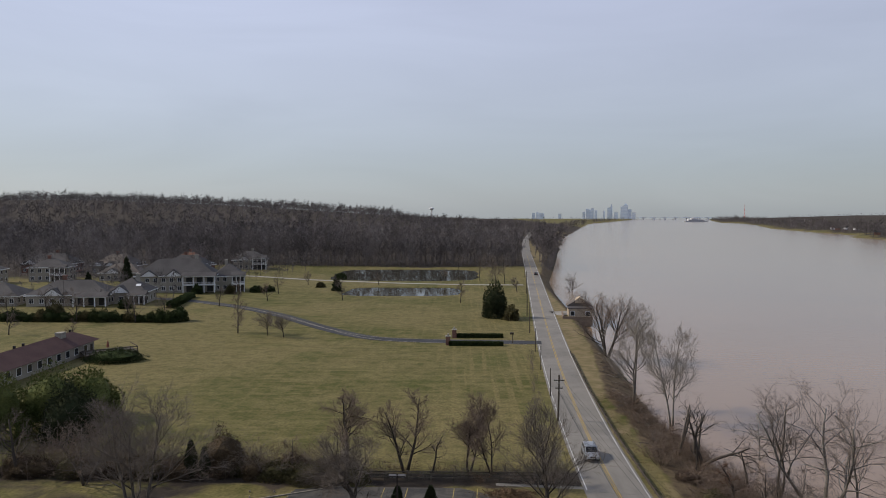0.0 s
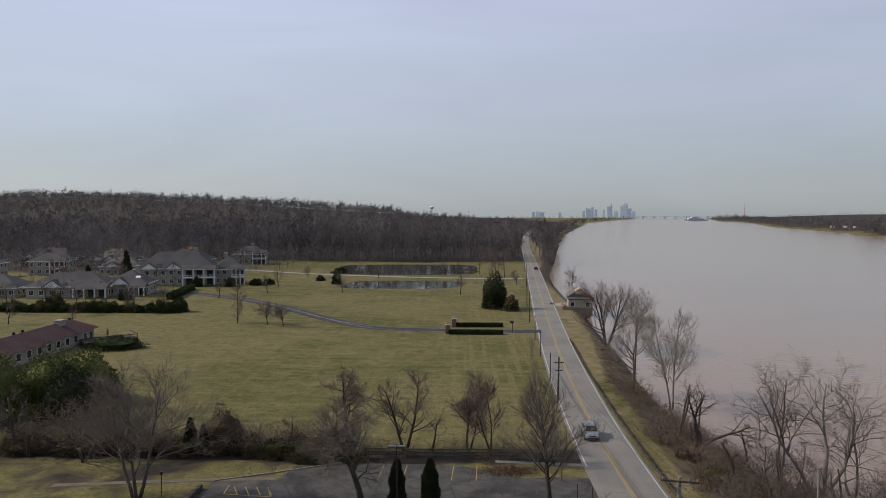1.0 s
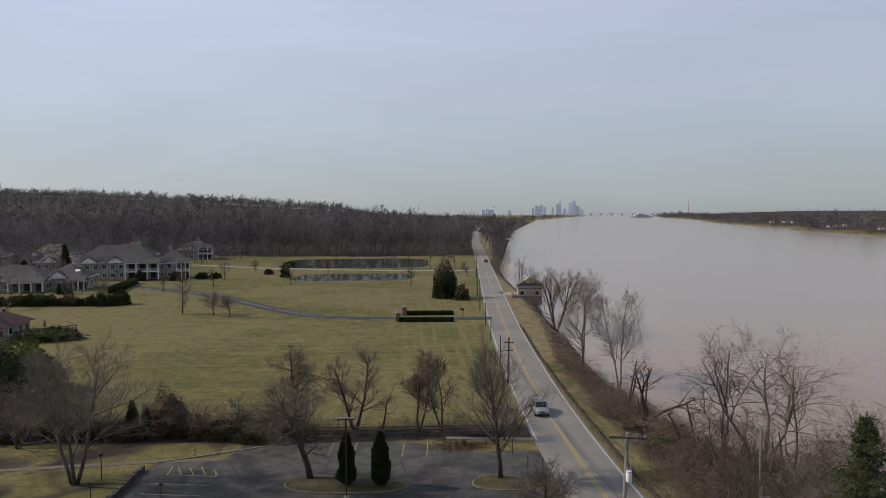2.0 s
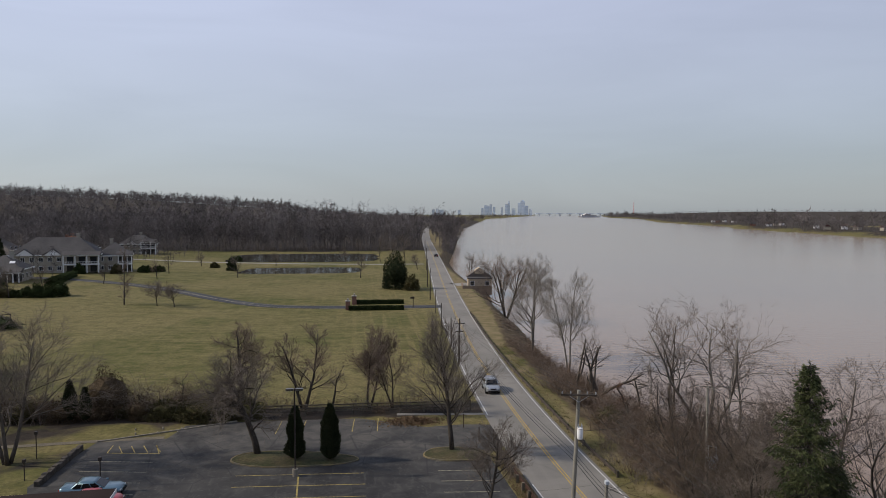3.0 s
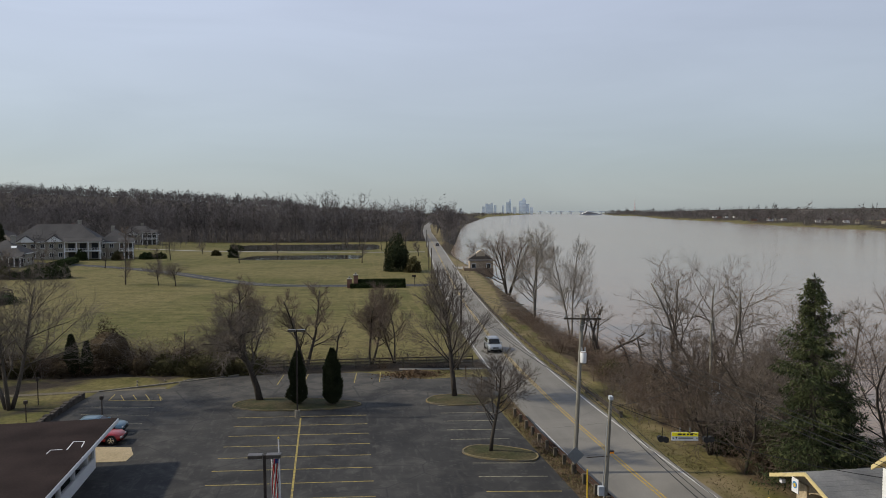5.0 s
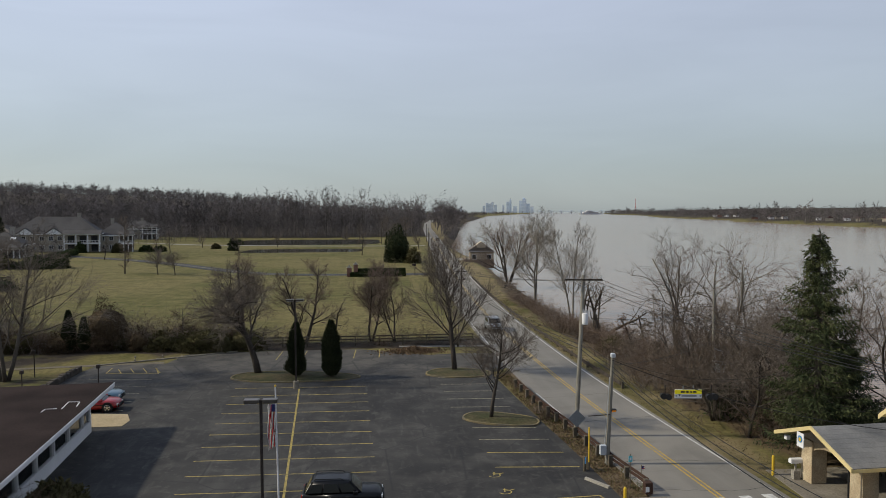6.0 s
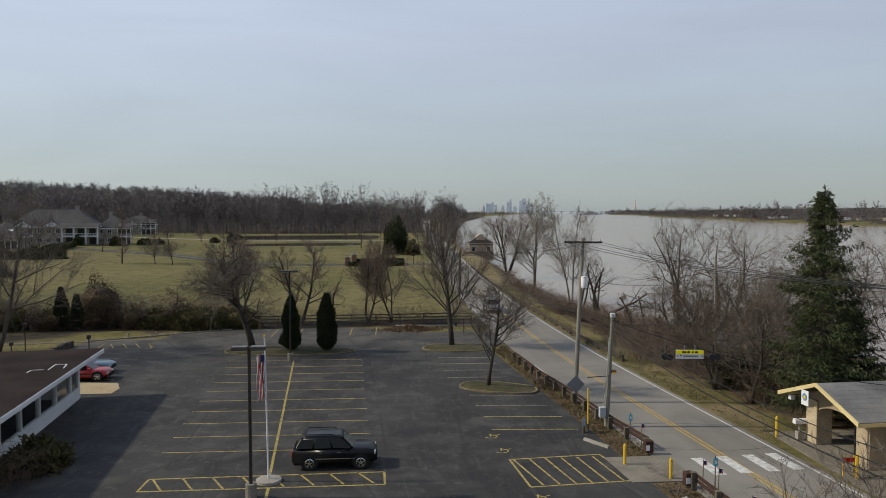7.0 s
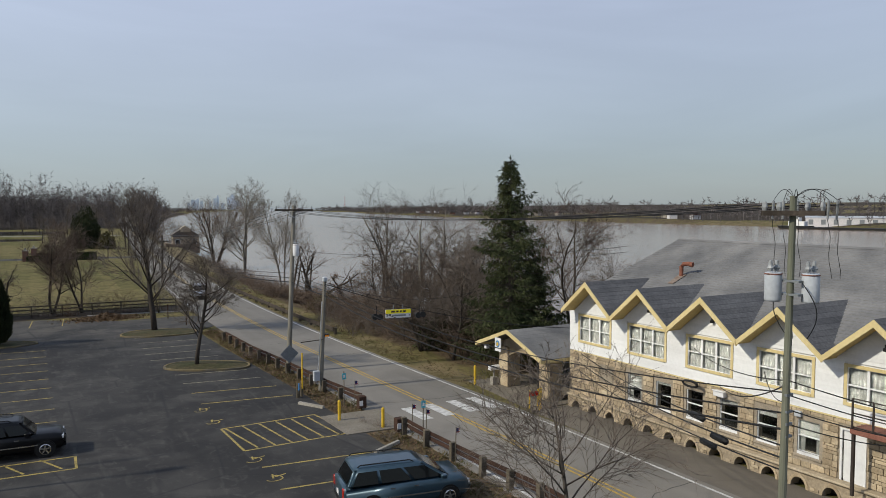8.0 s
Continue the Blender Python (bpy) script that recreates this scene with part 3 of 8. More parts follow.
TAR = mat("crack_tar", (0.045, 0.042, 0.039), (0.07, 0.066, 0.06), 1.0, 0.8, 0.0, 12)
rng = random.Random(17)
y = 12.0
while y < 190:
    x, k = road_x(y), 3.45
    bm = bmesh.new()
    prev = None
    for i in range(15):
        px, py = x - k + 2 * k * i / 14, y + rng.gauss(0, 0.07) + 0.35 * math.sin(i * 0.3 + y)
        w = rng.uniform(0.012, 0.03)
        row = [bm.verts.new((px, py - w, 0.0545)), bm.verts.new((px, py + w, 0.0545))]
        if prev:
            bm.faces.new((prev[0], row[0], row[1], prev[1]))
        prev = row
    tagged(part("road_crack", bm, TAR), "dark tar-filled crack across the road", "road crack", "road cracks", "structure")
    y += rng.uniform(4.5, 11) * (1 if y < 80 else 1.8)

# the car park
LOT_EDGE = [(-60, -20), (14.2, -20), (14.4, 28), (13.7, 45), (12.6, 62), (12.2, 70.5), (15.4, 74), (15.4, 80), (11, 80.6), (7.0, 80.0), (-0.3, 84.2), (-14.5, 84.2), (-19.3, 83.3), (-20.2, 78.8), (-27, 78.2),
            (-28.5, 66), (-26, 60), (-30, 58), (-60, 40)]
solid("parking_lot", prism(LOT_EDGE, 2, -0.1, 0.03), LOT, "dark patched asphalt car park with yellow stall lines", "car park")
solid("side_walk", prism([(13.2, 35.3), (16.4, 35.2), (16.4, 38.9), (13.0, 38.9)], 2, -0.05, 0.06), mat("dusty_concrete", (0.13, 0.115, 0.09), (0.19, 0.168, 0.135), 0.6, 0.9, 0.2, 12), "short concrete walk between the car park and the road", "pavement")
solid("gravel_path", prism([(4, 85.1), (14.2, 84.2), (14.2, 85.0), (4, 85.9)], 2, -0.05, 0.022), ROAD, "grey gravel path behind the car park", "pavement")
solid("forecourt", prism([(23.6, 34.6), (26.2, 34.9), (34, 34.9), (34, 42), (24.0, 42.2)], 2, -0.1, 0.056), mat("worn_concrete", (0.12, 0.105, 0.083), (0.2, 0.178, 0.145), 0.5, 0.92, 0.2, 9), "worn concrete forecourt below the covered entrance", "pavement")
solid("roadside_strip", prism([(23.5, 5), (26.9, 5), (26.3, 34.7), (23.55, 34.6)], 2, -0.1, 0.04), asphalt("shoulder", (0.118, 0.102, 0.082), (0.15, 0.132, 0.108), (0.075, 0.064, 0.052), 0.4, 0.1), "dusty asphalt shoulder between road and stone wall", "pavement")
solid("patio", prism([(-22, 56.1), (-17.5, 56.1), (-17.4, 57.6), (-18.1, 59.4), (-22, 60.0)], 2, -0.05, 0.05), mat("sandy_concrete", (0.28, 0.22, 0.13), (0.34, 0.27, 0.17), 0.5, 0.9, 0.1, 10), "sand-coloured concrete patch beside the flat-roofed building", "pavement")


def stripe(x0, y0, x1, y1, w, material, name="stall_line", label="faded yellow stall line on the asphalt"):
    d = Vector((x1 - x0, y1 - y0)).normalized() * (w / 2)
    pts = [(x0 - d.y, y0 + d.x), (x0 + d.y, y0 - d.x), (x1 + d.y, y1 - d.x), (x1 - d.y, y1 + d.x)]
    ob = part(name, prism(pts, 2, 0.031, 0.036), material)
    return tagged(ob, label, "road marking", "parking marks", "structure")


for i in range(10):
    y = 42.2 + 2.73 * i
    stripe(-10.35 - 0.1 * i, y + 0.1, 0.85 - 0.07 * i, y - 0.35, 0.09, YELLOW_LOT)
stripe(-4.15, 38.2, -5.65, 66.2, 0.14, YELLOW_LOT)
stripe(-4.0, 36.5, -3.6, 24.0, 0.14, YELLOW_LOT)
for a, b in (((-10.0, 36.7), (1.45, 36.4)), ((-9.9, 38.3), (1.45, 38.1)), ((-10.0, 36.7), (-9.9, 38.3)), ((1.45, 36.4), (1.45, 38.1))):
    stripe(*a, *b, 0.11, YELLOW_LOT)
for i in range(8):
    stripe(-9.7 + 1.4 * i, 38.25, -8.9 + 1.4 * i, 36.65, 0.1, YELLOW_LOT, label="yellow hatching round the flagpole")
for i in range(5):
    y = 44.4 + 2.75 * i
    stripe(8.0 - 0.07 * i, y + 0.15, 13.1 - 0.25 * i, y - 0.35, 0.1, PALE_LOT if i > 1 else YELLOW_LOT)
for i in range(5):
    y = 58.5 + 2.6 * i
    stripe(6.9, y, 11.6, y - 0.35, 0.1, PALE_LOT)
for a, b in (((8.0, 39.2), (12.9, 39.5)), ((8.25, 35.3), (13.6, 35.6)), ((8.0, 39.2), (8.25, 35.3)), ((12.9, 39.5), (13.6, 35.6))):
    stripe(*a, *b, 0.11, YELLOW_LOT, label="yellow border of the hatched access bay")
for i in range(6):
    stripe(8.2 + 0.85 * i, 39.2, 8.9 + 0.8 * i, 35.5, 0.1, YELLOW_LOT, label="yellow hatching of the access bay")
for i in range(3):
    stripe(8.4, 32.8 - 2.8 * i, 13.8, 32.4 - 2.8 * i, 0.11, YELLOW_LOT)
for x, y in ((7.85, 40.6), (7.7, 43.2), (8.3, 33.9), (8.5, 31.3)):
    bm = bmesh.new()
    for k in range(10):
        a0, a1 = math.radians(200 + 26 * k), math.radians(226 + 26 * k)
        q = [(math.cos(a) * r + x, math.sin(a) * r * 0.9 + y) for a, r in ((a0, 0.32), (a1, 0.32), (a1, 0.39), (a0, 0.39))]
        f = [bm.verts.new((*p, 0.037)) for p in q]
        bm.faces.new(f)
    for q in (((0.1, 0.1), (0.6, 0.28), (0.57, 0.35), (0.07, 0.17)), ((-0.06, 0), (0.02, 0), (0.1, 0.48), (0.02, 0.48))):
        bm.faces.new([bm.verts.new((x + p[0], y + p[1], 0.038)) for p in q])
    tagged(part("wheelchair_mark", bm, YELLOW_LOT), "faded yellow wheelchair mark on the asphalt", "road marking", "parking marks", "structure")
for i in range(5):
    stripe(-25.6, 72.3 - 2.7 * i, -19.6 + 0.2 * i, 71.4 - 2.7 * i, 0.1, PALE_LOT)
for a, b in (((-24.8, 74.6), (-19.7, 73.9)), ((-19.7, 73.9), (-20.6, 76.5)), ((-24.8, 74.6), (-25.0, 77.0))):
    stripe(*a, *b, 0.11, YELLOW_LOT)
for i in range(4):
    stripe(-24.3 + 1.2 * i, 76.6, -23.3 + 1.2 * i, 74.4, 0.1, YELLOW_LOT, label="yellow hatching in the corner of the car park")
for x in (-9, -6.3, -3.6, -0.9, 1.8):
    stripe(x, 84.0, x - 0.2, 79.2, 0.1, YELLOW_LOT)


def island(pts, label):
    """A kerbed bed of grass in the car park."""
    c = Vector((sum(p[0] for p in pts) / len(pts), sum(p[1] for p in pts) / len(pts)))
    k = 14
    rim = []
    n = len(pts)
    for i in range(n):
        p0, p1, p2, p3 = (Vector(pts[(i + j) % n]) for j in (-1, 0, 1, 2))
        for s in range(k // 2):
            u = s / (k // 2)
            q = 0.5 * (2 * p1 + (p2 - p0) * u + (2 * p0 - 5 * p1 + 4 * p2 - p3) * u * u + (3 * p1 - p0 - 3 * p2 + p3) * u ** 3)
            rim.append((q.x, q.y))
    base = thing("planting_island", (0, 0, 0), label, "island", "", "structure")
    bm = bmesh.new()
    inner = [(c.x + (x - c.x) * (1 - 0.13 / max(0.6, (Vector((x, y)) - c).length)), c.y + (y - c.y) * (1 - 0.13 / max(0.6, (Vector((x, y)) - c).length))) for x, y in rim]
    o0, o1 = [bm.verts.new((*p, 0.0)) for p in rim], [bm.verts.new((*p, 0.15)) for p in rim]
    i1, i0 = [bm.verts.new((*p, 0.15)) for p in inner], [bm.verts.new((*p, 0.05)) for p in inner]
    m = len(rim)
    for i in range(m):
        j = (i + 1) % m
        for a, b in ((o0, o1), (o1, i1), (i1, i0)):
            bm.faces.new((a[i], a[j], b[j], b[i]))
    part("kerb", bm, KERB_YELLOW, base)
    bm = bmesh.new()
    mid = bm.verts.new((c.x, c.y, 0.28))
    ring = [bm.verts.new((*p, 0.12)) for p in inner]
    for i in range(m):
        bm.faces.new((ring[i], ring[(i + 1) % m], mid))
    part("grass_bed", bm, ISLAND_GRASS, base)


KERB_YELLOW = mat("worn_yellow_kerb", (0.1, 0.09, 0.072), (0.19, 0.145, 0.066), 0.9, 0.9, 0.2, 12)
ISLAND_GRASS = mat("island_grass", (0.03, 0.034, 0.012), (0.068, 0.054, 0.027), 0.6, 0.95, 0.4, 5, grain=0.4)
island([(-12.3, 70.6), (-9, 68.8), (-3, 68.7), (-0.3, 70.0), (-2.2, 71.8), (-7, 73.2), (-11.3, 72.9)], "kerbed grass island with a bare tree and cedars")
island([(5.9, 70.2), (8, 68.7), (11.5, 68.9), (12, 71), (9.5, 72.6), (6.8, 72.3)], "kerbed grass island with a bare tree")
island([(7.4, 55.0), (9.0, 53.4), (12.2, 52.6), (12.8, 54.5), (10.2, 56.4), (8.2, 56.5)], "kerbed grass island with a small bare tree")
ribbon("lot_kerb", [(-14, 84.4), (-19.3, 83.5), (-20.3, 78.9), (-27, 78.3)], 0.16, 0.14, KERB, "low concrete kerb along the lawn", "kerb")
ribbon("kerb_path", [(-20.6, 79.2), (-27, 79.0), (-44, 76.5)], 0.9, 0.03, mat("worn_path", (0.09, 0.076, 0.055), (0.14, 0.118, 0.085), 0.7, 0.95, 0.2, 10), "narrow worn path across the grass", "pavement")

# drives across the lawn
ribbon("estate_drive", [(19.5, 182), (8, 183), (-8, 183), (-24, 186), (-40, 205), (-56, 228), (-76, 250), (-100, 264), (-125, 268)], 4.8, 0.06, DRIVE, "curved dark asphalt drive across the lawn", "drive", 4, hill_lift)
for off in (-2.6, 2.6):
    ribbon("drive_edge", [(15.6, 182 + off), (8, 183 + off), (-8, 183 + off), (-24 - 0.3 * off, 186 + 0.9 * off), (-40 - 0.55 * off, 205 + 0.6 * off), (-56 - 0.6 * off, 228 + 0.55 * off), (-76 - 0.55 * off, 250 + 0.6 * off), (-100 - 0.3 * off, 264 + 0.9 * off), (-125, 268 + off)], 0.22, 0.065, KERB, "pale concrete gutter along the drive", "kerb", 4, hill_lift)
ribbon("pond_lane", [(27, 331), (5, 331), (-30, 338), (-60, 349), (-98, 364), (-140, 372)], 4.0, 0.06, LANE, "pale lane between the two ponds", "drive", 4, hill_lift)
ribbon("cottage_drive", [(29, 236), (33, 237), (38, 238)], 9, 0.05, LANE, "pale gravel drive beside the cottage", "drive", 3, None)


# ---- trees and shrubs ----
def grow(rng, height, spread, lean=0.0, limbs=8, sub=6, twig=5, fine=3, clear=0.22, trunk_r=None, up=0.35, forks=1, wander=0.14, splay=0.22):
    """Polylines of a bare tree: (points, radii, level)."""
    out = []
    r0 = trunk_r or height * 0.017

    def arm(p, d, length, r, level, n):
        pts, rad = [p.copy()], [r]
        for i in range(n):
            w = wander if level else wander * 0.5
            d = (d + Vector((rng.gauss(0, w), rng.gauss(0, w), rng.gauss(0, w * 0.7) + (up * 0.13 if level else 0.05)))).normalized()
            p = p + d * (length / n)
            pts.append(p.copy())
            rad.append(r * (1 - 0.72 * (i + 1) / n) if level < 3 else r * (1 - (i + 1) / n))
        out.append((pts, rad, level))
        return pts, rad

    def along(pts, rad, u):
        k = u * (len(pts) - 1)
        i = min(int(k), len(pts) - 2)
        return pts[i].lerp(pts[i + 1], k - i), rad[i] + (rad[i + 1] - rad[i]) * (k - i), (pts[i + 1] - pts[i]).normalized()

    def side(d, angle):
        a = rng.uniform(0, 2 * math.pi)
        u = d.cross(Vector((0.3, 0.2, 1)) if abs(d.z) < 0.95 else Vector((1, 0.1, 0))).normalized()
        w = d.cross(u)
        return (d * math.cos(angle) + (u * math.cos(a) + w * math.sin(a)) * math.sin(angle)).normalized()

    stems = []
    for f in range(forks):
        a = 2 * math.pi * (f + rng.random() * 0.6) / forks if forks > 1 else math.pi
        tilt = lean if forks == 1 else splay * (1 + 0.9 * rng.random())
        d = Vector((math.cos(a) * tilt, math.sin(a) * tilt, 1)).normalized()
        stems.append(arm(Vector((math.cos(a), math.sin(a), 0)) * (r0 * 0.8 if forks > 1 else 0), d, height * rng.uniform(0.78, 0.92), r0 * (1 if forks == 1 else 0.75), 0, 7))
    for pts, rad in stems:
        for i in range(limbs):
            u = clear + (0.97 - clear) * (i + rng.random()) / limbs
            p, r, d = along(pts, rad, u)
            ln = spread * (1.05 - 0.62 * u) * rng.uniform(0.75, 1.2)
            lp, lr = arm(p, side(d, rng.uniform(0.6, 1.05)), ln, min(r * 0.5, r0 * 0.3), 1, 5)
            for j in range(sub):
                v = 0.2 + 0.78 * (j + rng.random()) / sub
                p2, r2, d2 = along(lp, lr, v)
                bp, br = arm(p2, side(d2, rng.uniform(0.45, 0.95)), ln * rng.uniform(0.36, 0.62) * (1.15 - 0.45 * v), max(r2 * 0.5, 0.011), 2, 3)
                for k in range(twig):
                    p3, r3, d3 = along(bp, br, 0.15 + 0.83 * (k + rng.random()) / twig)
                    tp, tr = arm(p3, side(d3, rng.uniform(0.35, 0.9)), ln * rng.uniform(0.16, 0.36), max(r3 * 0.5, 0.008), 3, 1)
                    for q in range(fine):
                        p4, r4, d4 = along(tp, tr, 0.2 + 0.7 * rng.random())
                        arm(p4, side(d4, rng.uniform(0.3, 0.8)), ln * rng.uniform(0.09, 0.2), 0.0075, 4, 1)
    return out


def tree_meshes(name, polys, bark, twig, thick=1.0):
    """The trunk and limbs, and the crown of twigs, as two meshes."""
    v0, f0, v1, f1 = [], [], [], []
    for pts, rad, level in polys:
        if level < 2:
            tube_into(v0, f0, pts, rad, 7 if level == 0 else 5)
        else:
            rr = [r * thick for r in rad]
            tube_into(v1, f1, pts, rr[:-1] + [0.0 if level > 2 else rr[-1]], 4 if level == 2 else 3, False)
    a, b = data_mesh(name + "_trunk", v0, f0, bark), data_mesh(name + "_crown", v1, f1, twig)
    a.polygons.foreach_set("use_smooth", [True] * len(a.polygons))
    return a, b


def tree(name, meshes, x, y, z, turn, scale, label, category="tree", group=""):
    t = thing(name, pose(x, y, z, 0, 0, turn) @ Matrix.Diagonal((scale, scale, scale, 1)), label, category, group)
    part("trunk", meshes[0], None, t)
    part("crown", meshes[1], None, t)
    return t


def leaf_mesh(name, centres, normals, size, material, rng, long=2.0):
    """Many small pointed leaves or sprays: each a folded blade of two triangles."""
    verts, faces = [], []
    for c, d in zip(centres, normals):
        d = d.normalized()
        u = d.cross(Vector((rng.random() - 0.5, rng.random() - 0.5, rng.random() - 0.5))).normalized()
        w = d.cross(u)
        s = size * rng.uniform(0.6, 1.4)
        b = len(verts)
        mid = c + d * s * long * 0.5
        verts += [tuple(c), tuple(mid + u * s * 0.5 + w * s * 0.2), tuple(c + d * s * long), tuple(mid - u * s * 0.5 + w * s * 0.2)]
        faces += [(b, b + 1, b + 2), (b, b + 2, b + 3)]
    return data_mesh(name, verts, faces, material)


def core_mesh(rx, ry, h, material, seed, square=False, k=0.72):
    """The dense shaded inside of a bush, uneven and closed."""
    bm = bmesh.new()
    if square:
        box(bm, -rx * 0.9, rx * 0.9, -ry * 0.8, ry * 0.8, 0, h * 0.88)
        bmesh.ops.subdivide_edges(bm, edges=bm.edges[:], cuts=4, use_grid_fill=True)
    else:
        bmesh.ops.create_icosphere(bm, subdivisions=2, radius=1.0)
        for v in bm.verts:
            v.co = Vector((v.co.x * rx * k, v.co.y * ry * k, h * 0.46 * (1 + v.co.z * 0.8)))
    for v in bm.verts:
        q = v.co
        v.co = q + Vector((noise.noise((q.x * 1.1 + seed, q.y * 1.1, q.z)), noise.noise((q.x, q.y * 1.1 + seed, q.z)), 0.6 * noise.noise((q.x, q.y, q.z + seed)))) * min(rx, ry, h) * 0.22
    return to_mesh("inner_foliage", bm, material)


def spruce(x, y, height, radius, label, seed, material=NEEDLE, dense=1.0, tiers=30, bare=0.06, leaf=0.3, long=2.4, taper=0.85, lumps=0.15):
    """A conifer: drooping boughs of uneven length round the trunk, each hung with small sprays of needles."""
    rng = random.Random(seed)
    t = thing("spruce_tree", pose(x, y, land(x, y)), label, "tree")
    part("trunk", tube("trunk", [(0, 0, 0), (0.05, 0.03, height * 0.5), (0, 0, height * 0.99)], [height * 0.017, height * 0.01, 0.02], 8, BARK_DARK), None, t)
    cs, ds, bv, bf = [], [], [], []
    for i in range(tiers * 7):
        u = bare + (0.98 - bare) * (i + rng.random()) / (tiers * 7)
        a = rng.uniform(0, 2 * math.pi)
        clump = 1 + 2.2 * lumps * noise.noise((math.cos(a) * 1.5 + seed, math.sin(a) * 1.5, u * height * 0.55))
        ln = radius * (1 - u) ** taper * rng.uniform(0.5, 1.1) * clump + 0.2
        p, out = Vector((0, 0, height * u)), Vector((math.cos(a), math.sin(a), 0))
        droop = rng.uniform(0.2, 0.55) * (1 - 0.8 * u)
        pts = [p + out * ln * q + Vector((0, 0, (-droop * q + 0.25 * q * q * q) * ln)) for q in (0, 0.35, 0.7, 1)]
        tube_into(bv, bf, pts, [0.035, 0.025, 0.015, 0.0], 3, False)
        for k in range(int(12 * dense * (0.25 + ln / radius))):
            q = 0.12 + 0.88 * rng.random() ** 0.7
            j = min(int(q * 3), 2)
            c = pts[j].lerp(pts[j + 1], min(q * 3 - j, 1))
            sway = Vector((-out.y, out.x, 0)) * rng.choice((-1, 1)) * rng.uniform(0.1, 0.9)
            cs.append(c + Vector((-out.y, out.x, 0)) * rng.gauss(0, 0.12 * ln) + Vector((0, 0, rng.uniform(-0.22, 0.05))))
            ds.append(out * rng.uniform(0.2, 0.9) + sway + Vector((0, 0, rng.uniform(-1.4, 0.3))))
    for i in range(30):
        cs.append(Vector((0, 0, height * (0.93 + 0.07 * i / 30))))
        ds.append(Vector((rng.gauss(0, 1), rng.gauss(0, 1), 1.2)))
    part("branch", data_mesh("branch", bv, bf, BARK_DARK), None, t)
    part("foliage", leaf_mesh("foliage", cs, ds, leaf, material, rng, long), None, t)
    return t


def column_cedar(x, y, height, radius, seed, label):
    rng = random.Random(seed)
    t = thing("columnar_cedar", pose(x, y, 0.1), label, "tree", "cedars")
    part("trunk", tube("trunk", [(0, 0, 0), (0, 0, height * 0.8)], [0.12, 0.03], 6, BARK_DARK), None, t)
    cs, ds = [], []
    for i in range(7500):
        u = rng.random() ** 0.9
        prof = radius * (min(1.0, u * 6 + 0.35)) * (1 - u ** 2.3) ** 0.8 * (1 + 0.1 * math.sin(9 * u + seed))
        a = rng.uniform(0, 2 * math.pi)
        r = prof * rng.uniform(0.7, 1.08) * (1 + 0.42 * noise.noise((math.cos(a) * 2.0 + seed, math.sin(a) * 1.6, u * height * 0.9)))
        cs.append(Vector((math.cos(a) * r, math.sin(a) * r, 0.15 + u * height * 0.97)))
        ds.append(Vector((math.cos(a) * 0.55, math.sin(a) * 0.55, 1 + rng.gauss(0, 0.25))))
    core = tube("inner_foliage", [(0, 0, 0.2), (0, 0, height * 0.12), (0, 0, height * 0.5), (0, 0, height * 0.8), (0, 0, height * 0.96)], [radius * 0.4, radius * 0.6, radius * 0.55, radius * 0.3, 0.0], 12, CEDAR)
    part("inner_foliage", core, None, t)
    part("foliage", leaf_mesh("foliage", cs, ds, 0.07, CEDAR, rng, 4.4), None, t)


def leafy_bush(name, x, y, rx, ry, h, seed, material, label, leaf=0.14, n=1400, square=False, z=None, category="bush", turn=0.0):
    """An evergreen shrub or clipped hedge: stems inside a hull of small leaves."""
    rng = random.Random(seed)
    t = thing(name, pose(x, y, (land(x, y) if z is None else z) - 0.02, 0, 0, turn), label, category)
    v, f = [], []
    for i in range(10):
        px, py = rng.uniform(-0.5, 0.5) * rx, rng.uniform(-0.5, 0.5) * ry
        tube_into(v, f, [Vector((px * 0.5, py * 0.5, 0)), Vector((px, py, h * 0.75))], [0.04, 0.015], 4)
    part("stem", data_mesh("stem", v, f, BARK_DARK), None, t)
    part("inner_foliage", core_mesh(rx, ry, h, material, seed, square), None, t)
    cs, ds = [], []
    for i in range(n):
        if square:
            c = Vector((rng.uniform(-1, 1) * rx, rng.uniform(-1, 1) * ry, rng.random() * h))
            k = rng.randrange(3)
            if k == 0:
                c.z = h * rng.uniform(0.9, 1.0)
            elif k == 1:
                c.y = ry * rng.choice((-1, 1)) * rng.uniform(0.85, 1)
            else:
                c.x = rx * rng.choice((-1, 1)) * rng.uniform(0.9, 1)
            d = Vector((c.x / rx, c.y / ry, c.z / h - 0.2)) + Vector((rng.gauss(0, 0.5), rng.gauss(0, 0.5), rng.gauss(0, 0.5)))
        else:
            d = Vector((rng.gauss(0, 1), rng.gauss(0, 1), abs(rng.gauss(0, 0.9)))).normalized()
            bump = 1 + 0.35 * noise.noise((d.x * 2.2 + seed, d.y * 2.2, d.z * 2.2))
            k = bump * rng.uniform(0.62, 1.0)
            c = Vector((d.x * rx * k, d.y * ry * k, max(0.05, d.z * h * k)))
            d = d + Vector((rng.gauss(0, 0.6), rng.gauss(0, 0.6), rng.gauss(0, 0.6)))
        cs.append(c)
        ds.append(d)
    part("foliage", leaf_mesh("foliage", cs, ds, leaf, material, rng, 2.2), None, t)
    return t


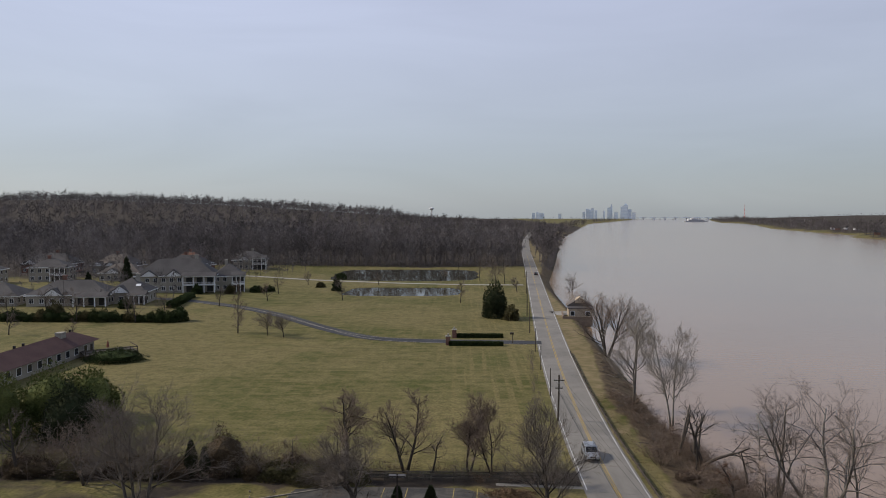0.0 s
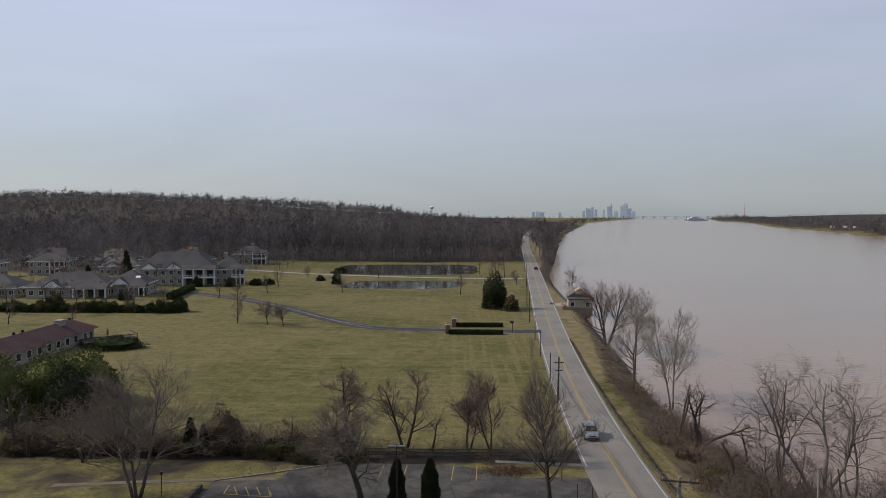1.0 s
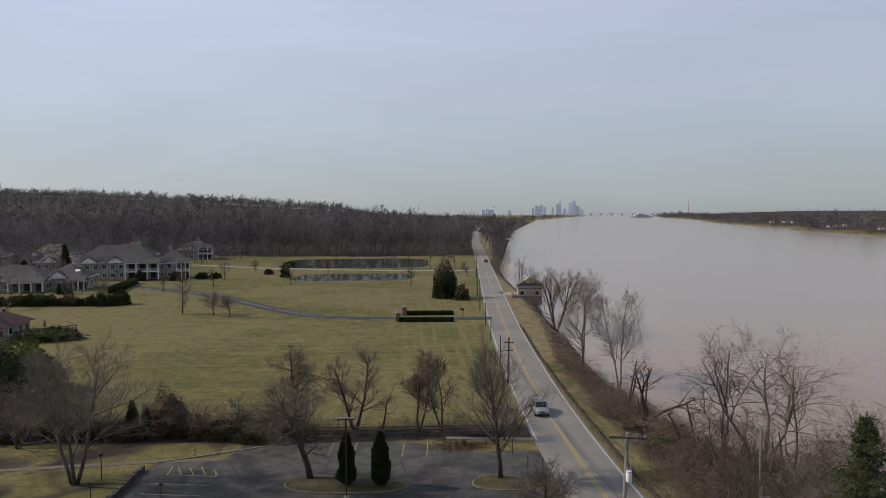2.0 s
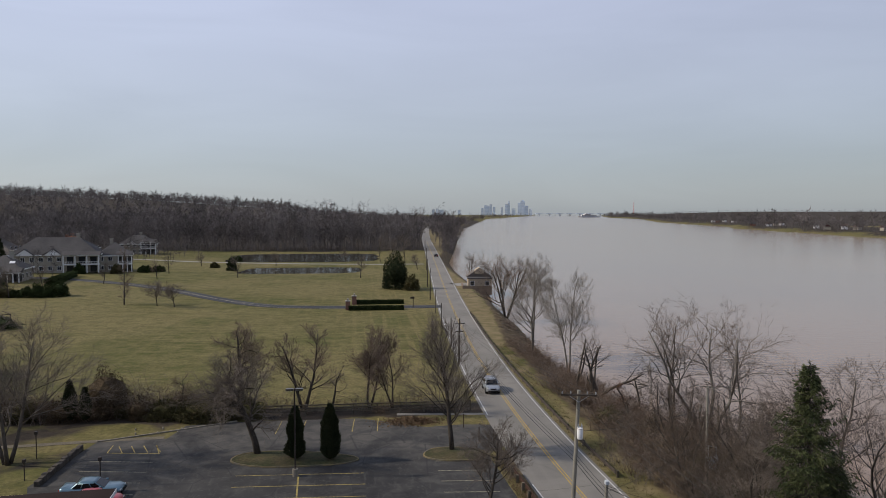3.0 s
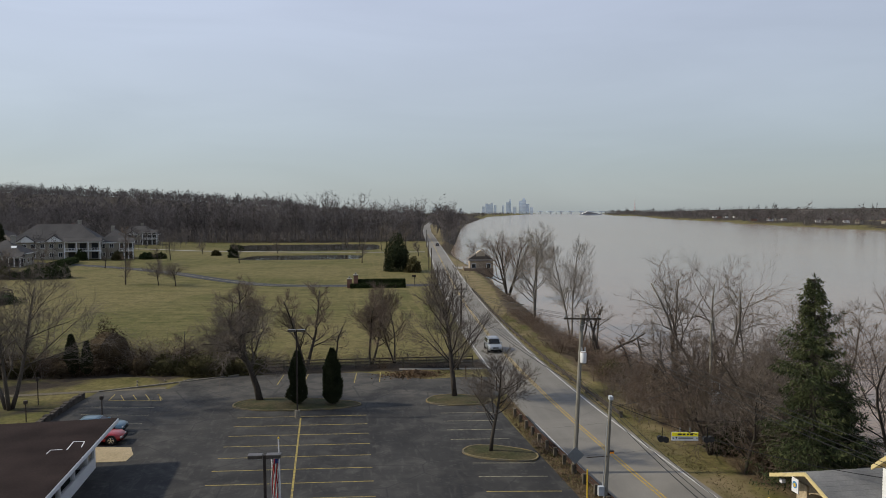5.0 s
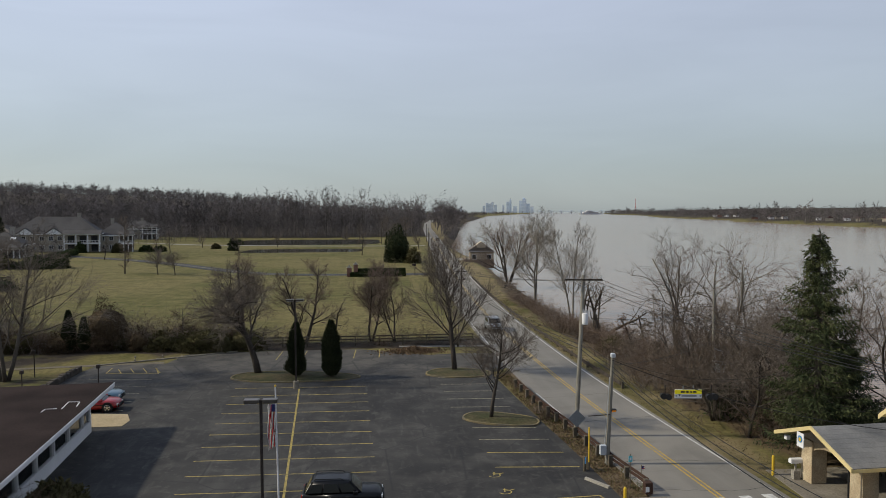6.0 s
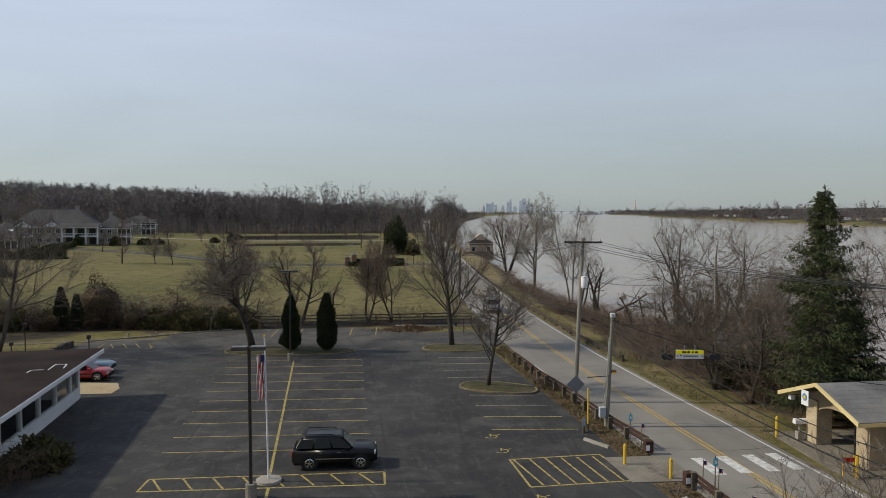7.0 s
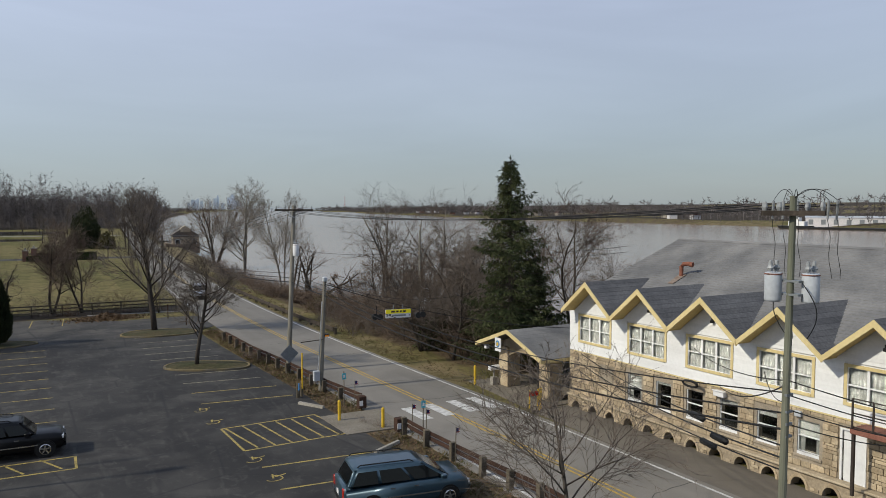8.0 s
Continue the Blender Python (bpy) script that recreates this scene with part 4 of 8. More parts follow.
def brush_mesh(name, seed, material, n=60, h=2.4, r=1.6, arch=0.5):
    """A thicket of thin bare stems that arch outward and fork."""
    rng = random.Random(seed)
    v, f = [], []
    for i in range(n):
        a = rng.uniform(0, 2 * math.pi)
        k = rng.random() ** 0.6
        p = Vector((math.cos(a) * r * k * 0.7, math.sin(a) * r * k * 0.7, -0.05))
        top = h * rng.uniform(0.25, 1.1)
        b = a + rng.gauss(0, 0.9)
        out = Vector((math.cos(b), math.sin(b), 0)) * rng.uniform(0.1, arch)
        q = p + out * top * 0.4 + Vector((rng.gauss(0, 0.25), rng.gauss(0, 0.25), top * 0.62))
        e = q + out * top * 0.8 + Vector((rng.gauss(0, 0.5), rng.gauss(0, 0.5), top * rng.uniform(0.05, 0.4)))
        tube_into(v, f, [p, q, e], [0.02, 0.014, 0.0], 3, False)
        for j in range(7):
            u = rng.random()
            b = p.lerp(q, u) if rng.random() < 0.4 else q.lerp(e, u)
            d = Vector((rng.gauss(0, 1), rng.gauss(0, 1), rng.gauss(0.3, 0.7))).normalized() * top * rng.uniform(0.18, 0.5)
            tube_into(v, f, [b, b + d], [0.011, 0.0], 3, False)
            g = b + d * 0.5
            tube_into(v, f, [g, g + Vector((rng.gauss(0, 1), rng.gauss(0, 1), rng.gauss(0.2, 0.7))).normalized() * top * 0.25], [0.009, 0.0], 3, False)
    return data_mesh(name, v, f, material)


def thicket(mesh, x, y, turn, scale, label, group, z=None):
    ob = new("bare_shrub", mesh)
    ob.matrix_world = pose(x, y, land(x, y) if z is None else z, 0, 0, turn) @ Matrix.Diagonal((*scale, 1))
    return tagged(ob, label, "shrub", group)


def brushwood(name, spots, label):
    """Many low bushes in one mesh; spots of (mesh, x, y, turn, sx, sz)."""
    by_material = {}
    for me, x, y, turn, sx, sz in spots:
        by_material.setdefault(me.materials[0].name, []).append((me, x, y, turn, sx, sz))
    for rows in by_material.values():
        verts, faces, n = [], [], 0
        for me, x, y, turn, sx, sz in rows:
            co = np.empty(len(me.vertices) * 3)
            me.vertices.foreach_get("co", co)
            co = co.reshape(-1, 3)
            c, d = math.cos(turn) * sx, math.sin(turn) * sx
            verts += np.stack([co[:, 0] * c - co[:, 1] * d + x, co[:, 0] * d + co[:, 1] * c + y, co[:, 2] * sz + land(x, y)], 1).tolist()
            faces += [tuple(n + i for i in p.vertices) for p in me.polygons]
            n += len(co)
        tagged(new(name, data_mesh(name, verts, faces, rows[0][0].materials[0])), label, "brush", "", "stuff")


def far_template(seed, height, limbs, twigs, r, broad=0.3, low=0.28, blade=1.6):
    """A light tree for distant woods, as arrays of vertices and triangles: trunk, limbs, and fine twigs that fill a lumpy crown."""
    rng = random.Random(seed)
    v, f = [], []
    wide = height * rng.uniform(broad * 0.8, broad * 1.25)
    z0, z1 = height * (low + rng.uniform(-0.06, 0.1)), height * rng.uniform(0.92, 1.05)
    mid, half = (z0 + z1) / 2, (z1 - z0) / 2
    bend = Vector((rng.gauss(0, 0.6), rng.gauss(0, 0.6), height * 0.7))
    tube_into(v, f, [Vector((0, 0, -1)), bend], [r, r * 0.4], 3, False)
    ends = []
    for i in range(limbs):
        b = Vector((0, 0, 0)).lerp(bend, rng.uniform(0.35 if low > 0.2 else 0.06, 1.0))
        d = Vector((rng.gauss(0, 1), rng.gauss(0, 1), rng.gauss(0.2, 0.9))).normalized() * rng.uniform(0.7, 0.95)
        e = Vector((d.x * wide, d.y * wide, max(mid + d.z * half, b.z * 0.6)))
        tube_into(v, f, [b, e], [r * 0.5, 0.0], 3, False)
        ends.append((b, e))
    for i in range(twigs):
        b, e = ends[i % limbs]
        p = b.lerp(e, rng.uniform(0.35, 1.0))
        d = Vector((rng.gauss(0, 1), rng.gauss(0, 1), rng.gauss(0.35, 0.9))).normalized()
        u = d.cross(Vector((rng.gauss(0, 1), rng.gauss(0, 1), rng.gauss(0, 1)))).normalized() * r * rng.uniform(0.5, 1.0)
        k = len(v)
        v += [tuple(p - u), tuple(p + u), tuple(p + d * blade * rng.uniform(0.6, 1.5))]
        f.append((k, k + 1, k + 2))
    tris = [t for q in f for t in ((q[0], q[i], q[i + 1]) for i in range(1, len(q) - 1))]
    return np.array([tuple(p) for p in v]), np.array(tris)


def woods(name, spots, templates, material, label, seed, smin=0.8, smax=1.2, lump=0.3, grain=0.012, vary=0.45):
    """Many far trees in one mesh."""
    rng = np.random.default_rng(seed)
    vs, fs, tones, n = [], [], [], 0
    for i, (x, y) in enumerate(spots):
        v, f = templates[int(rng.integers(len(templates)))]
        a, s = rng.uniform(0, 6.283), rng.uniform(smin, smax) * (1.15 if rng.random() < 0.06 else 1.0) * (1 + lump * noise.noise((x * grain, y * grain, 5)))
        c, d = math.cos(a) * s, math.sin(a) * s
        vs.append(np.stack([v[:, 0] * c - v[:, 1] * d + x, v[:, 0] * d + v[:, 1] * c + y, v[:, 2] * s * rng.uniform(0.9, 1.1) + land(x, y)], 1))
        fs.append(f + n)
        tone = rng.uniform(1 - vary, 1 + vary)
        tones.append(np.tile((tone, tone, tone, 1.0), (len(v), 1)))
        n += len(v)
    v, f = np.concatenate(vs), np.concatenate(fs)
    me = bpy.data.meshes.new(name)
    me.vertices.add(len(v))
    me.vertices.foreach_set("co", v.ravel())
    me.loops.add(len(f) * 3)
    me.loops.foreach_set("vertex_index", f.ravel())
    me.polygons.add(len(f))
    me.polygons.foreach_set("loop_start", np.arange(0, len(f) * 3, 3))
    me.color_attributes.new("tone", "FLOAT_COLOR", "POINT").data.foreach_set("color", np.concatenate(tones).ravel())
    me.materials.append(material)
    me.update(calc_edges=True)
    return tagged(new(name, me), label, "woods", "", "stuff")


def scatter(seed, x0, x1, y0, y1, gap, keep=lambda x, y: True):
    """Jittered places on a grid of that gap."""
    rng = random.Random(seed)
    out = []
    y = y0
    while y < y1:
        x = x0
        while x < x1:
            px, py = x + rng.uniform(0, gap), y + rng.uniform(0, gap)
            if keep(px, py):
                out.append((px, py))
            x += gap
        y += gap
    return out


def in_woods(x, y):
    if abs(x - road_x(y)) < 6.5 or x > lerp(WATER_X, y) - 1:
        return False
    return -x < y * 0.62 + 120


def toned(m):
    """Each tree of a wood has bark of its own shade."""
    n, l = m.node_tree.nodes, m.node_tree.links
    at = n.new("ShaderNodeAttribute")
    at.attribute_name = "tone"
    mul = n.new("ShaderNodeMix")
    mul.data_type, mul.blend_type = "RGBA", "MULTIPLY"
    mul.inputs[0].default_value = 1.0
    l.new(n["Hue/Saturation/Value"].outputs[0], mul.inputs[6])
    l.new(at.outputs["Color"], mul.inputs[7])
    l.new(mul.outputs[2], n["Principled BSDF"].inputs["Base Color"])


toned(WOODS)
FAR_A = [far_template(s, 24, 11, 260, 0.085, 0.28, 0.16, 1.7) for s in range(9)]
FAR_B = [far_template(40 + s, 20, 8, 110, 0.22, 0.36, 0.1, 2.4) for s in range(8)]
FAR_D = [far_template(80 + s, 22, 7, 120, 0.13, 0.32, 0.14, 2.4) for s in range(8)]
FAR_C = [far_template(60 + s, 17, 6, 96, 0.27, 0.52, 0.02, 2.1) for s in range(8)]
woods("woodland_edge", scatter(1, -200, 60, 444, 500, 6.0, in_woods), FAR_A, WOODS, "dense edge of tall bare grey-brown woods", 1, 0.7, 1.2)
woods("woodland_undergrowth", scatter(11, -200, 60, 438, 460, 4.4, in_woods), FAR_D, WOODS, "low bare undergrowth along the edge of the woods", 11, 0.16, 0.42)
woods("woodland", scatter(2, -520, 90, 500, 800, 12.0, in_woods), FAR_B, WOODS, "bare grey-brown winter woods", 2, 0.65, 1.25)
woods("hill_woods", scatter(3, -1250, 160, 800, 2000, 23, lambda x, y: in_woods(x, y) and -x < y * 0.7), FAR_C, WOODS, "bare woods on the long hill", 3, 0.5, 1.4, vary=0.25)
woods("ridge_woods", scatter(13, -1330, -140, 1775, 1900, 15, lambda x, y: in_woods(x, y) and -x < y * 0.7), FAR_C, WOODS, "bare woods along the top of the hill", 13, 0.4, 0.8, vary=0.25)
woods("house_woods", scatter(4, -420, -118, 335, 500, 11, lambda x, y: -x < y * 0.75 and not (y < 372 and x > -165)), FAR_A[:5], WOODS, "bare trees behind the houses", 4, 0.5, 1.0)
HOUSE_SPOTS = ((-115, 294, 19), (-97, 302, 12), (-134, 250, 17), (-117, 256, 13), (-163, 248, 15), (-190, 335, 13), (-212, 318, 13), (-218, 385, 16), (-178, 376, 15), (-158, 338, 13), (-120, 412, 13), (-140, 372, 15), (-150, 400, 12))
woods("garden_trees", scatter(12, -330, -88, 232, 440, 9.0, lambda x, y: -x < y * 0.85 and x < -104 + max(0, (y - 315) * 0.3) and not (-245 < x < -160 and 268 < y < 340) and all(math.hypot(x - a, y - b) > c for a, b, c in HOUSE_SPOTS) and not (-128 < x and 270 < y < 292)), FAR_D, WOODS, "bare garden trees between the houses", 12, 0.3, 0.75)
woods("shore_woods", scatter(5, 30, 70, 325, 446, 6.5, lambda x, y: road_x(y) + 5 < x < lerp(WATER_X, y) - 1), FAR_A, WOODS, "bare trees between road and river", 5, 0.35, 0.6)
woods("bank_woods", scatter(6, 85, 900, 800, 3400, 24, lambda x, y: lerp(WATER_X, y) - 70 < x < lerp(WATER_X, y) - 4), FAR_C, WOODS, "bare trees along the river bank", 6, 0.5, 0.85)
woods("far_shore_woods", scatter(7, 440, 700, 150, 1500, 15, lambda x, y: lerp(FAR_BANK, y) - 2 < x < lerp(FAR_BANK, y) + 45) + scatter(9, 440, 1500, 150, 4200, 28, lambda x, y: lerp(FAR_BANK, y) < x < lerp(FAR_BANK, y) + 190), FAR_C, WOODS, "bare woods on the opposite shore", 7, 0.5, 1.2, 0.8, 0.02, vary=0.3)
woods("horizon_woods", scatter(8, -300, 3200, 4300, 4500, 60), FAR_C, WOODS, "low line of woods on the horizon", 8, 0.6, 0.95)


# ---- the stone and white clubhouse ----
def window(parent, y, z0, z1, w, x=0.0, cols=3, rows=2, trim=CREAM, sash=WHITE, curtain=True, name="window", deep=0.1, blind=0.0, cover=1.0):
    """A window on a wall that faces -x: casing, sash bars, panes, curtain behind."""
    bm = bmesh.new()
    t = 0.12
    box(bm, x - 0.06, x + 0.05, y - w / 2 - t, y - w / 2, z0 - t, z1 + t)
    box(bm, x - 0.06, x + 0.05, y + w / 2, y + w / 2 + t, z0 - t, z1 + t)
    box(bm, x - 0.06, x + 0.05, y - w / 2, y + w / 2, z1, z1 + t)
    box(bm, x - 0.09, x + 0.05, y - w / 2, y + w / 2, z0 - t, z0)
    casing = part(name, bm, trim, parent)
    bm = bmesh.new()
    for i in range(cols + 1):
        yy = y - w / 2 + w * i / cols
        k = 0.05 if 0 < i < cols else 0.03
        box(bm, x - 0.03, x + 0.03, yy - k, yy + k, z0, z1)
    for i in range(rows + 1):
        zz = z0 + (z1 - z0) * i / rows
        box(bm, x - 0.025, x + 0.025, y - w / 2, y + w / 2, zz - 0.025, zz + 0.025)
    part("sash", bm, sash, casing)
    part("pane", boxes((x + 0.005, x + 0.012, y - w / 2, y + w / 2, z0, z1)), PANE, casing).visible_shadow = False
    if curtain:
        for s in (-1, 1):
            pts = [(y + s * w / 2 * (1 - cover * i / 12), x + 0.1 + 0.025 * (i % 2)) for i in range(13)]
            bm = bmesh.new()
            lo, hi = [bm.verts.new((p[1], p[0], z0)) for p in pts], [bm.verts.new((p[1], p[0], z1)) for p in pts]
            for i in range(12):
                bm.faces.new((lo[i], lo[i + 1], hi[i + 1], hi[i]))
            part("curtain", bm, SHEER, casing)
    if blind:
        part("blind", boxes((x + 0.05, x + 0.07, y - w / 2, y + w / 2, z1 - (z1 - z0) * blind, z1)), SHEER, casing)
    return casing


SHEER = mat("sheer_curtain", (0.24, 0.24, 0.225), (0.38, 0.38, 0.36), 3.0, 0.9, 0.0, 14, grain=0.15)
PANE = bpy.data.materials.new("clear_pane")
PANE.use_nodes = True
pn = PANE.node_tree.nodes["Principled BSDF"]
pn.inputs["Transmission Weight"].default_value, pn.inputs["Roughness"].default_value, pn.inputs["Base Color"].default_value = 1.0, 0.02, (0.8, 0.83, 0.84, 1)
pn.inputs["IOR"].default_value, pn.inputs["Specular IOR Level"].default_value = 1.2, 0.4

CLUB = pose(26.27, 35.0, 0.04, 0, 0, 1.83)
club = thing("clubhouse", CLUB, "long clubhouse with tan stone below, white boards and cream gables above", "building")
APEX = [-2.45 - 3.77 * i for i in range(7)]
SOUTH = -27.2
# stone storey with window openings
LOW_WINDOWS = [-5.2, -7.1, -8.97, -10.85, -12.75, -14.6]
OPENINGS = [(y - 0.47, y + 0.47, 1.37, 2.63) for y in LOW_WINDOWS] + [(-3.63, -2.77, 2.13, 2.56), (-16.82, -15.98, 0.62, 2.69), (-19.9, -18.9, 1.3, 2.6), (-22.6, -21.6, 1.3, 2.6)]
ARCHES = [0.2 - 1.33 * i for i in range(1, 21)]


def wall_with_holes(y0, y1, z0, z1, x0, x1, holes):
    ys = sorted({y0, y1, *[h[0] for h in holes], *[h[1] for h in holes]})
    zs = sorted({z0, z1, *[h[2] for h in holes], *[h[3] for h in holes]})
    bm = bmesh.new()
    for a, b in zip(ys, ys[1:]):
        for c, d in zip(zs, zs[1:]):
            m, n = (a + b) / 2, (c + d) / 2
            if not any(h[0] < m < h[1] and h[2] < n < h[3] for h in holes):
                box(bm, x0, x1, a, b, c, d)
    bmesh.ops.remove_doubles(bm, verts=bm.verts[:], dist=0.0005)
    return bm


part("stone_wall", wall_with_holes(SOUTH, -0.2, 0.75, 3.12, 0.0, 0.35, OPENINGS), MORTAR, club, "mortar face behind tan limestone blocks")
part("side_wall", boxes((0.35, 17.5, -0.55, -0.2, 0, 5.4), (0.35, 17.5, SOUTH, SOUTH + 0.35, 0, 5.4), (17.2, 17.55, SOUTH + 0.35, -0.55, 0, 5.4)), WHITE, club)
part("floor_slab", boxes((0.36, 17.1, SOUTH + 0.4, -0.95, 2.9, 3.1)), INSIDE_SHADE, club)
part("inner_wall", boxes((2.2, 2.3, SOUTH + 0.4, -0.95, 0.1, 2.88), (2.2, 2.3, SOUTH + 0.4, -0.95, 3.12, 5.5)), INSIDE_SHADE, club, "interior wall with the room's dimness in its colour")
# base course with low arches
BASE_STONE = mat("base_stone", (0.24, 0.195, 0.135), (0.31, 0.25, 0.175), 1.6, 0.95, 0.6, 9)
edges = sorted([(-0.4, 0)] + [(y + 0.33, 1) for y in ARCHES if y > SOUTH + 0.5] + [(y - 0.33, 2) for y in ARCHES if y > SOUTH + 0.5] + [(SOUTH, 0)], reverse=True)
stops = [e[0] for e in edges]
for a, b in zip(stops[0::2], stops[1::2]):
    part("base_block", boxes((-0.3, 0.35, b, a, 0.0, 0.66)), BASE_STONE, club)
for y in ARCHES:
    if y < SOUTH + 0.5:
        continue
    bm = bmesh.new()
    pts = [(y - 0.33, 0.66)] + [(y - 0.33 * math.cos(math.pi * i / 10), 0.42 * math.sin(math.pi * i / 10) + 0.02) for i in range(11)] + [(y + 0.33, 0.66)]
    lo, hi = [bm.verts.new((-0.3, *p)) for p in pts], [bm.verts.new((0.35, *p)) for p in pts]
    for i in range(1, 12):
        bm.faces.new((lo[i], lo[(i + 1) % 13], hi[(i + 1) % 13], hi[i]))
    bm.faces.new(lo)
    part("base_arch", bm, BASE_STONE, club)
# a thin dark panel paints the shade of the hollow
part("vent_shade_panel", boxes((0.25, 0.3, SOUTH + 0.2, -0.6, 0.0, 0.6)), INSIDE_SHADE, club, "dark panel painted as the shade behind the arches")
part("ledge", boxes((-0.42, 0.0, SOUTH, -0.4, 0.665, 0.76), bevel=0.02), mat("ledge_stone", (0.32, 0.26, 0.175), (0.4, 0.335, 0.24), 1.2, 0.9, 0.4, 12), club, "projecting stone ledge")
for y in ARCHES:
    if y > SOUTH + 0.5:
        bm = bmesh.new()
        prev = None
        for i in range(9):
            a = math.pi * i / 8
            ring = [bm.verts.new((xx, y - r * math.cos(a), 0.02 + r * 1.25 * math.sin(a))) for xx, r in ((-0.33, 0.33), (-0.33, 0.43), (-0.29, 0.43), (-0.29, 0.33))]
            if prev:
                for k in range(4):
                    bm.faces.new((prev[k], prev[(k + 1) % 4], ring[(k + 1) % 4], ring[k]))
            prev = ring
        part("arch_ring", bm, STONE, club)
for i, y in enumerate(LOW_WINDOWS):
    window(club, y, 1.37, 2.63, 0.94, 0.08, 1, 2, WHITE, WHITE, i in (0, 5), blind=(0.5, 0.12, 0.0, 0.2, 0.2, 0.5)[i], cover=0.5)
for y in (-19.4, -22.1):
    window(club, y, 1.3, 2.6, 0.98, 0.08, 1, 2, WHITE, WHITE, True, cover=0.6)
window(club, -3.2, 2.15, 2.54, 0.84, 0.06, 5, 3, MORTAR, MORTAR, False, "glass_block_window")
part("door", boxes((0.05, 0.12, -16.8, -16.0, 0.62, 2.66), bevel=0.01), WHITE, club, "plain white door")
part("door_frame", boxes((-0.03, 0.1, -16.9, -16.82, 0.62, 2.75), (-0.03, 0.1, -15.98, -15.9, 0.62, 2.75), (-0.03, 0.1, -16.82, -15.98, 2.69, 2.75)), WHITE, club)
for y in LOW_WINDOWS:
    part("sill", boxes((-0.07, 0.05, y - 0.6, y + 0.6, 1.15, 1.25), bevel=0.01), MORTAR, club)

# upper storey: boards, gables, windows
APEX_Z, VALLEY_Z = 7.0, 5.42
part("upper_wall", wall_with_holes(SOUTH, -0.2, 3.12, 5.42, 0.02, 0.3, [(a + 0.25 - 1.2, a + 0.25 + 1.2, 3.72, 5.1) for a in APEX]), WHITE, club)
for i in range(15):
    z = 3.14 + 0.153 * i
    cuts = sorted([(a + 0.25 - 1.32, a + 0.25 + 1.32) for a in APEX]) if 3.5 < z < 5.2 else []
    runs, y = [], SOUTH
    for c0, c1 in cuts:
        runs.append((y, c0))
        y = c1
    runs.append((y, -0.19))
    for y0, y1 in runs:
        if y1 - y0 > 0.05:
            part("siding_board", prism([(-0.035, z), (-0.015, z + 0.16), (0.02, z + 0.16), (0.02, z)], 1, y0, y1), WHITE, club)
for a in APEX:
    part("gable_wall", prism([(a - 1.85, 5.42), (a + 1.85, 5.42), (a, 6.95)], 0, 0.02, 0.3), WHITE, club)
    for i in range(9):
        z = 5.435 + 0.153 * i
        h = (6.9 - z) / 1.53 * 1.8 - 0.1
        if h > 0.15:
            part("siding_board", prism([(-0.035, z), (-0.015, z + 0.16), (0.02, z + 0.16), (0.02, z)], 1, a - h, a + h), WHITE, club)
    window(club, a + 0.25, 3.75, 5.08, 2.36, 0.02, 3, 2)
    for s in (-1, 1):
        # roof slabs of the gable, running back into the main roof
        k = 1.91
        up, dn = Vector((0, 0, APEX_Z + 0.12)), Vector((0, s * k, VALLEY_Z + 0.1))
        rows = 9
        for r in range(rows):
            bm = bmesh.new()
            t0, t1 = r / rows, (r + 1) / rows
            p0, p1 = up.lerp(dn, t0), up.lerp(dn, t1)
            back0, back1 = max(4.25 * (1 - t0) - 0.3, 0.36), max(4.25 * (1 - t1) - 0.3, 0.36)
            lift = 0.008
            q = [Vector((-0.92, a + p0.y, p0.z)), Vector((back0, a + p0.y, p0.z)), Vector((back1, a + p1.y, p1.z + lift)), Vector((-0.92, a + p1.y, p1.z + lift))]
            lo = [bm.verts.new(c - Vector((0, 0, 0.07))) for c in q]
            hi = [bm.verts.new(c) for c in q]
            bm.faces.new(hi)
            bm.faces.new(lo[::-1])
            for e in range(4):
                bm.faces.new((lo[e], lo[(e + 1) % 4], hi[(e + 1) % 4], hi[e]))
            part("shingle_course", bm, SHINGLE_DARK, club)
        bm = prism([(a, APEX_Z + 0.1), (a + s * k, VALLEY_Z + 0.08), (a + s * k, VALLEY_Z - 0.16), (a, APEX_Z - 0.17)], 0, -0.97, -0.9)
        part("rake_board", bm, CREAM, club, "cream rake board")
        bm = prism([(a, APEX_Z - 0.01), (a + s * k, VALLEY_Z - 0.03), (a + s * k, VALLEY_Z - 0.08), (a, APEX_Z - 0.06)], 0, -0.9, -0.02)
        part("soffit", bm, mat("cream_soffit", (0.5, 0.38, 0.16), (0.58, 0.45, 0.2), 0.9, 0.7, 0.0), club)
    lamp = part("gable_lamp", boxes((-0.14, -0.03, a - 0.05, a + 0.05, 6.0, 6.14), (-0.2, -0.08, a - 0.07, a + 0.07, 5.9, 6.02), bevel=0.01), BLACK, club, "small dark lamp below the gable")
# main roof, two slopes with shingle courses
for x0, z0, x1, z1 in ((0.31, 5.797, 8.9, 9.05), (17.9, 5.42, 8.9, 9.05)):
    n = 34
    for r in range(n):
        bm = bmesh.new()
        t0, t1 = r / n, (r + 1) / n
        a, b = (x0 + (x1 - x0) * t0, z0 + (z1 - z0) * t0 + 0.02), (x0 + (x1 - x0) * t1, z0 + (z1 - z0) * t1)
        q = [(a[0], SOUTH - 0.4, a[1]), (a[0], 0.2, a[1]), (b[0], 0.2, b[1]), (b[0], SOUTH - 0.4, b[1])]
        hi, lo = [bm.verts.new(c) for c in q], [bm.verts.new((c[0], c[1], c[2] - 0.12)) for c in q]
        bm.faces.new(hi)
        bm.faces.new(lo[::-1])
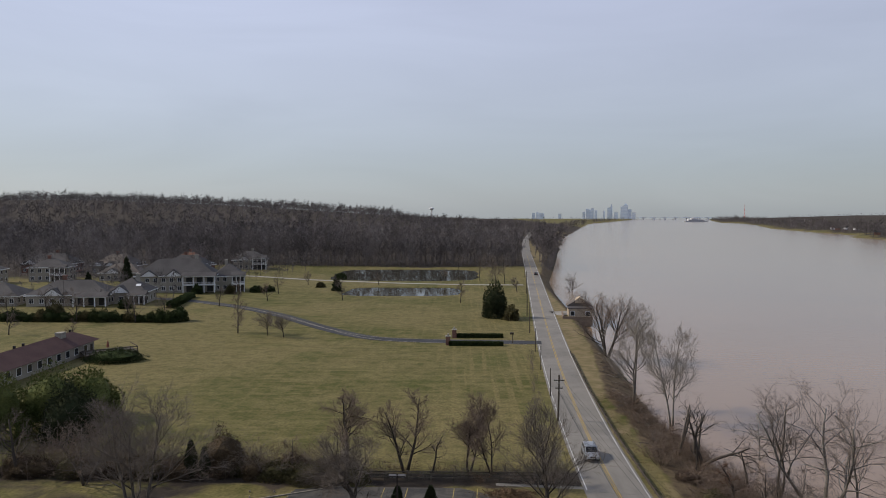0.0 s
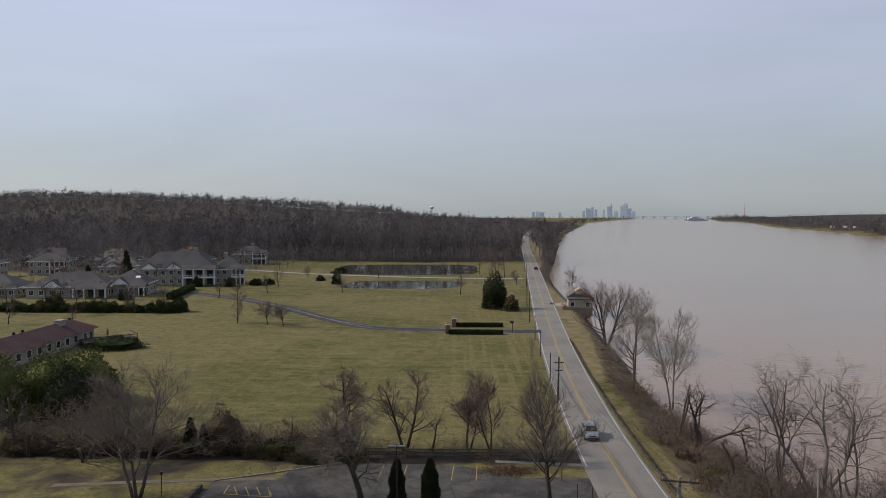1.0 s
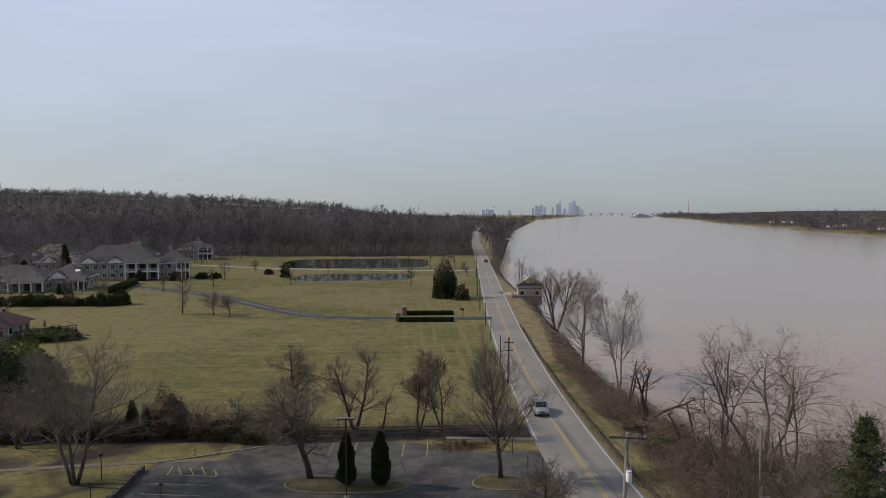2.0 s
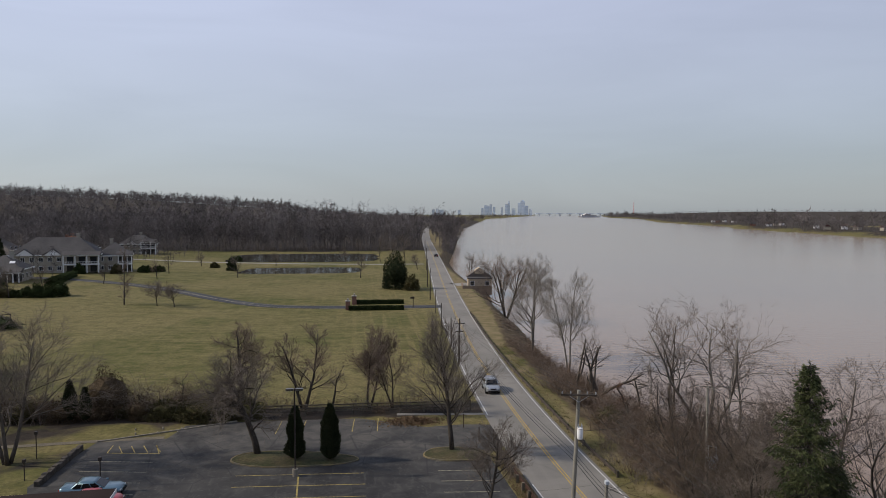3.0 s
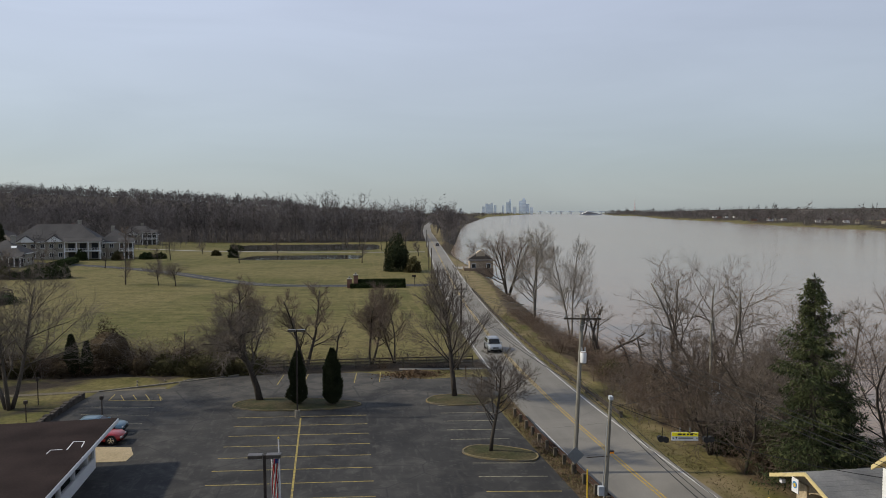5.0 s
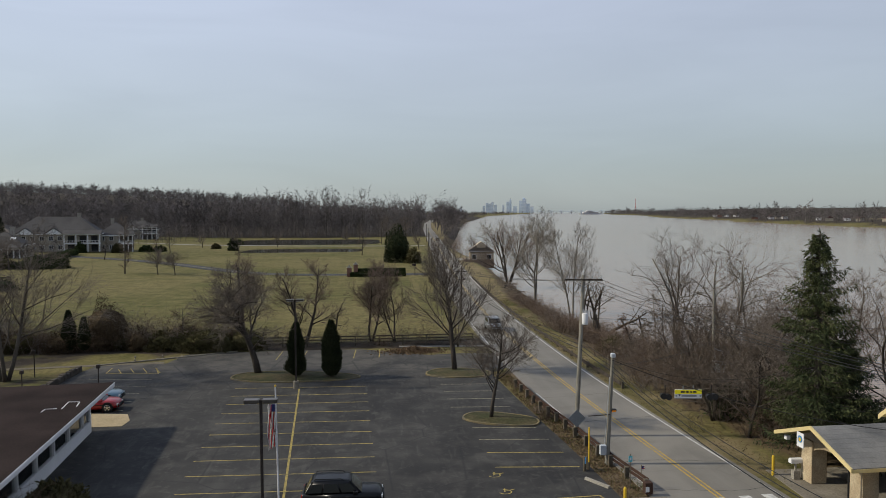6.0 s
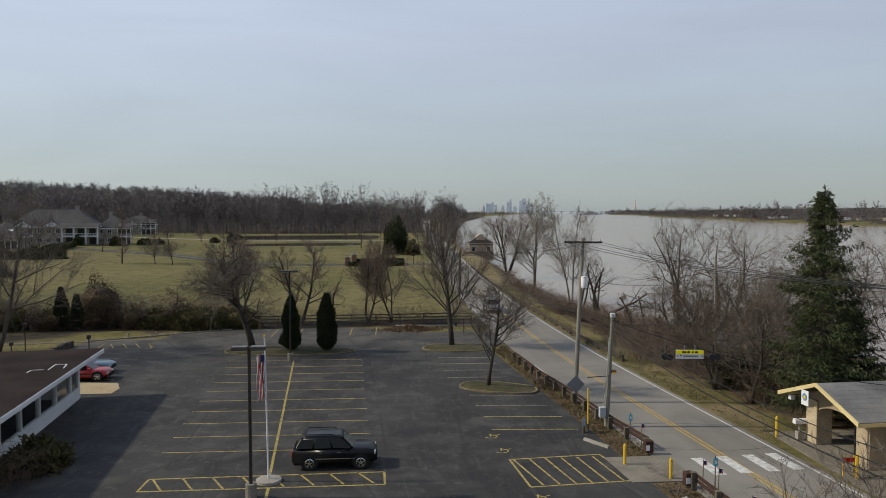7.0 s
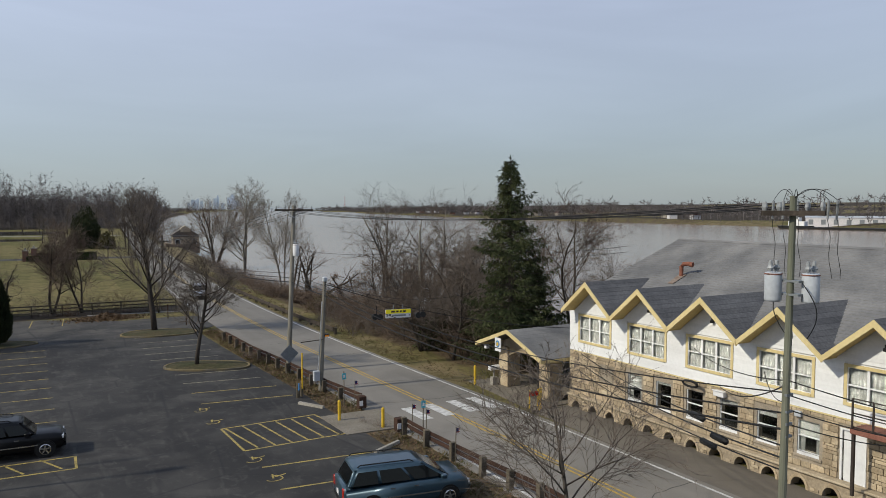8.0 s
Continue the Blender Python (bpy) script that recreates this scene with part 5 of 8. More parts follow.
        for e in range(4):
            bm.faces.new((lo[e], lo[(e + 1) % 4], hi[(e + 1) % 4], hi[e]))
        part("shingle_course", bm, SHINGLE_GREY, club)
part("ridge_cap", prism([(8.72, 9.01), (8.9, 9.11), (9.08, 9.01)], 1, SOUTH - 0.4, 0.2), SHINGLE_GREY, club)
for y0 in (-0.55, SOUTH + 0.05):
    part("end_gable", prism([(0.0, 5.4), (17.6, 5.4), (8.9, 8.88)], 1, y0, y0 + 0.33), WHITE, club)
pipe = [(4.3, -4.2, 7.1), (4.3, -4.2, 7.85), (4.35, -4.3, 7.98), (4.45, -4.55, 8.0), (4.5, -4.8, 7.96)]
part("vent_pipe", tube("vent_pipe", pipe, [0.11, 0.11, 0.12, 0.13, 0.14], 10, RUST), None, club, "rusty red hooded vent pipe")
part("vent_flashing", prism([(3.3, -4.5), (4.5, -4.42), (4.5, -3.95), (3.3, -4.15)], 2, 0, 0.012), mat("rust_stain", (0.16, 0.1, 0.07), (0.2, 0.17, 0.14), 3, 0.9, 0.1, 12), club, "rust-stained flashing below the vent pipe").matrix_basis = pose(0, 0, 5.7, 0, -20.75, 0) @ Matrix.Translation((0.27, 0, 0.02))
part("chimney", boxes((4.4, 5.2, -19.4, -18.6, 6.5, 9.0), (4.3, 5.3, -19.5, -18.5, 9.0, 9.15), bevel=0.02), CREAM, club, "cream chimney")
# side stair and canopy
for a in (0.0, -0.75, -1.5):
    part("balcony_post", boxes((-1.0, -0.95, -16.93 + a, -16.87 + a, 3.1, 4.2)), BRONZE, club)
for z in (3.15, 3.65, 4.18):
    part("balcony_rail", boxes((-0.94, -0.9, -18.5, -16.9, z - 0.02, z + 0.02)), BRONZE, club)
part("canopy", boxes((-1.05, 0.0, -18.6, -16.85, 2.92, 3.12), bevel=0.02), mat("red_brown_paint", (0.17, 0.07, 0.05), (0.22, 0.1, 0.07), 1, 0.7, 0.1), club, "red-brown canopy over the side door")
part("canopy_post", boxes((-1.0, -0.9, -17.0, -16.9, 0.66, 2.92), (-1.0, -0.9, -18.55, -18.45, 0.0, 2.92)), BRONZE, club)
# no lamp: equipment hung on the wires, built as a box on the wall
part("white_wall_box", boxes((-0.25, -0.0, -10.75, -10.2, 2.72, 2.98), (-0.3, -0.22, -10.8, -10.15, 2.95, 3.0), bevel=0.02), SIGN_WHITE, club, "white equipment box from the wires, put on the wall")
part("meter_box", boxes((-0.16, 0.0, -14.35, -14.05, 2.75, 2.98), bevel=0.02), GREY_PAINT, club, "grey meter box")
part("gutter", boxes((-0.06, 0.0, SOUTH, -0.57, 3.08, 3.14)), CREAM, club)


def stones():
    """Irregular ashlar blocks of the lower wall, laid course by course round the openings."""
    rng = random.Random(11)
    me = to_mesh("stone", boxes((-0.5, 0.5, -0.5, 0.5, -0.5, 0.5), bevel=0.06), STONE)
    spots = []
    z = 0.775
    while z < 3.02:
        h = rng.choice((0.1, 0.14, 0.18, 0.24))
        h = min(h, 3.07 - z)
        y = -0.22
        while y > SOUTH + 0.3:
            w = rng.uniform(0.16, 0.62)
            spots.append((y - w / 2, z + h / 2, w, h))
            y -= w
        z += h
    rest_v, rest_f, count = [], [], 0
    z = 0.06
    while z < 0.6:
        h = rng.choice((0.12, 0.15, 0.19))
        h = min(h, 0.65 - z)
        y = -0.45
        while y > SOUTH + 0.6:
            w = rng.uniform(0.14, 0.4)
            c = y - w / 2
            if min(abs(c - a) for a in ARCHES) > 0.44 + w / 2 or z > 0.52:
                m = Matrix.Translation((-0.3 - rng.uniform(0, 0.02), c, z + h / 2)) @ Matrix.Diagonal((0.05, w - 0.02, h - 0.018, 1))
                b = len(rest_v)
                rest_v += [tuple(m @ v.co) for v in me.vertices]
                rest_f += [tuple(b + i for i in p.vertices) for p in me.polygons]
            y -= w
        z += h
    for y, z, w, h in spots:
        if any(o[0] - 0.14 < y + w / 2 and y - w / 2 < o[1] + 0.14 and o[2] - 0.25 < z + h / 2 and z - h / 2 < o[3] + 0.14 for o in OPENINGS):
            w2 = w
            hit = [o for o in OPENINGS if o[0] - 0.14 < y + w / 2 and y - w / 2 < o[1] + 0.14 and o[2] - 0.25 < z + h / 2 and z - h / 2 < o[3] + 0.14][0]
            lo, hi = y - w / 2, y + w / 2
            if hi > hit[1] + 0.14:
                lo = hit[1] + 0.14
            elif lo < hit[0] - 0.14:
                hi = hit[0] - 0.14
            else:
                continue
            if hi - lo < 0.06:
                continue
            y, w = (lo + hi) / 2, hi - lo
        m = Matrix.Translation((0.0 - rng.uniform(0, 0.025), y, z)) @ Matrix.Diagonal((0.09, w - 0.022, h - 0.02, 1))
        if -18 < y < -6 and count < 300:
            ob = new("stone", me)
            ob.parent, ob.matrix_basis = club, m
            count += 1
        else:
            b = len(rest_v)
            rest_v += [tuple(m @ v.co) for v in me.vertices]
            rest_f += [tuple(b + i for i in p.vertices) for p in me.polygons]
    ob = new("stonework", data_mesh("stonework", rest_v, rest_f, STONE_MIX))
    ob.parent = club
    tagged(ob, kind="stuff")


STONE_MIX = mat("tan_limestone_mixed", (0.305, 0.237, 0.155), (0.39, 0.32, 0.22), 1.7, 0.9, 0.5, 14)
isl = STONE_MIX.node_tree.nodes
geo_n, mr_n = isl.new("ShaderNodeNewGeometry"), isl.new("ShaderNodeMapRange")
mr_n.inputs[3].default_value, mr_n.inputs[4].default_value = 0.72, 1.28
STONE_MIX.node_tree.links.new(geo_n.outputs["Random Per Island"], mr_n.inputs[0])
STONE_MIX.node_tree.links.new(mr_n.outputs[0], isl["Hue/Saturation/Value"].inputs["Value"])

# covered entrance beside the clubhouse
GATE = pose(24.2, 38.1, 0.05, 0, 0, 1.83)
porch = thing("covered_entrance", GATE, "stone-pillared covered entrance with a grey gabled roof", "porch")
for x, y in ((1.6, 2.0), (1.6, -2.1), (7.4, 2.0), (7.4, -2.1)):
    part("pillar", boxes((x - 0.48, x + 0.48, y - 0.48, y + 0.48, 0.0, 2.45), bevel=0.03), STONE, porch, "square pillar of tan stone")
bm = prism([(-1.62, 1.75)] + [(1.62 * -math.cos(math.pi * i / 10), 1.75 + 0.55 * math.sin(math.pi * i / 10)) for i in range(1, 10)] + [(1.62, 1.75), (1.62, 2.62), (-1.62, 2.62)], 0, 1.25, 1.95)
part("arch", bm, STONE, porch, "low stone arch between pillars")
part("gable_face", prism([(-2.9, 2.5), (2.9, 2.5), (0, 3.6)], 0, 1.2, 1.35), MORTAR, porch)
for s in (-1, 1):
    n = 9
    for r in range(n):
        bm = bmesh.new()
        t0, t1 = r / n, (r + 1) / n
        p = [(s * 3.3 * t0, 3.84 - 1.2 * t0), (s * 3.3 * t1, 3.846 - 1.2 * t1)]
        q = [(0.0, *p[0]), (9.6, *p[0]), (9.6, *p[1]), (0.0, *p[1])]
        hi, lo = [bm.verts.new(c) for c in q], [bm.verts.new((c[0], c[1], c[2] - 0.1)) for c in q]
        bm.faces.new(hi)
        bm.faces.new(lo[::-1])
        for e in range(4):
            bm.faces.new((lo[e], lo[(e + 1) % 4], hi[(e + 1) % 4], hi[e]))
        part("shingle_course", bm, SHINGLE_GREY, porch)
    part("rake_board", prism([(0, 3.86), (s * 3.32, 2.66), (s * 3.32, 2.44), (0, 3.64)], 0, -0.08, 0.0), CREAM, porch, "cream rake board")
    part("eave_board", boxes((0.0, 9.6, s * 3.3 - 0.03, s * 3.3 + 0.03, 2.42, 2.6)), CREAM, porch)
part("lantern", boxes((0.2, 0.45, 2.5, 2.75, 2.3, 2.55), bevel=0.02), SIGN_WHITE, porch)
sign = part("hanging_sign", boxes((-0.2, -0.16, 0.35, 0.95, 2.5, 3.3)), SIGN_WHITE, porch, "small hanging sign with a blue and orange disc")
bm = bmesh.new()
bmesh.ops.create_cone(bm, cap_ends=True, segments=16, radius1=0.2, radius2=0.2, depth=0.012)
bmesh.ops.transform(bm, matrix=pose(-0.212, 0.65, 2.95, 0, 90, 0), verts=bm.verts[:])
part("disc", bm, BLUE, sign)
bm = bmesh.new()
bmesh.ops.create_cone(bm, cap_ends=True, segments=12, radius1=0.11, radius2=0.11, depth=0.012)
bmesh.ops.transform(bm, matrix=pose(-0.224, 0.65, 2.93, 0, 90, 0), verts=bm.verts[:])
part("disc", bm, YELLOW, sign)
part("back_wall", boxes((9.3, 9.5, -2.9, 2.9, 0.0, 2.6)), MORTAR, porch)

# ---- the flat-roofed white building ----
hall = thing("flat_roofed_hall", pose(-19.2, 54.97, 0.03, 0, 0, 4.4), "white single-storey building with a brown flat roof and wide windows", "building")
bays = [(-1.9, -0.4)] + [(-4.85 - 2.9 * i, -2.05 - 2.9 * i) for i in range(8)]
part("front_wall", wall_with_holes(-30, 0.0, 0.0, 3.0, -0.25, 0.0, [(a, b, 0.8, 2.7) for a, b in bays]), WHITE, hall)
part("end_wall", boxes((-26, -0.25, -0.25, 0.0, 0, 3.0), (-26, -0.25, -30, -29.75, 0, 3.0), (-26, -25.7, -29.7, -0.3, 0, 3.0)), WHITE, hall)
for a, b in bays:
    w = part("window", boxes((-0.14, 0.03, a, a + 0.06, 0.8, 2.7), (-0.14, 0.03, b - 0.06, b, 0.8, 2.7), (-0.14, 0.03, a + 0.06, b - 0.06, 2.64, 2.7), (-0.14, 0.03, a + 0.06, b - 0.06, 0.8, 0.86)), WHITE, hall)
    part("pane", boxes((-0.1, -0.09, a + 0.06, b - 0.06, 0.86, 2.64)), PANE, w).visible_shadow = False
part("inner_wall", boxes((-3.6, -3.5, -29.7, -0.3, 0.02, 2.9)), INSIDE_SHADE, hall)
part("inner_floor", boxes((-3.5, -0.25, -29.7, -0.3, 0.0, 0.05)), INSIDE_SHADE, hall)
part("roof_deck", prism([(1.35, 0.9), (-27, 0.6), (-27, -31), (1.35, -31)], 2, 3.05, 3.3), ROOF_BROWN, hall, "brown flat roof with a patched surface")
part("fascia", boxes((1.35, 1.4, -31, 0.9, 3.0, 3.28)), WHITE, hall)
part("fascia", boxes((-27, 1.35, 0.9, 0.95, 3.0, 3.26)), CREAM, hall)
for run in (((-1.0, -6.8), (-1.0, -6.1), (-0.3, -6.1)), ((0.0, -6.2), (-0.1, -4.5), (0.6, -4.6), (0.75, -5.8))):
    for (x0, y0), (x1, y1) in zip(run, run[1:]):
        d = Vector((x1 - x0, y1 - y0)).normalized() * 0.03
        part("roof_mark", prism([(x0 - d.y, y0 + d.x), (x0 + d.y, y0 - d.x), (x1 + d.y, y1 - d.x), (x1 - d.y, y1 + d.x)], 2, 3.3, 3.325), CLOTH, hall, "pale strip on the roof")


# ---- houses across the lawn ----
def house(x, y, turn, w, d, eave, rise, wall, roof, label, porch_side=True, seed=0, gables=2, storeys=2, chimney=True):
    """A house with hipped roof, rows of windows, front gables, a columned porch and a chimney. Its front faces -y."""
    rng = random.Random(seed)
    h = thing("house", pose(x, y, land(x, y) - 0.1, 0, 0, turn), label, "house", "houses across the lawn")
    part("wall", boxes((-w / 2, w / 2, -d / 2, d / 2, 0, eave)), wall, h)
    bm = bmesh.new()
    o, k = 0.6, min(w, d) / 2 * 0.96
    z = eave - 0.02
    q = [bm.verts.new(p) for p in ((-w / 2 - o, -d / 2 - o, z), (w / 2 + o, -d / 2 - o, z), (w / 2 + o, d / 2 + o, z), (-w / 2 - o, d / 2 + o, z))]
    r = [bm.verts.new((-w / 2 + k, 0, eave + rise)), bm.verts.new((w / 2 - k, 0, eave + rise))]
    bm.faces.new((q[0], q[1], r[1], r[0]))
    bm.faces.new((q[1], q[2], r[1]))
    bm.faces.new((q[2], q[3], r[0], r[1]))
    bm.faces.new((q[3], q[0], r[0]))
    bm.faces.new(q[::-1])
    part("roof", bm, roof, h)
    part("fascia", boxes((-w / 2 - o, w / 2 + o, -d / 2 - o - 0.05, -d / 2 - o, eave - 0.35, eave), (w / 2 + o, w / 2 + o + 0.05, -d / 2 - o, d / 2 + o, eave - 0.35, eave)), WHITE, h)
    for g in range(gables):
        gx = -w / 2 + w * (g + 0.5) / gables * 0.62 + 0.6
        gw = 3.0
        part("gable", prism([(gx - gw, eave - 0.2), (gx + gw, eave - 0.2), (gx, eave + 2.0)], 1, -d / 2 - 0.9, -d / 2 + 3), WHITE, h, "white front gable")
        for s in (-1, 1):
            part("gable_roof", prism([(gx, eave + 2.25), (gx + s * (gw + 0.4), eave - 0.15), (gx + s * (gw + 0.4), eave - 0.3), (gx, eave + 2.05)], 1, -d / 2 - 1.15, -d / 2 + 3.4), roof, h)
    for f in range(storeys):
        z = 0.9 + f * 3.3
        n = int(w / 3.0)
        for i in range(n):
            wx = -w / 2 + w * (i + 0.5) / n
            if porch_side and wx > w * 0.12:
                continue
            win = part("window", boxes((wx - 0.75, wx + 0.75, -d / 2 - 0.06, -d / 2 + 0.02, z, z + 1.7)), WHITE, h)
            for c in (-0.34, 0.34):
                part("pane", boxes((wx + c - 0.3, wx + c + 0.3, -d / 2 - 0.08, -d / 2 - 0.065, z + 0.1, z + 1.6)), GLASS, win)
        for i in range(max(2, int(d / 3.5))):
            wy = -d / 2 + d * (i + 0.5) / max(2, int(d / 3.5))
            win = part("window", boxes((w / 2 - 0.02, w / 2 + 0.06, wy - 0.75, wy + 0.75, z, z + 1.7)), WHITE, h)
            part("pane", boxes((w / 2 + 0.065, w / 2 + 0.08, wy - 0.62, wy + 0.62, z + 0.1, z + 1.6)), GLASS, win)
    if porch_side:
        px0, px1, depth = w * 0.1, w / 2 + 0.3, 2.6
        for f in range(storeys):
            z = f * 3.3
            part("balcony", boxes((px0, px1, -d / 2 - depth, -d / 2, z + 2.95, z + 3.25)), WHITE, h, "white balcony floor")
            n = max(3, int((px1 - px0) / 3.2))
            for i in range(n + 1):
                cx = px0 + 0.2 + (px1 - px0 - 0.4) * i / n
                part("column", boxes((cx - 0.17, cx + 0.17, -d / 2 - depth, -d / 2 - depth + 0.34, z, z + 2.95)), WHITE, h)
            for i in range(n):
                cx = px0 + 0.2 + (px1 - px0 - 0.4) * (i + 0.5) / n
                part("pane", boxes((cx - 1.1, cx + 1.1, -d / 2 - 0.06, -d / 2 + 0.02, z + 0.2, z + 2.6)), GLASS, h, "dark porch window")
            if f:
                part("railing", boxes((px0, px1, -d / 2 - depth + 0.05, -d / 2 - depth + 0.12, z + 0.85, z + 0.95), *[(px0 + (px1 - px0) * i / 24 - 0.04, px0 + (px1 - px0) * i / 24 + 0.04, -d / 2 - depth + 0.05, -d / 2 - depth + 0.12, z, z + 0.85) for i in range(25)]), WHITE, h)
        part("porch_roof", prism([(-d / 2 - depth - 0.4, 3.3 * storeys + 0.05), (-d / 2 + 0.5, 3.3 * storeys + 1.4), (-d / 2 + 0.5, 3.3 * storeys - 0.05)], 0, px0 - 0.4, px1 + 0.4), roof, h)
    if chimney:
        cx = rng.uniform(-0.2, 0.25) * w
        part("chimney", boxes((cx - 0.6, cx + 0.6, 0.2, 1.4, eave, eave + rise + 1.2), (cx - 0.7, cx + 0.7, 0.1, 1.5, eave + rise + 1.2, eave + rise + 1.5)), BRICK_RED if seed % 2 else CONCRETE, h)
    if seed == 6:
        part("skylight", prism([(w * 0.2, 0), (w * 0.2 + 1.6, 0), (w * 0.2 + 1.6, 0.12), (w * 0.2, 0.12)], 1, -0.5, 0.7), SIGN_WHITE, h).matrix_basis = pose(0, -d * 0.28, eave + rise * 0.42 + 0.2, math.degrees(math.atan2(rise, d / 2)), 0, 0)
    return h


TAN_ROOF = mat("tan_shingles", (0.085, 0.074, 0.064), (0.12, 0.1, 0.085), 0.2, 0.9, 0.2, 3)
RUST_ROOF = mat("rust_shingles", (0.12, 0.055, 0.035), (0.16, 0.08, 0.05), 0.2, 0.9, 0.2, 3)
house(-115, 294, 12, 30, 16, 6.8, 6.2, SIDING_GREY, SLATE, "large beige two-storey house with white balconies and slate roof", True, 2, 2)
house(-97, 302, 16, 12, 12, 6.4, 4.8, SIDING_GREY, SLATE, "beige house wing with white columns", True, 4, 0)
house(-134, 250, 8, 26, 15, 3.8, 4.4, SIDING_GREY, SLATE, "low wide house with a slate roof and white porch", True, 1, 1, 1)
house(-117, 256, 8, 13, 13, 4.2, 4.2, SIDING_GREY, SLATE, "low house wing with a slate roof and skylight", True, 6, 1, 1)
house(-163, 248, 8, 24, 15, 3.4, 4.2, SIDING_GREY, SLATE, "low grey garage wing with a wide slate roof", False, 16, 0, 1, False)
house(-190, 335, 10, 16, 13, 6.6, 3.6, SIDING_GREY, SLATE, "two-storey house with tall white balconies", True, 3, 0)
house(-212, 318, 10, 16, 13, 6.4, 3.2, SIDING_GREY, SLATE, "pale house with white balconies", True, 8, 0)
house(-218, 385, 6, 26, 14, 5.0, 5.0, BRICK_RED, SLATE, "red brick house under a dark roof", False, 5, 2)
house(-178, 376, -8, 22, 14, 4.6, 5.4, SIDING_GREY, TAN_ROOF, "grey-brown house with steep gables", False, 7, 2)
house(-158, 338, 5, 18, 12, 4.0, 4.0, SIDING_GREY, TAN_ROOF, "house with a tan roof among trees", False, 9, 1, 1)
house(-120, 412, 10, 18, 13, 5.5, 4.5, SIDING_GREY, SLATE, "house with a white porch at the wood's edge", True, 10, 1)
house(-140, 372, 0, 22, 14, 5.0, 5.0, BRICK_RED, SLATE, "dark-roofed brick house behind the balconied one", False, 13, 1)
house(-150, 400, 0, 16, 12, 5.0, 5.0, BRICK_RED, RUST_ROOF, "house with a rust-coloured roof among trees", False, 11, 1)

# ranch house with a deck
ranch = thing("ranch_house", pose(-89, 152.8, 0, 0, 0, 90), "low white ranch house with a maroon hipped roof", "house")
part("wall", boxes((-24, 14, -3.7, 3.7, 0, 2.9)), SIDING_GREY, ranch)
bm = bmesh.new()
q = [bm.verts.new(p) for p in ((-25, -4.6, 2.85), (15.2, -4.6, 2.85), (15.2, 4.6, 2.85), (-25, 4.6, 2.85))]
r = [bm.verts.new((-21, 0, 5.2)), bm.verts.new((11.2, 0, 5.2))]
for f in ((q[0], q[1], r[1], r[0]), (q[1], q[2], r[1]), (q[2], q[3], r[0], r[1]), (q[3], q[0], r[0]), tuple(q[::-1])):
    bm.faces.new(f)
part("roof", bm, ROOF_MAROON, ranch, "maroon shingled hipped roof")
part("chimney", boxes((4.6, 6.6, -1.2, 0.2, 4.0, 5.7), (4.5, 6.7, -1.3, 0.3, 5.7, 5.9)), CONCRETE, ranch, "wide pale chimney")
for x in (-22, -18.5, -15, -11.5, -8, -4.5, -1, 2.5, 6, 10):
    w = part("window", boxes((x - 0.8, x + 0.8, -3.76, -3.68, 0.8, 2.4)), WHITE, ranch)
    part("pane", boxes((x - 0.68, x + 0.68, -3.78, -3.765, 0.9, 2.3)), GLASS, w)
part("door", boxes((12.2, 13.2, -3.76, -3.68, 0.0, 2.1)), DARK_WOOD, ranch)
for x in (-9, -6, 12):
    part("roof_vent", boxes((x - 0.2, x + 0.2, 0.6, 1.0, 4.6, 5.5)), BLACK, ranch)
deck = thing("deck", pose(-79.6, 162, 0, 0, 0, 38), "dark wooden deck with railings beside the house", "deck")
part("floor", boxes((-5.5, 5.5, -3.5, 3.5, 1.0, 1.2)), DARK_WOOD, deck)
part("skirt", boxes((-5.5, 5.5, -3.5, -3.4, 0.0, 1.0), (5.4, 5.5, -3.4, 3.5, 0.0, 1.0)), DARK_WOOD, deck)
for i in range(8):
    part("post", boxes((-5.4 + 1.54 * i - 0.08, -5.4 + 1.54 * i + 0.08, -3.5, -3.34, 1.2, 2.3)), DARK_WOOD, deck)
part("railing", boxes((-5.5, 5.5, -3.5, -3.38, 2.1, 2.25), (5.38, 5.5, -3.4, 3.5, 2.1, 2.25), (-5.5, 5.5, -3.46, -3.42, 1.6, 1.68)), DARK_WOOD, deck)
umbrella = thing("closed_umbrella", (-79.5, 161.5, 1.2), "closed tan garden umbrella on the deck", "umbrella")
part("pole", rod([(0, 0, 0), (0, 0, 1.2)], 0.04, 6, "pole", DARK_WOOD), None, umbrella)
part("canopy", tube("canopy", [(0, 0, 0.9), (0, 0, 1.6), (0, 0, 2.5)], [0.35, 0.28, 0.02], 8, RUST), None, umbrella)

# cottage on the bank
cottage = thing("bank_cottage", pose(36.7, 232, -0.4, 0, 0, -6), "small tan brick cottage with a dark roof on the river bank", "cottage")
part("wall", boxes((-3.6, 3.6, -6, 6, -1.5, 3.2)), mat("tan_brick", (0.29, 0.23, 0.165), (0.36, 0.29, 0.21), 0.6, 0.9, 0.2, 5), cottage)
part("roof", prism([(-4.1, 3.4), (4.1, 3.4), (0, 6.0)], 1, -1, 6.4), TAN_ROOF, cottage)
part("flat_roof", boxes((-3.9, 3.9, -6.2, -1, 3.2, 3.4)), SLATE, cottage)
part("dormer", prism([(-1.4, 4.4), (1.4, 4.4), (1.4, 5.4), (0, 6.3), (-1.4, 5.4)], 1, -1.4, 2.5), mat("tan_board", (0.34, 0.27, 0.19), (0.4, 0.33, 0.24), 0.6, 0.9, 0.1), cottage)
for x in (-2.4, 2.2):
    w = part("window", boxes((x - 0.7, x + 0.7, -6.06, -5.98, 1.0, 2.5)), WHITE, cottage)
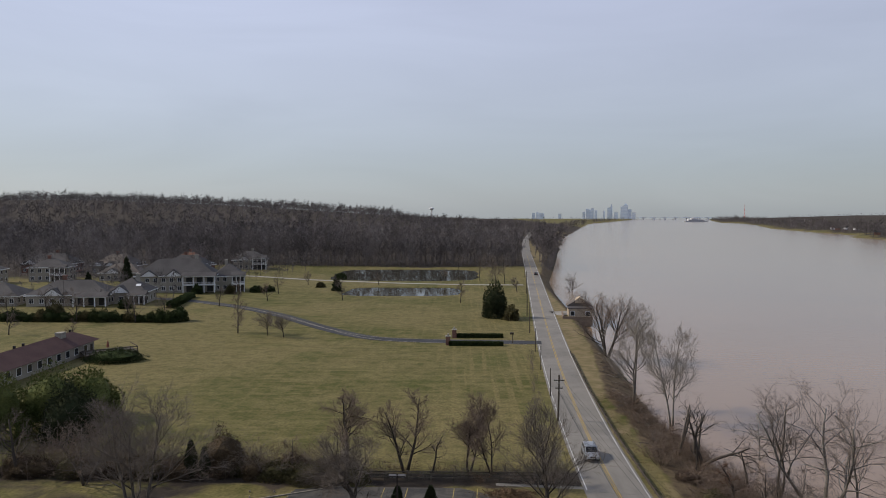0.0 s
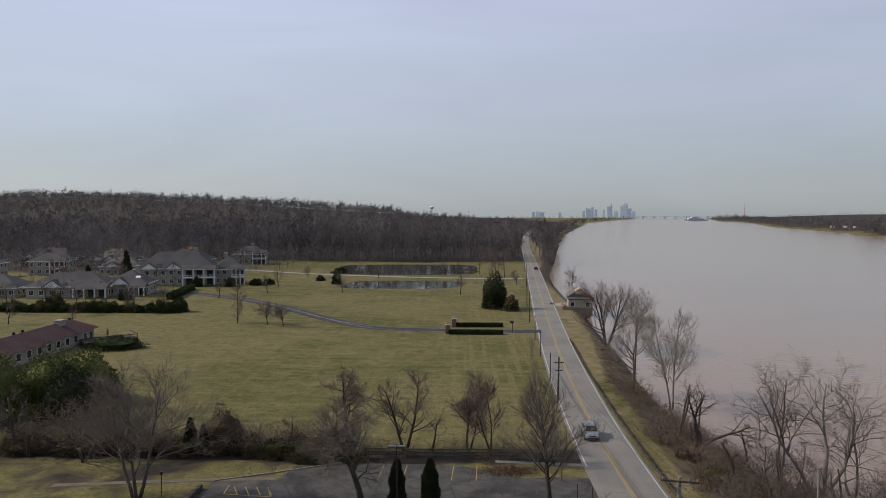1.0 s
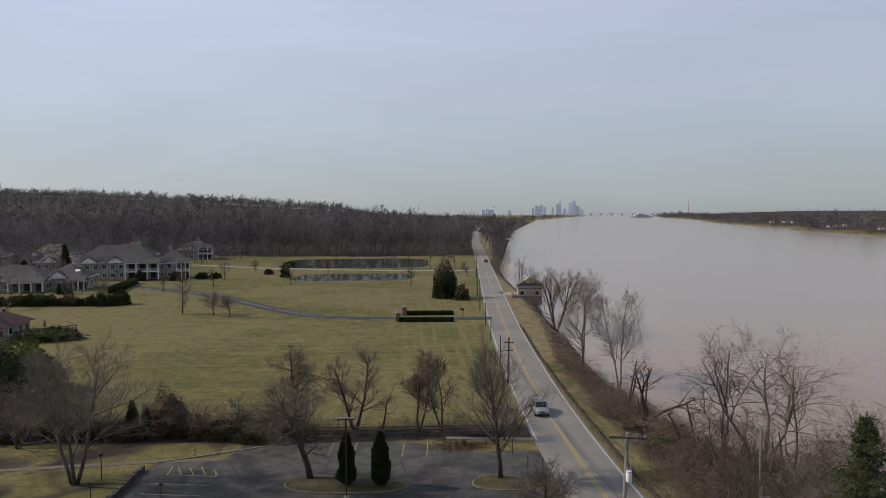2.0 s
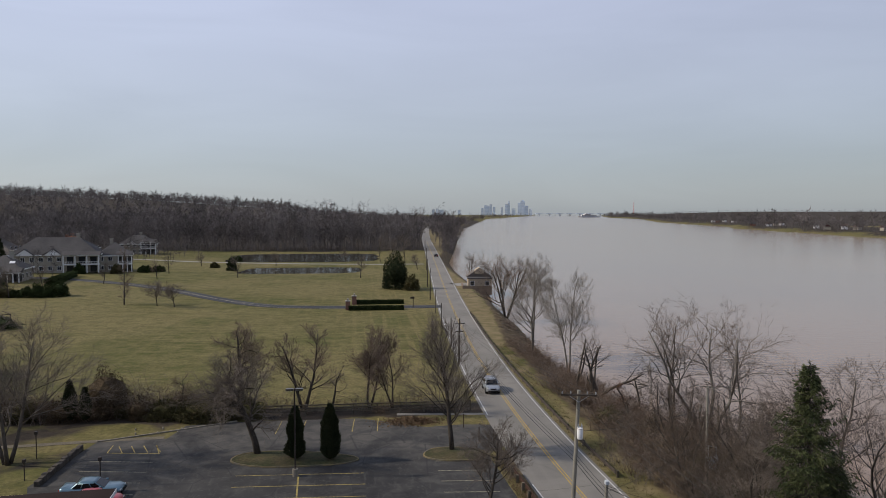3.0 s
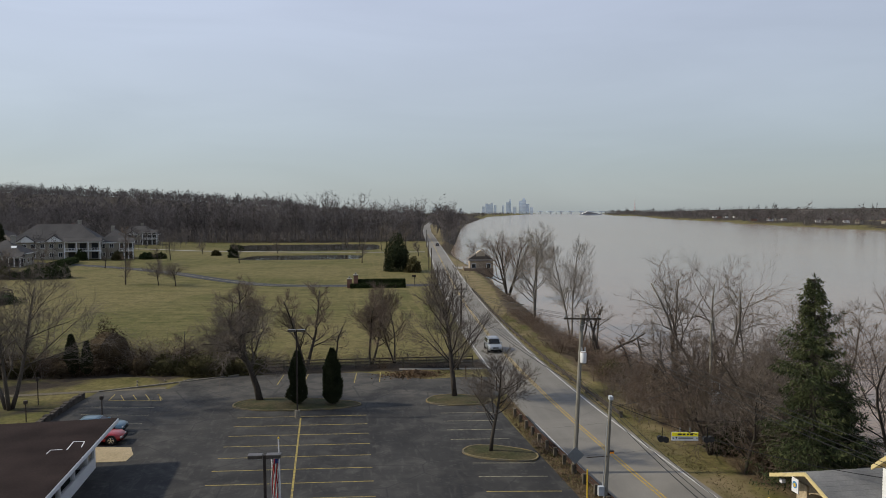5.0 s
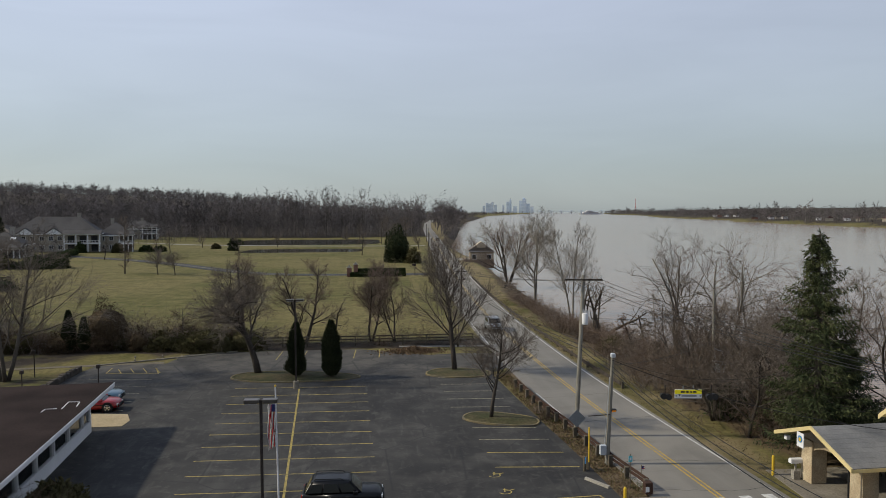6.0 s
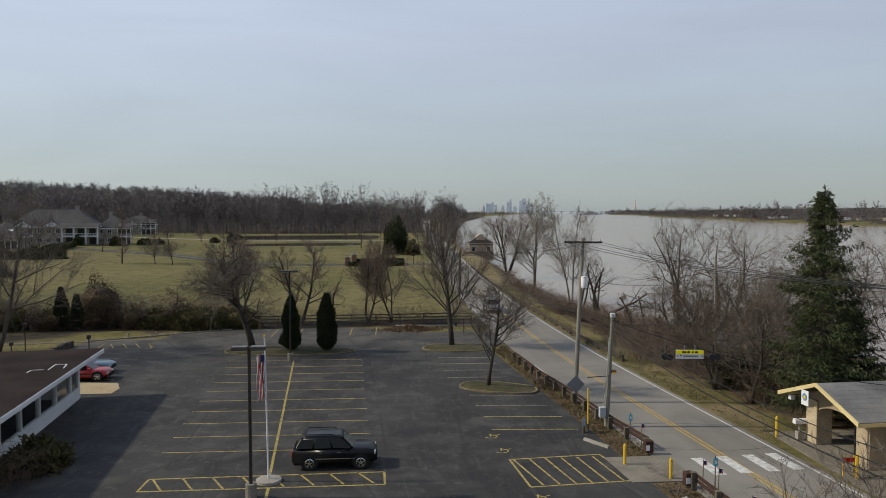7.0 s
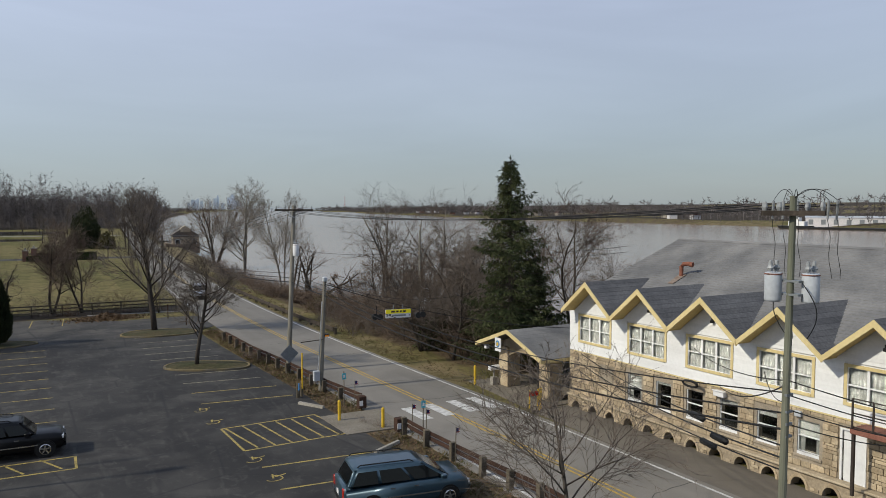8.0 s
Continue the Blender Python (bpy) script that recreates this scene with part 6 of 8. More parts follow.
    part("pane", boxes((x - 0.58, x + 0.58, -6.08, -6.065, 1.1, 2.4)), GLASS, w)
part("garden_wall", boxes((-5.5, -5.1, -9, 4, -0.5, 1.3), (-5.1, 3.5, -9, -8.7, -1.5, 1.2)), mat("garden_wall", (0.15, 0.11, 0.08), (0.2, 0.15, 0.11), 0.7, 0.9, 0.2), cottage)

# brick gate piers with lanterns
for x, y in ((-3.6, 178.2), (-2.2, 188.6)):
    pier = thing("gate_pier", (x, y, 0), "brick gate pier with a stone cap and lantern", "gate pier", "gate piers")
    part("shaft", boxes((-0.55, 0.55, -0.55, 0.55, 0, 2.1)), BRICK_RED, pier)
    part("cap", boxes((-0.66, 0.66, -0.66, 0.66, 2.1, 2.3), bevel=0.05), CONCRETE, pier)
    part("lantern", boxes((-0.2, 0.2, -0.2, 0.2, 2.3, 2.8), bevel=0.05), CONCRETE, pier)

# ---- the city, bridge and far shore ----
# distant haze is put into these light bluish base colours
TOWER_HAZE_GREY = mat("hazed_concrete", (0.66, 0.7, 0.75), (0.7, 0.74, 0.78), 0.01, 0.9, 0.0)
TOWER_HAZE_BLUE = mat("hazed_curtain_wall", (0.5, 0.57, 0.66), (0.55, 0.62, 0.7), 0.01, 0.6, 0.0)


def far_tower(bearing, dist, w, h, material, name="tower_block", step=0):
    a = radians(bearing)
    t = thing(name, pose(math.sin(a) * dist, math.cos(a) * dist, 0, 0, 0, -bearing), "distant city tower with haze painted into its colour", "tower", "city skyline")
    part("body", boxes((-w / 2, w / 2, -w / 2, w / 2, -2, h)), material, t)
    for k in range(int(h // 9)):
        part("window_band", boxes((-w * 0.42, w * 0.42, -w / 2 - 0.6, -w / 2 - 0.1, 4 + 9 * k, 7.5 + 9 * k)), TOWER_HAZE_BLUE if material is TOWER_HAZE_GREY else TOWER_HAZE_GREY, t)
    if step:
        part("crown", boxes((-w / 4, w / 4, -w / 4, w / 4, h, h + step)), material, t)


for b, w, h, m, s in ((9.2, 20, 46, TOWER_HAZE_GREY, 0), (9.45, 22, 64, TOWER_HAZE_GREY, 0), (9.65, 20, 58, TOWER_HAZE_GREY, 4), (9.85, 20, 70, TOWER_HAZE_GREY, 0), (10.1, 22, 54, TOWER_HAZE_GREY, 0), (10.7, 16, 52, TOWER_HAZE_GREY, 0), (11.05, 22, 72, TOWER_HAZE_BLUE, 0), (11.25, 16, 80, TOWER_HAZE_BLUE, 12),
                      (11.6, 30, 44, TOWER_HAZE_GREY, 0), (12.05, 26, 78, TOWER_HAZE_BLUE, 0), (12.3, 34, 88, TOWER_HAZE_BLUE, 8), (12.6, 26, 60, TOWER_HAZE_BLUE, 0), (12.9, 26, 42, TOWER_HAZE_GREY, 0), (5.4, 24, 38, TOWER_HAZE_GREY, 0), (6.0, 40, 36, TOWER_HAZE_GREY, 0), (5.7, 20, 42, TOWER_HAZE_GREY, 0), (7.4, 24, 34, TOWER_HAZE_GREY, 0)):
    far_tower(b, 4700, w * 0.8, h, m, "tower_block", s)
# the bridge takes the same haze-lightened colours
bridge = thing("river_bridge", pose(1130, 4450, 0, 0, 0, -8), "distant truss bridge over the river with haze painted into its colour", "bridge")
part("deck", boxes((-330, 420, -6, 6, 9, 10)), TOWER_HAZE_GREY, bridge)
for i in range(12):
    part("pier", boxes((-300 + 62 * i - 4, -300 + 62 * i + 4, -3, 3, -4, 9)), TOWER_HAZE_GREY, bridge)
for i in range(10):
    part("truss", prism([(-270 + 62 * i, 11), (-240 + 62 * i, 15), (-210 + 62 * i, 11)], 1, -5, 5), TOWER_HAZE_BLUE, bridge)
mast = thing("radio_mast", (1600, 4250, 0), "distant red and white lattice mast", "mast")
for i in range(9):
    part("section", rod([(0, 0, 10 * i), (0, 0, 10 * i + 10)], 3.2 - 0.3 * i, 4, "section", RED if i % 2 else CLOTH), None, mast)
terminal = thing("moored_riverboat", pose(1040, 3330, RIVER_Z, 0, 0, 10), "long white riverboat moored far up the river", "boat")
part("hull", prism([(-52, 0.0), (50, 0.0), (56, 4.5), (-55, 4.5)], 1, -9, 9), GREY_PAINT, terminal)
part("deckhouse", boxes((-40, 34, -7, 7, 4.5, 10.0), (-26, 8, -6, 6, 10.0, 14.5), (-20, -8, -4, 4, 14.5, 18.0), bevel=0.3), CLOTH, terminal)
part("window_band", boxes((-38, 32, -7.2, -7.02, 6.5, 8.2), (-24, 6, -6.2, -6.02, 11.4, 13.0)), GLASS, terminal)
tank = thing("water_tower", (-125, 2900, 0), "distant pale water tower above the trees", "water tower")
part("stem", rod([(0, 0, 0), (0, 0, 52)], 2.5, 8, "stem", CLOTH), None, tank)
part("bowl", tube("bowl", [(0, 0, 48), (0, 0, 51), (0, 0, 55), (0, 0, 58)], [4, 9, 9, 2], 12, CLOTH), None, tank)
rng = random.Random(77)
for i in range(22):
    y = rng.uniform(240, 1500)
    x = lerp(FAR_BANK, y) + rng.uniform(26, 80)
    h = thing("shore_house", pose(x, y, land(x, y), 0, 0, rng.uniform(0, 180)), "small pale house on the opposite shore", "house", "houses on the opposite shore")
    w = rng.uniform(5.5, 8.5)
    part("wall", boxes((-w / 2, w / 2, -4, 4, -1, 4)), rng.choice((SIDING_GREY, BRICK_RED, WHITE, CLOTH)), h)
    part("roof", prism([(-4.6, 3.9), (4.6, 3.9), (0, 6.6)], 0, -w / 2 - 0.5, w / 2 + 0.5), rng.choice((SLATE, ROOF_MAROON, SLATE)), h)
    part("window", boxes(*[(k - 0.5, k + 0.5, -4.06, -3.98, 1, 2.6) for k in (-2, 1.5)]), GLASS, h)
depot = thing("shore_depot", pose(503, 331, -0.5, 0, 0, -56.6), "long white depot on the opposite shore", "depot")
part("wall", boxes((-25, 25, -9, 9, -3, 5)), CLOTH, depot)
part("roof", prism([(-9.5, 4.9), (9.5, 4.9), (0, 6.2)], 0, -25.6, 25.6), GREY_PAINT, depot)
for i in range(6):
    part("bay_door", boxes((-23 + 8 * i, -20 + 8 * i, -9.1, -9.0, 0, 3.6)), SIGN_GREY, depot)
tug = thing("moored_towboat", pose(448, 330, RIVER_Z, 0, 0, 100), "white towboat moored on the far shore", "boat")
part("hull", prism([(-10, 0.0), (10, 0.0), (11.5, 2.0), (-11, 2.0)], 1, -3.2, 3.2), BLACK, tug)
part("deckhouse", boxes((-7, 4, -2.4, 2.4, 2.0, 5.0), (-3, 2.5, -2, 2, 5.0, 7.6), bevel=0.05), WHITE, tug)
part("window_band", boxes((2.4, 2.56, -1.8, 1.8, 6.0, 7.0), (-2.8, 2.3, -2.06, -1.98, 6.0, 7.0)), GLASS, tug)
barge = thing("barge", pose(452, 290, RIVER_Z, 0, 0, 96), "long dark barge on the far shore", "boat")
part("hull", prism([(-28, 0), (28, 0), (30, 1.3), (-30, 1.3)], 1, -5, 5), BLACK, barge)


# ---- vehicles ----
def wheel(parent, x, y, r, w, side):
    v, f = [], []
    tube_into(v, f, [Vector((x, y - w / 2, r)), Vector((x, y + w / 2, r))], [r, r], 20)
    tyre = part("wheel", data_mesh("wheel", v, f, BLACK), None, parent, "black tyre")
    bm = bmesh.new()
    yy = y + side * (w / 2 + 0.006)
    for k in range(5):
        a = 2 * math.pi * k / 5
        box(bm, -0.03, 0.03, -0.012, 0.012, 0.04, r * 0.62, m=Matrix.Translation((x, yy, r)) @ Matrix.Rotation(a, 4, "Y"))
    ring = [[bm.verts.new((x + q * math.cos(2 * math.pi * i / 20), yy + o, r + q * math.sin(2 * math.pi * i / 20))) for i in range(20)] for q, o in ((r * 0.66, 0.0), (r * 0.56, side * 0.012))]
    for i in range(20):
        bm.faces.new((ring[0][i], ring[0][(i + 1) % 20], ring[1][(i + 1) % 20], ring[1][i]))
    c = [bm.verts.new((x + 0.07 * math.cos(k * math.pi / 4), yy + side * 0.014, r + 0.07 * math.sin(k * math.pi / 4))) for k in range(8)]
    bm.faces.new(c)
    part("rim", bm, CHROME, tyre, "bright alloy rim")


def loft(sections):
    """Closed rings of equal length joined one to the next, capped at both ends."""
    bm = bmesh.new()
    rings = [[bm.verts.new(p) for p in s] for s in sections]
    n = len(rings[0])
    for a, b in zip(rings, rings[1:]):
        for i in range(n):
            bm.faces.new((a[i], a[(i + 1) % n], b[(i + 1) % n], b[i]))
    bm.faces.new(rings[0][::-1])
    bm.faces.new(rings[-1])
    return bm


def car(name, m, paint, label, length, width, height, belt, cabin, hood, rails=False, wheel_r=0.36, wheels=None, sedan=False):
    """cabin: x of rear glass foot, rear roof, front roof, windscreen foot. x points forward. hood: heights of nose, hood, tail."""
    c = thing(name, m, label, "car")
    L, W = length / 2, width / 2
    nose, mid, tail = hood
    prof = [(-L, tail - 0.08, 0.42, 0.86), (-L + 0.06, tail, 0.34, 0.93), (-L + 0.35, tail + 0.02, 0.27, 0.985), (cabin[0], belt, 0.25, 1.0), (0, belt, 0.25, 1.0), (cabin[3], belt - 0.02, 0.25, 1.0), (cabin[3] + (L - cabin[3]) * 0.6, mid, 0.27, 0.98), (L - 0.18, nose, 0.32, 0.9), (L, nose - 0.2, 0.42, 0.78)]
    secs = []
    for x, top, bot, k in prof:
        w = W * k
        secs.append([(x, -w * 0.9, bot), (x, -w, bot + 0.16), (x, -w, top - 0.22), (x, -w * 0.95, top - 0.06), (x, -w * 0.8, top), (x, w * 0.8, top), (x, w * 0.95, top - 0.06), (x, w, top - 0.22), (x, w, bot + 0.16), (x, w * 0.9, bot)])
    body = part("body", loft(secs), paint, c, smooth=True)
    a, b, d, e = cabin
    w0, w1, zt = W * 0.95, W * 0.82, height - 0.07
    low = [Vector(p) for p in ((a, -w0, belt - 0.05), (e, -w0, belt - 0.05), (e, w0, belt - 0.05), (a, w0, belt - 0.05))]
    top = [Vector(p) for p in ((b, -w1, zt), (d, -w1, zt), (d, w1, zt), (b, w1, zt))]
    bm = bmesh.new()
    lo, hi = [bm.verts.new(p) for p in low], [bm.verts.new(p) for p in top]
    bm.faces.new(hi)
    bm.faces.new(lo[::-1])
    for i in range(4):
        bm.faces.new((lo[i], lo[(i + 1) % 4], hi[(i + 1) % 4], hi[i]))
    bmesh.ops.bevel(bm, geom=bm.edges[4:], offset=0.09, segments=3, affect="EDGES")
    part("cabin", bm, paint, c, smooth=True)

    def pane(k, u0, u1, v0, v1, name, tail_u=0.0):
        """A dark pane on side k of the cabin, between those shares of its length and height."""
        p, q, r, t = low[k], low[(k + 1) % 4], top[(k + 1) % 4], top[k]
        nrm = (q - p).cross(t - p).normalized()
        spot = [(p.lerp(q, u)).lerp(t.lerp(r, u), v) for u, v in ((u0, v0), (u1, v0), (u1 - tail_u, v1), (u0 + tail_u, v1))]
        bm = bmesh.new()
        o, n = [bm.verts.new(w + nrm * 0.012) for w in spot], [bm.verts.new(w - nrm * 0.03) for w in spot]
        bm.faces.new(o)
        for i in range(4):
            bm.faces.new((o[i], n[i], n[(i + 1) % 4], o[(i + 1) % 4]))
        part(name, bm, CAR_GLASS, c, "dark tinted glass")

    for k in (0, 2):
        for u0, u1 in ((0.05, 0.3), (0.335, 0.63), (0.665, 0.95)):
            pane(k, *((u0, u1) if k == 0 else (1 - u1, 1 - u0)), 0.14, 0.86, "side_window")
    pane(1, 0.07, 0.93, 0.06, 0.9, "windscreen")
    pane(3, 0.1, 0.9, 0.2, 0.86, "rear_window")
    part("roof", loft([[(x, -w1 * k - 0.02, zt - 0.05), (x, -w1 * k * 0.9, zt + z * 0.8), (x, -w1 * k * 0.5, zt + z), (x, w1 * k * 0.5, zt + z), (x, w1 * k * 0.9, zt + z * 0.8), (x, w1 * k + 0.02, zt - 0.05)] for x, k, z in ((b - 0.04, 0.9, 0.0), (b + 0.25, 0.97, 0.05), ((b + d) / 2, 0.98, 0.07), (d - 0.2, 0.97, 0.045), (d + 0.03, 0.9, 0.0))]), paint, c, smooth=True)
    for s in (-1, 1):
        part("tail_lamp", boxes((-L - 0.01, -L + 0.12, s * W * 0.78 - 0.09, s * W * 0.78 + 0.09, tail - 0.42, tail - 0.06), bevel=0.02), LAMP_RED, c)
        part("headlamp", boxes((L - 0.2, L - 0.06, s * W * 0.66 - 0.17, s * W * 0.66 + 0.17, nose - 0.24, nose - 0.08), bevel=0.02), LAMP_WHITE, c)
        part("mirror", boxes((e - 0.45, e - 0.22, s * (W + 0.1) - 0.09, s * (W + 0.1) + 0.09, belt - 0.02, belt + 0.14), bevel=0.03), paint, c)
        part("side_trim", boxes((-L * 0.55, L * 0.5, s * (W + 0.004) - 0.008, s * (W + 0.004) + 0.008, 0.55, 0.6)), CHROME if rails else BLACK, c)
        for k in (0.0, 0.9):
            part("door_handle", boxes((-0.75 + k, -0.58 + k, s * (W + 0.012) - 0.012, s * (W + 0.012) + 0.012, belt - 0.2, belt - 0.16)), CHROME, c)
        if rails:
            part("roof_rail", tube("roof_rail", [(b + 0.1, s * w1 * 0.86, zt + 0.06), (b + 0.2, s * w1 * 0.86, zt + 0.13), (d - 0.5, s * w1 * 0.86, zt + 0.13), (d - 0.35, s * w1 * 0.86, zt + 0.05)], 0.022, 6, BLACK if rails == "black" else CHROME), None, c)
    part("bumper", boxes((L - 0.12, L + 0.02, -W * 0.72, W * 0.72, 0.34, 0.52), bevel=0.03), BLACK, c)
    part("bumper", boxes((-L - 0.02, -L + 0.12, -W * 0.75, W * 0.75, 0.38, 0.56), bevel=0.03), BLACK, c)
    part("grille", boxes((L - 0.06, L + 0.005, -W * 0.4, W * 0.4, nose - 0.3, nose - 0.14)), BLACK, c)
    part("number_plate", boxes((-L - 0.03, -L - 0.015, -0.16, 0.16, 0.62, 0.78)), SIGN_WHITE, c, "plain pale plate")
    x0, x1 = wheels or (-length * 0.29, length * 0.31)
    for x in (x0, x1):
        for s in (-1, 1):
            v, f = [], []
            tube_into(v, f, [Vector((x, s * (W - 0.28), wheel_r)), Vector((x, s * (W + 0.004), wheel_r))], [wheel_r * 1.18] * 2, 20)
            part("wheel_arch", data_mesh("wheel_arch", v, f, BLACK), None, c)
            wheel(c, x, s * (W - 0.08), wheel_r, 0.22, s)
    return c


CAR_GLASS = mat("car_glass", (0.007, 0.008, 0.009), (0.005, 0.006, 0.007), 0.8, 0.06, 0.0, spec=0.3)
SUV_CABIN = (-2.02, -1.6, 0.4, 1.0)
car("black_suv", pose(-1.0, 39.5, 0.04, 0, 0, -1.5), car_paint("black_paint", (0.006, 0.006, 0.007), 0.0, 0.0, 0.2), "black sport utility car with roof rails parked across a stall", 4.25, 1.78, 1.68, 1.06, SUV_CABIN, (0.96, 1.02, 1.04), "black")
car("silver_suv", pose(16.8, 95.5, 0.06, 0, 0, -91), car_paint("silver_paint", (0.3, 0.315, 0.33), 0.5, 0.2), "silver sport utility car on the road", 4.7, 1.85, 1.7, 1.05, (-2.15, -1.6, 0.5, 1.2), (0.92, 1.0, 1.04), "black")
car("dark_car", pose(road_x(385) + 1.7, 385, 0.06, 0, 0, 86), car_paint("dark_paint", (0.02, 0.02, 0.022), 0.1), "small dark car far along the road", 4.5, 1.8, 1.5, 0.98, (-2.0, -1.3, 0.5, 1.2), (0.85, 0.95, 1.0))
car("blue_minivan", pose(12.15, 26.75, 0.04, 0, 0, -8), car_paint("blue_paint", (0.035, 0.068, 0.095), 0.4, 0.3), "blue minivan with black roof rails parked by the guard rail", 4.9, 1.94, 1.72, 1.08, (-2.36, -2.0, 0.55, 1.6), (0.9, 1.04, 1.1), "black", 0.35)
car("red_car", pose(-21.2, 60.9, 0.04, 0, 0, 2), car_paint("red_paint", (0.3, 0.012, 0.015), 0.1), "small red car parked beside the white building", 4.3, 1.72, 1.4, 0.9, (-1.7, -1.0, 0.35, 1.1), (0.72, 0.84, 0.95))
car("blue_sedan", pose(-22.2, 63.5, 0.04, 0, 0, 2), car_paint("teal_paint", (0.1, 0.17, 0.21), 0.5), "pale blue saloon car parked beside the red one", 4.9, 1.85, 1.42, 0.93, (-1.6, -1.0, 0.35, 1.15), (0.78, 0.88, 0.95))


# ---- poles and wires ----
def utility_pole(x, y, height, r, lean, label, arms=(), material=POLE_WOOD, name="utility_pole"):
    """lean: how far the top stands off the foot. arms: (height, half length, turn) of cross-arms with insulators."""
    p = thing(name, (x, y, land(x, y) - 0.05), label, "utility pole")
    top = Vector((lean[0], lean[1], height))
    part("pole", tube("pole", [(0, 0, 0), tuple(top * 0.5), tuple(top)], [r, r * 0.87, r * 0.72], 12, material), None, p)
    for z, half, turn in arms:
        c = top * (z / height)
        m = pose(c.x, c.y, z, 0, 0, turn)
        bm = bmesh.new()
        box(bm, -half, half, -r - 0.1, -r + 0.02, -0.06, 0.06, m=m)
        arm = part("cross_arm", bm, DARK_WOOD, p, "dark wooden cross-arm")
        for k in (-0.92, -0.45, 0.45, 0.92):
            q = m @ Vector((half * k, -r - 0.04, 0.06))
            part("insulator", tube("insulator", [tuple(q), tuple(q + Vector((0, 0, 0.08))), tuple(q + Vector((0, 0, 0.2)))], [0.025, 0.05, 0.03], 8, PORCELAIN), None, arm)
        for s in (-1, 1) if r > 0.13 else ():
            q0, q1 = m @ Vector((half * 0.55 * s, -r - 0.04, -0.05)), m @ Vector((0, -r, -0.5))
            part("brace", rod([tuple(q0), tuple(q1)], 0.018, 5, "brace", STEEL), None, arm)
    return p


def can(parent, x, y, z, h, r, material=GREY_PAINT, label="grey transformer can"):
    t = part("transformer", tube("transformer", [(x, y, z), (x, y, z + 0.05), (x, y, z + h - 0.04), (x, y, z + h)], [r * 0.93, r, r, r * 0.9], 16, material), None, parent, label, True)
    part("lid", tube("lid", [(x, y, z + h), (x, y, z + h + 0.035)], [r * 1.02, r * 0.9], 16, material), None, t)
    part("lid_rim", tube("lid_rim", [(x, y, z + h - 0.012), (x, y, z + h + 0.012)], [r * 1.03, r * 1.03], 16, RUST), None, t, "rusty lid rim")
    for dx in (-0.11, 0.11):
        part("bushing", tube("bushing", [(x + dx, y, z + h + 0.06), (x + dx, y, z + h + 0.14), (x + dx, y, z + h + 0.2), (x + dx, y, z + h + 0.32)], [0.045, 0.08, 0.05, 0.035], 8, PORCELAIN), None, t)
    return t


PA, PB, PC, PD = (14.8, 112.7), (14.6, 50.0), (14.9, 44.3), (15.85, 13.46)
pole_b = utility_pole(*PB, 11.25, 0.17, (0.5, 0.0), "tall grey wooden utility pole with cross-arm and transformer", [(10.95, 1.25, -12)])
can(pole_b, 0.5, -0.34, 7.9, 0.75, 0.21, SIGN_WHITE, "white transformer can")
diamond = part("warning_sign", prism([(0, 0.78), (0.62, 1.4), (0, 2.02), (-0.62, 1.4)], 1, -0.27, -0.25), SIGN_GREY, pole_b, "back of a diamond-shaped road sign")
pole_c = utility_pole(*PC, 6.7, 0.14, (0.32, 0.0), "short grey wooden pole with a small amber lamp", [])
part("conduit", tube("conduit", [(-0.2, -0.05, 0.9), (-0.05, -0.12, 3.0), (0.1, -0.12, 5.5)], 0.035, 6, STEEL), None, pole_c)
part("meter_box", boxes((-0.5, -0.12, -0.3, -0.05, 0.75, 1.35), bevel=0.02), GREY_PAINT, pole_c, "grey meter box")
part("lamp_arm", tube("lamp_arm", [(-1.2, -0.02, 3.12), (0.15, -0.1, 3.2)], 0.03, 6, BRONZE), None, pole_c)
lamp = part("lamp_head", boxes((0.22, 0.55, -0.15, 0.12, 3.38, 3.52), bevel=0.03), BRONZE, pole_c)
part("lens", boxes((0.26, 0.5, -0.17, -0.15, 3.36, 3.46)), AMBER, lamp, "amber lens")
part("pole_cap", boxes((0.2, 0.46, -0.14, 0.14, 6.68, 6.95), bevel=0.04), GREY_PAINT, pole_c)
pole_d = utility_pole(*PD, 11.35, 0.105, (0.35, 0.1), "mossy wooden utility pole with two transformers and many insulators", [(10.95, 0.68, -58), (10.95, 0.68, -44)], POLE_GREEN)
can(pole_d, 0.12, 0.42, 8.84, 0.66, 0.2)
can(pole_d, 0.56, -0.26, 8.84, 0.66, 0.2)
for z in (9.0, 9.32):
    part("transformer_bracket", boxes((0.2, 0.46, -0.2, 0.32, z, z + 0.05)), SIGN_GREY, pole_d)
for k, (dx, dy) in enumerate(((0.25, 0.55), (0.1, 0.75), (0.7, -0.45), (0.85, -0.6), (0.5, 0.3))):
    q = Vector((0.3 + dx * 0.9, dy * 0.9, 11.0))
    part("cutout", tube("cutout", [tuple(q + Vector((0, 0, 0.25))), tuple(q + Vector((0.04, 0.05, -0.2)))], [0.035, 0.025], 7, PORCELAIN), None, pole_d, "pale fuse cutout")
    pts = [q + Vector((0.02 * i, 0.03 * math.sin(i * 1.3 + k), -0.2 - 0.2 * i)) for i in range(8)]
    part("drop_lead", tube("drop_lead", [tuple(p) for p in pts], 0.008, 4, BLACK), None, pole_d)
    arc = [Vector((0.3, 0.05, 11.3)).lerp(q + Vector((0, 0, 0.25)), i / 8) + Vector((0, 0, 0.24 * math.sin(math.pi * i / 8))) for i in range(9)]
    part("jumper", tube("jumper", [tuple(p) for p in arc], 0.008, 4, BLACK), None, pole_d)
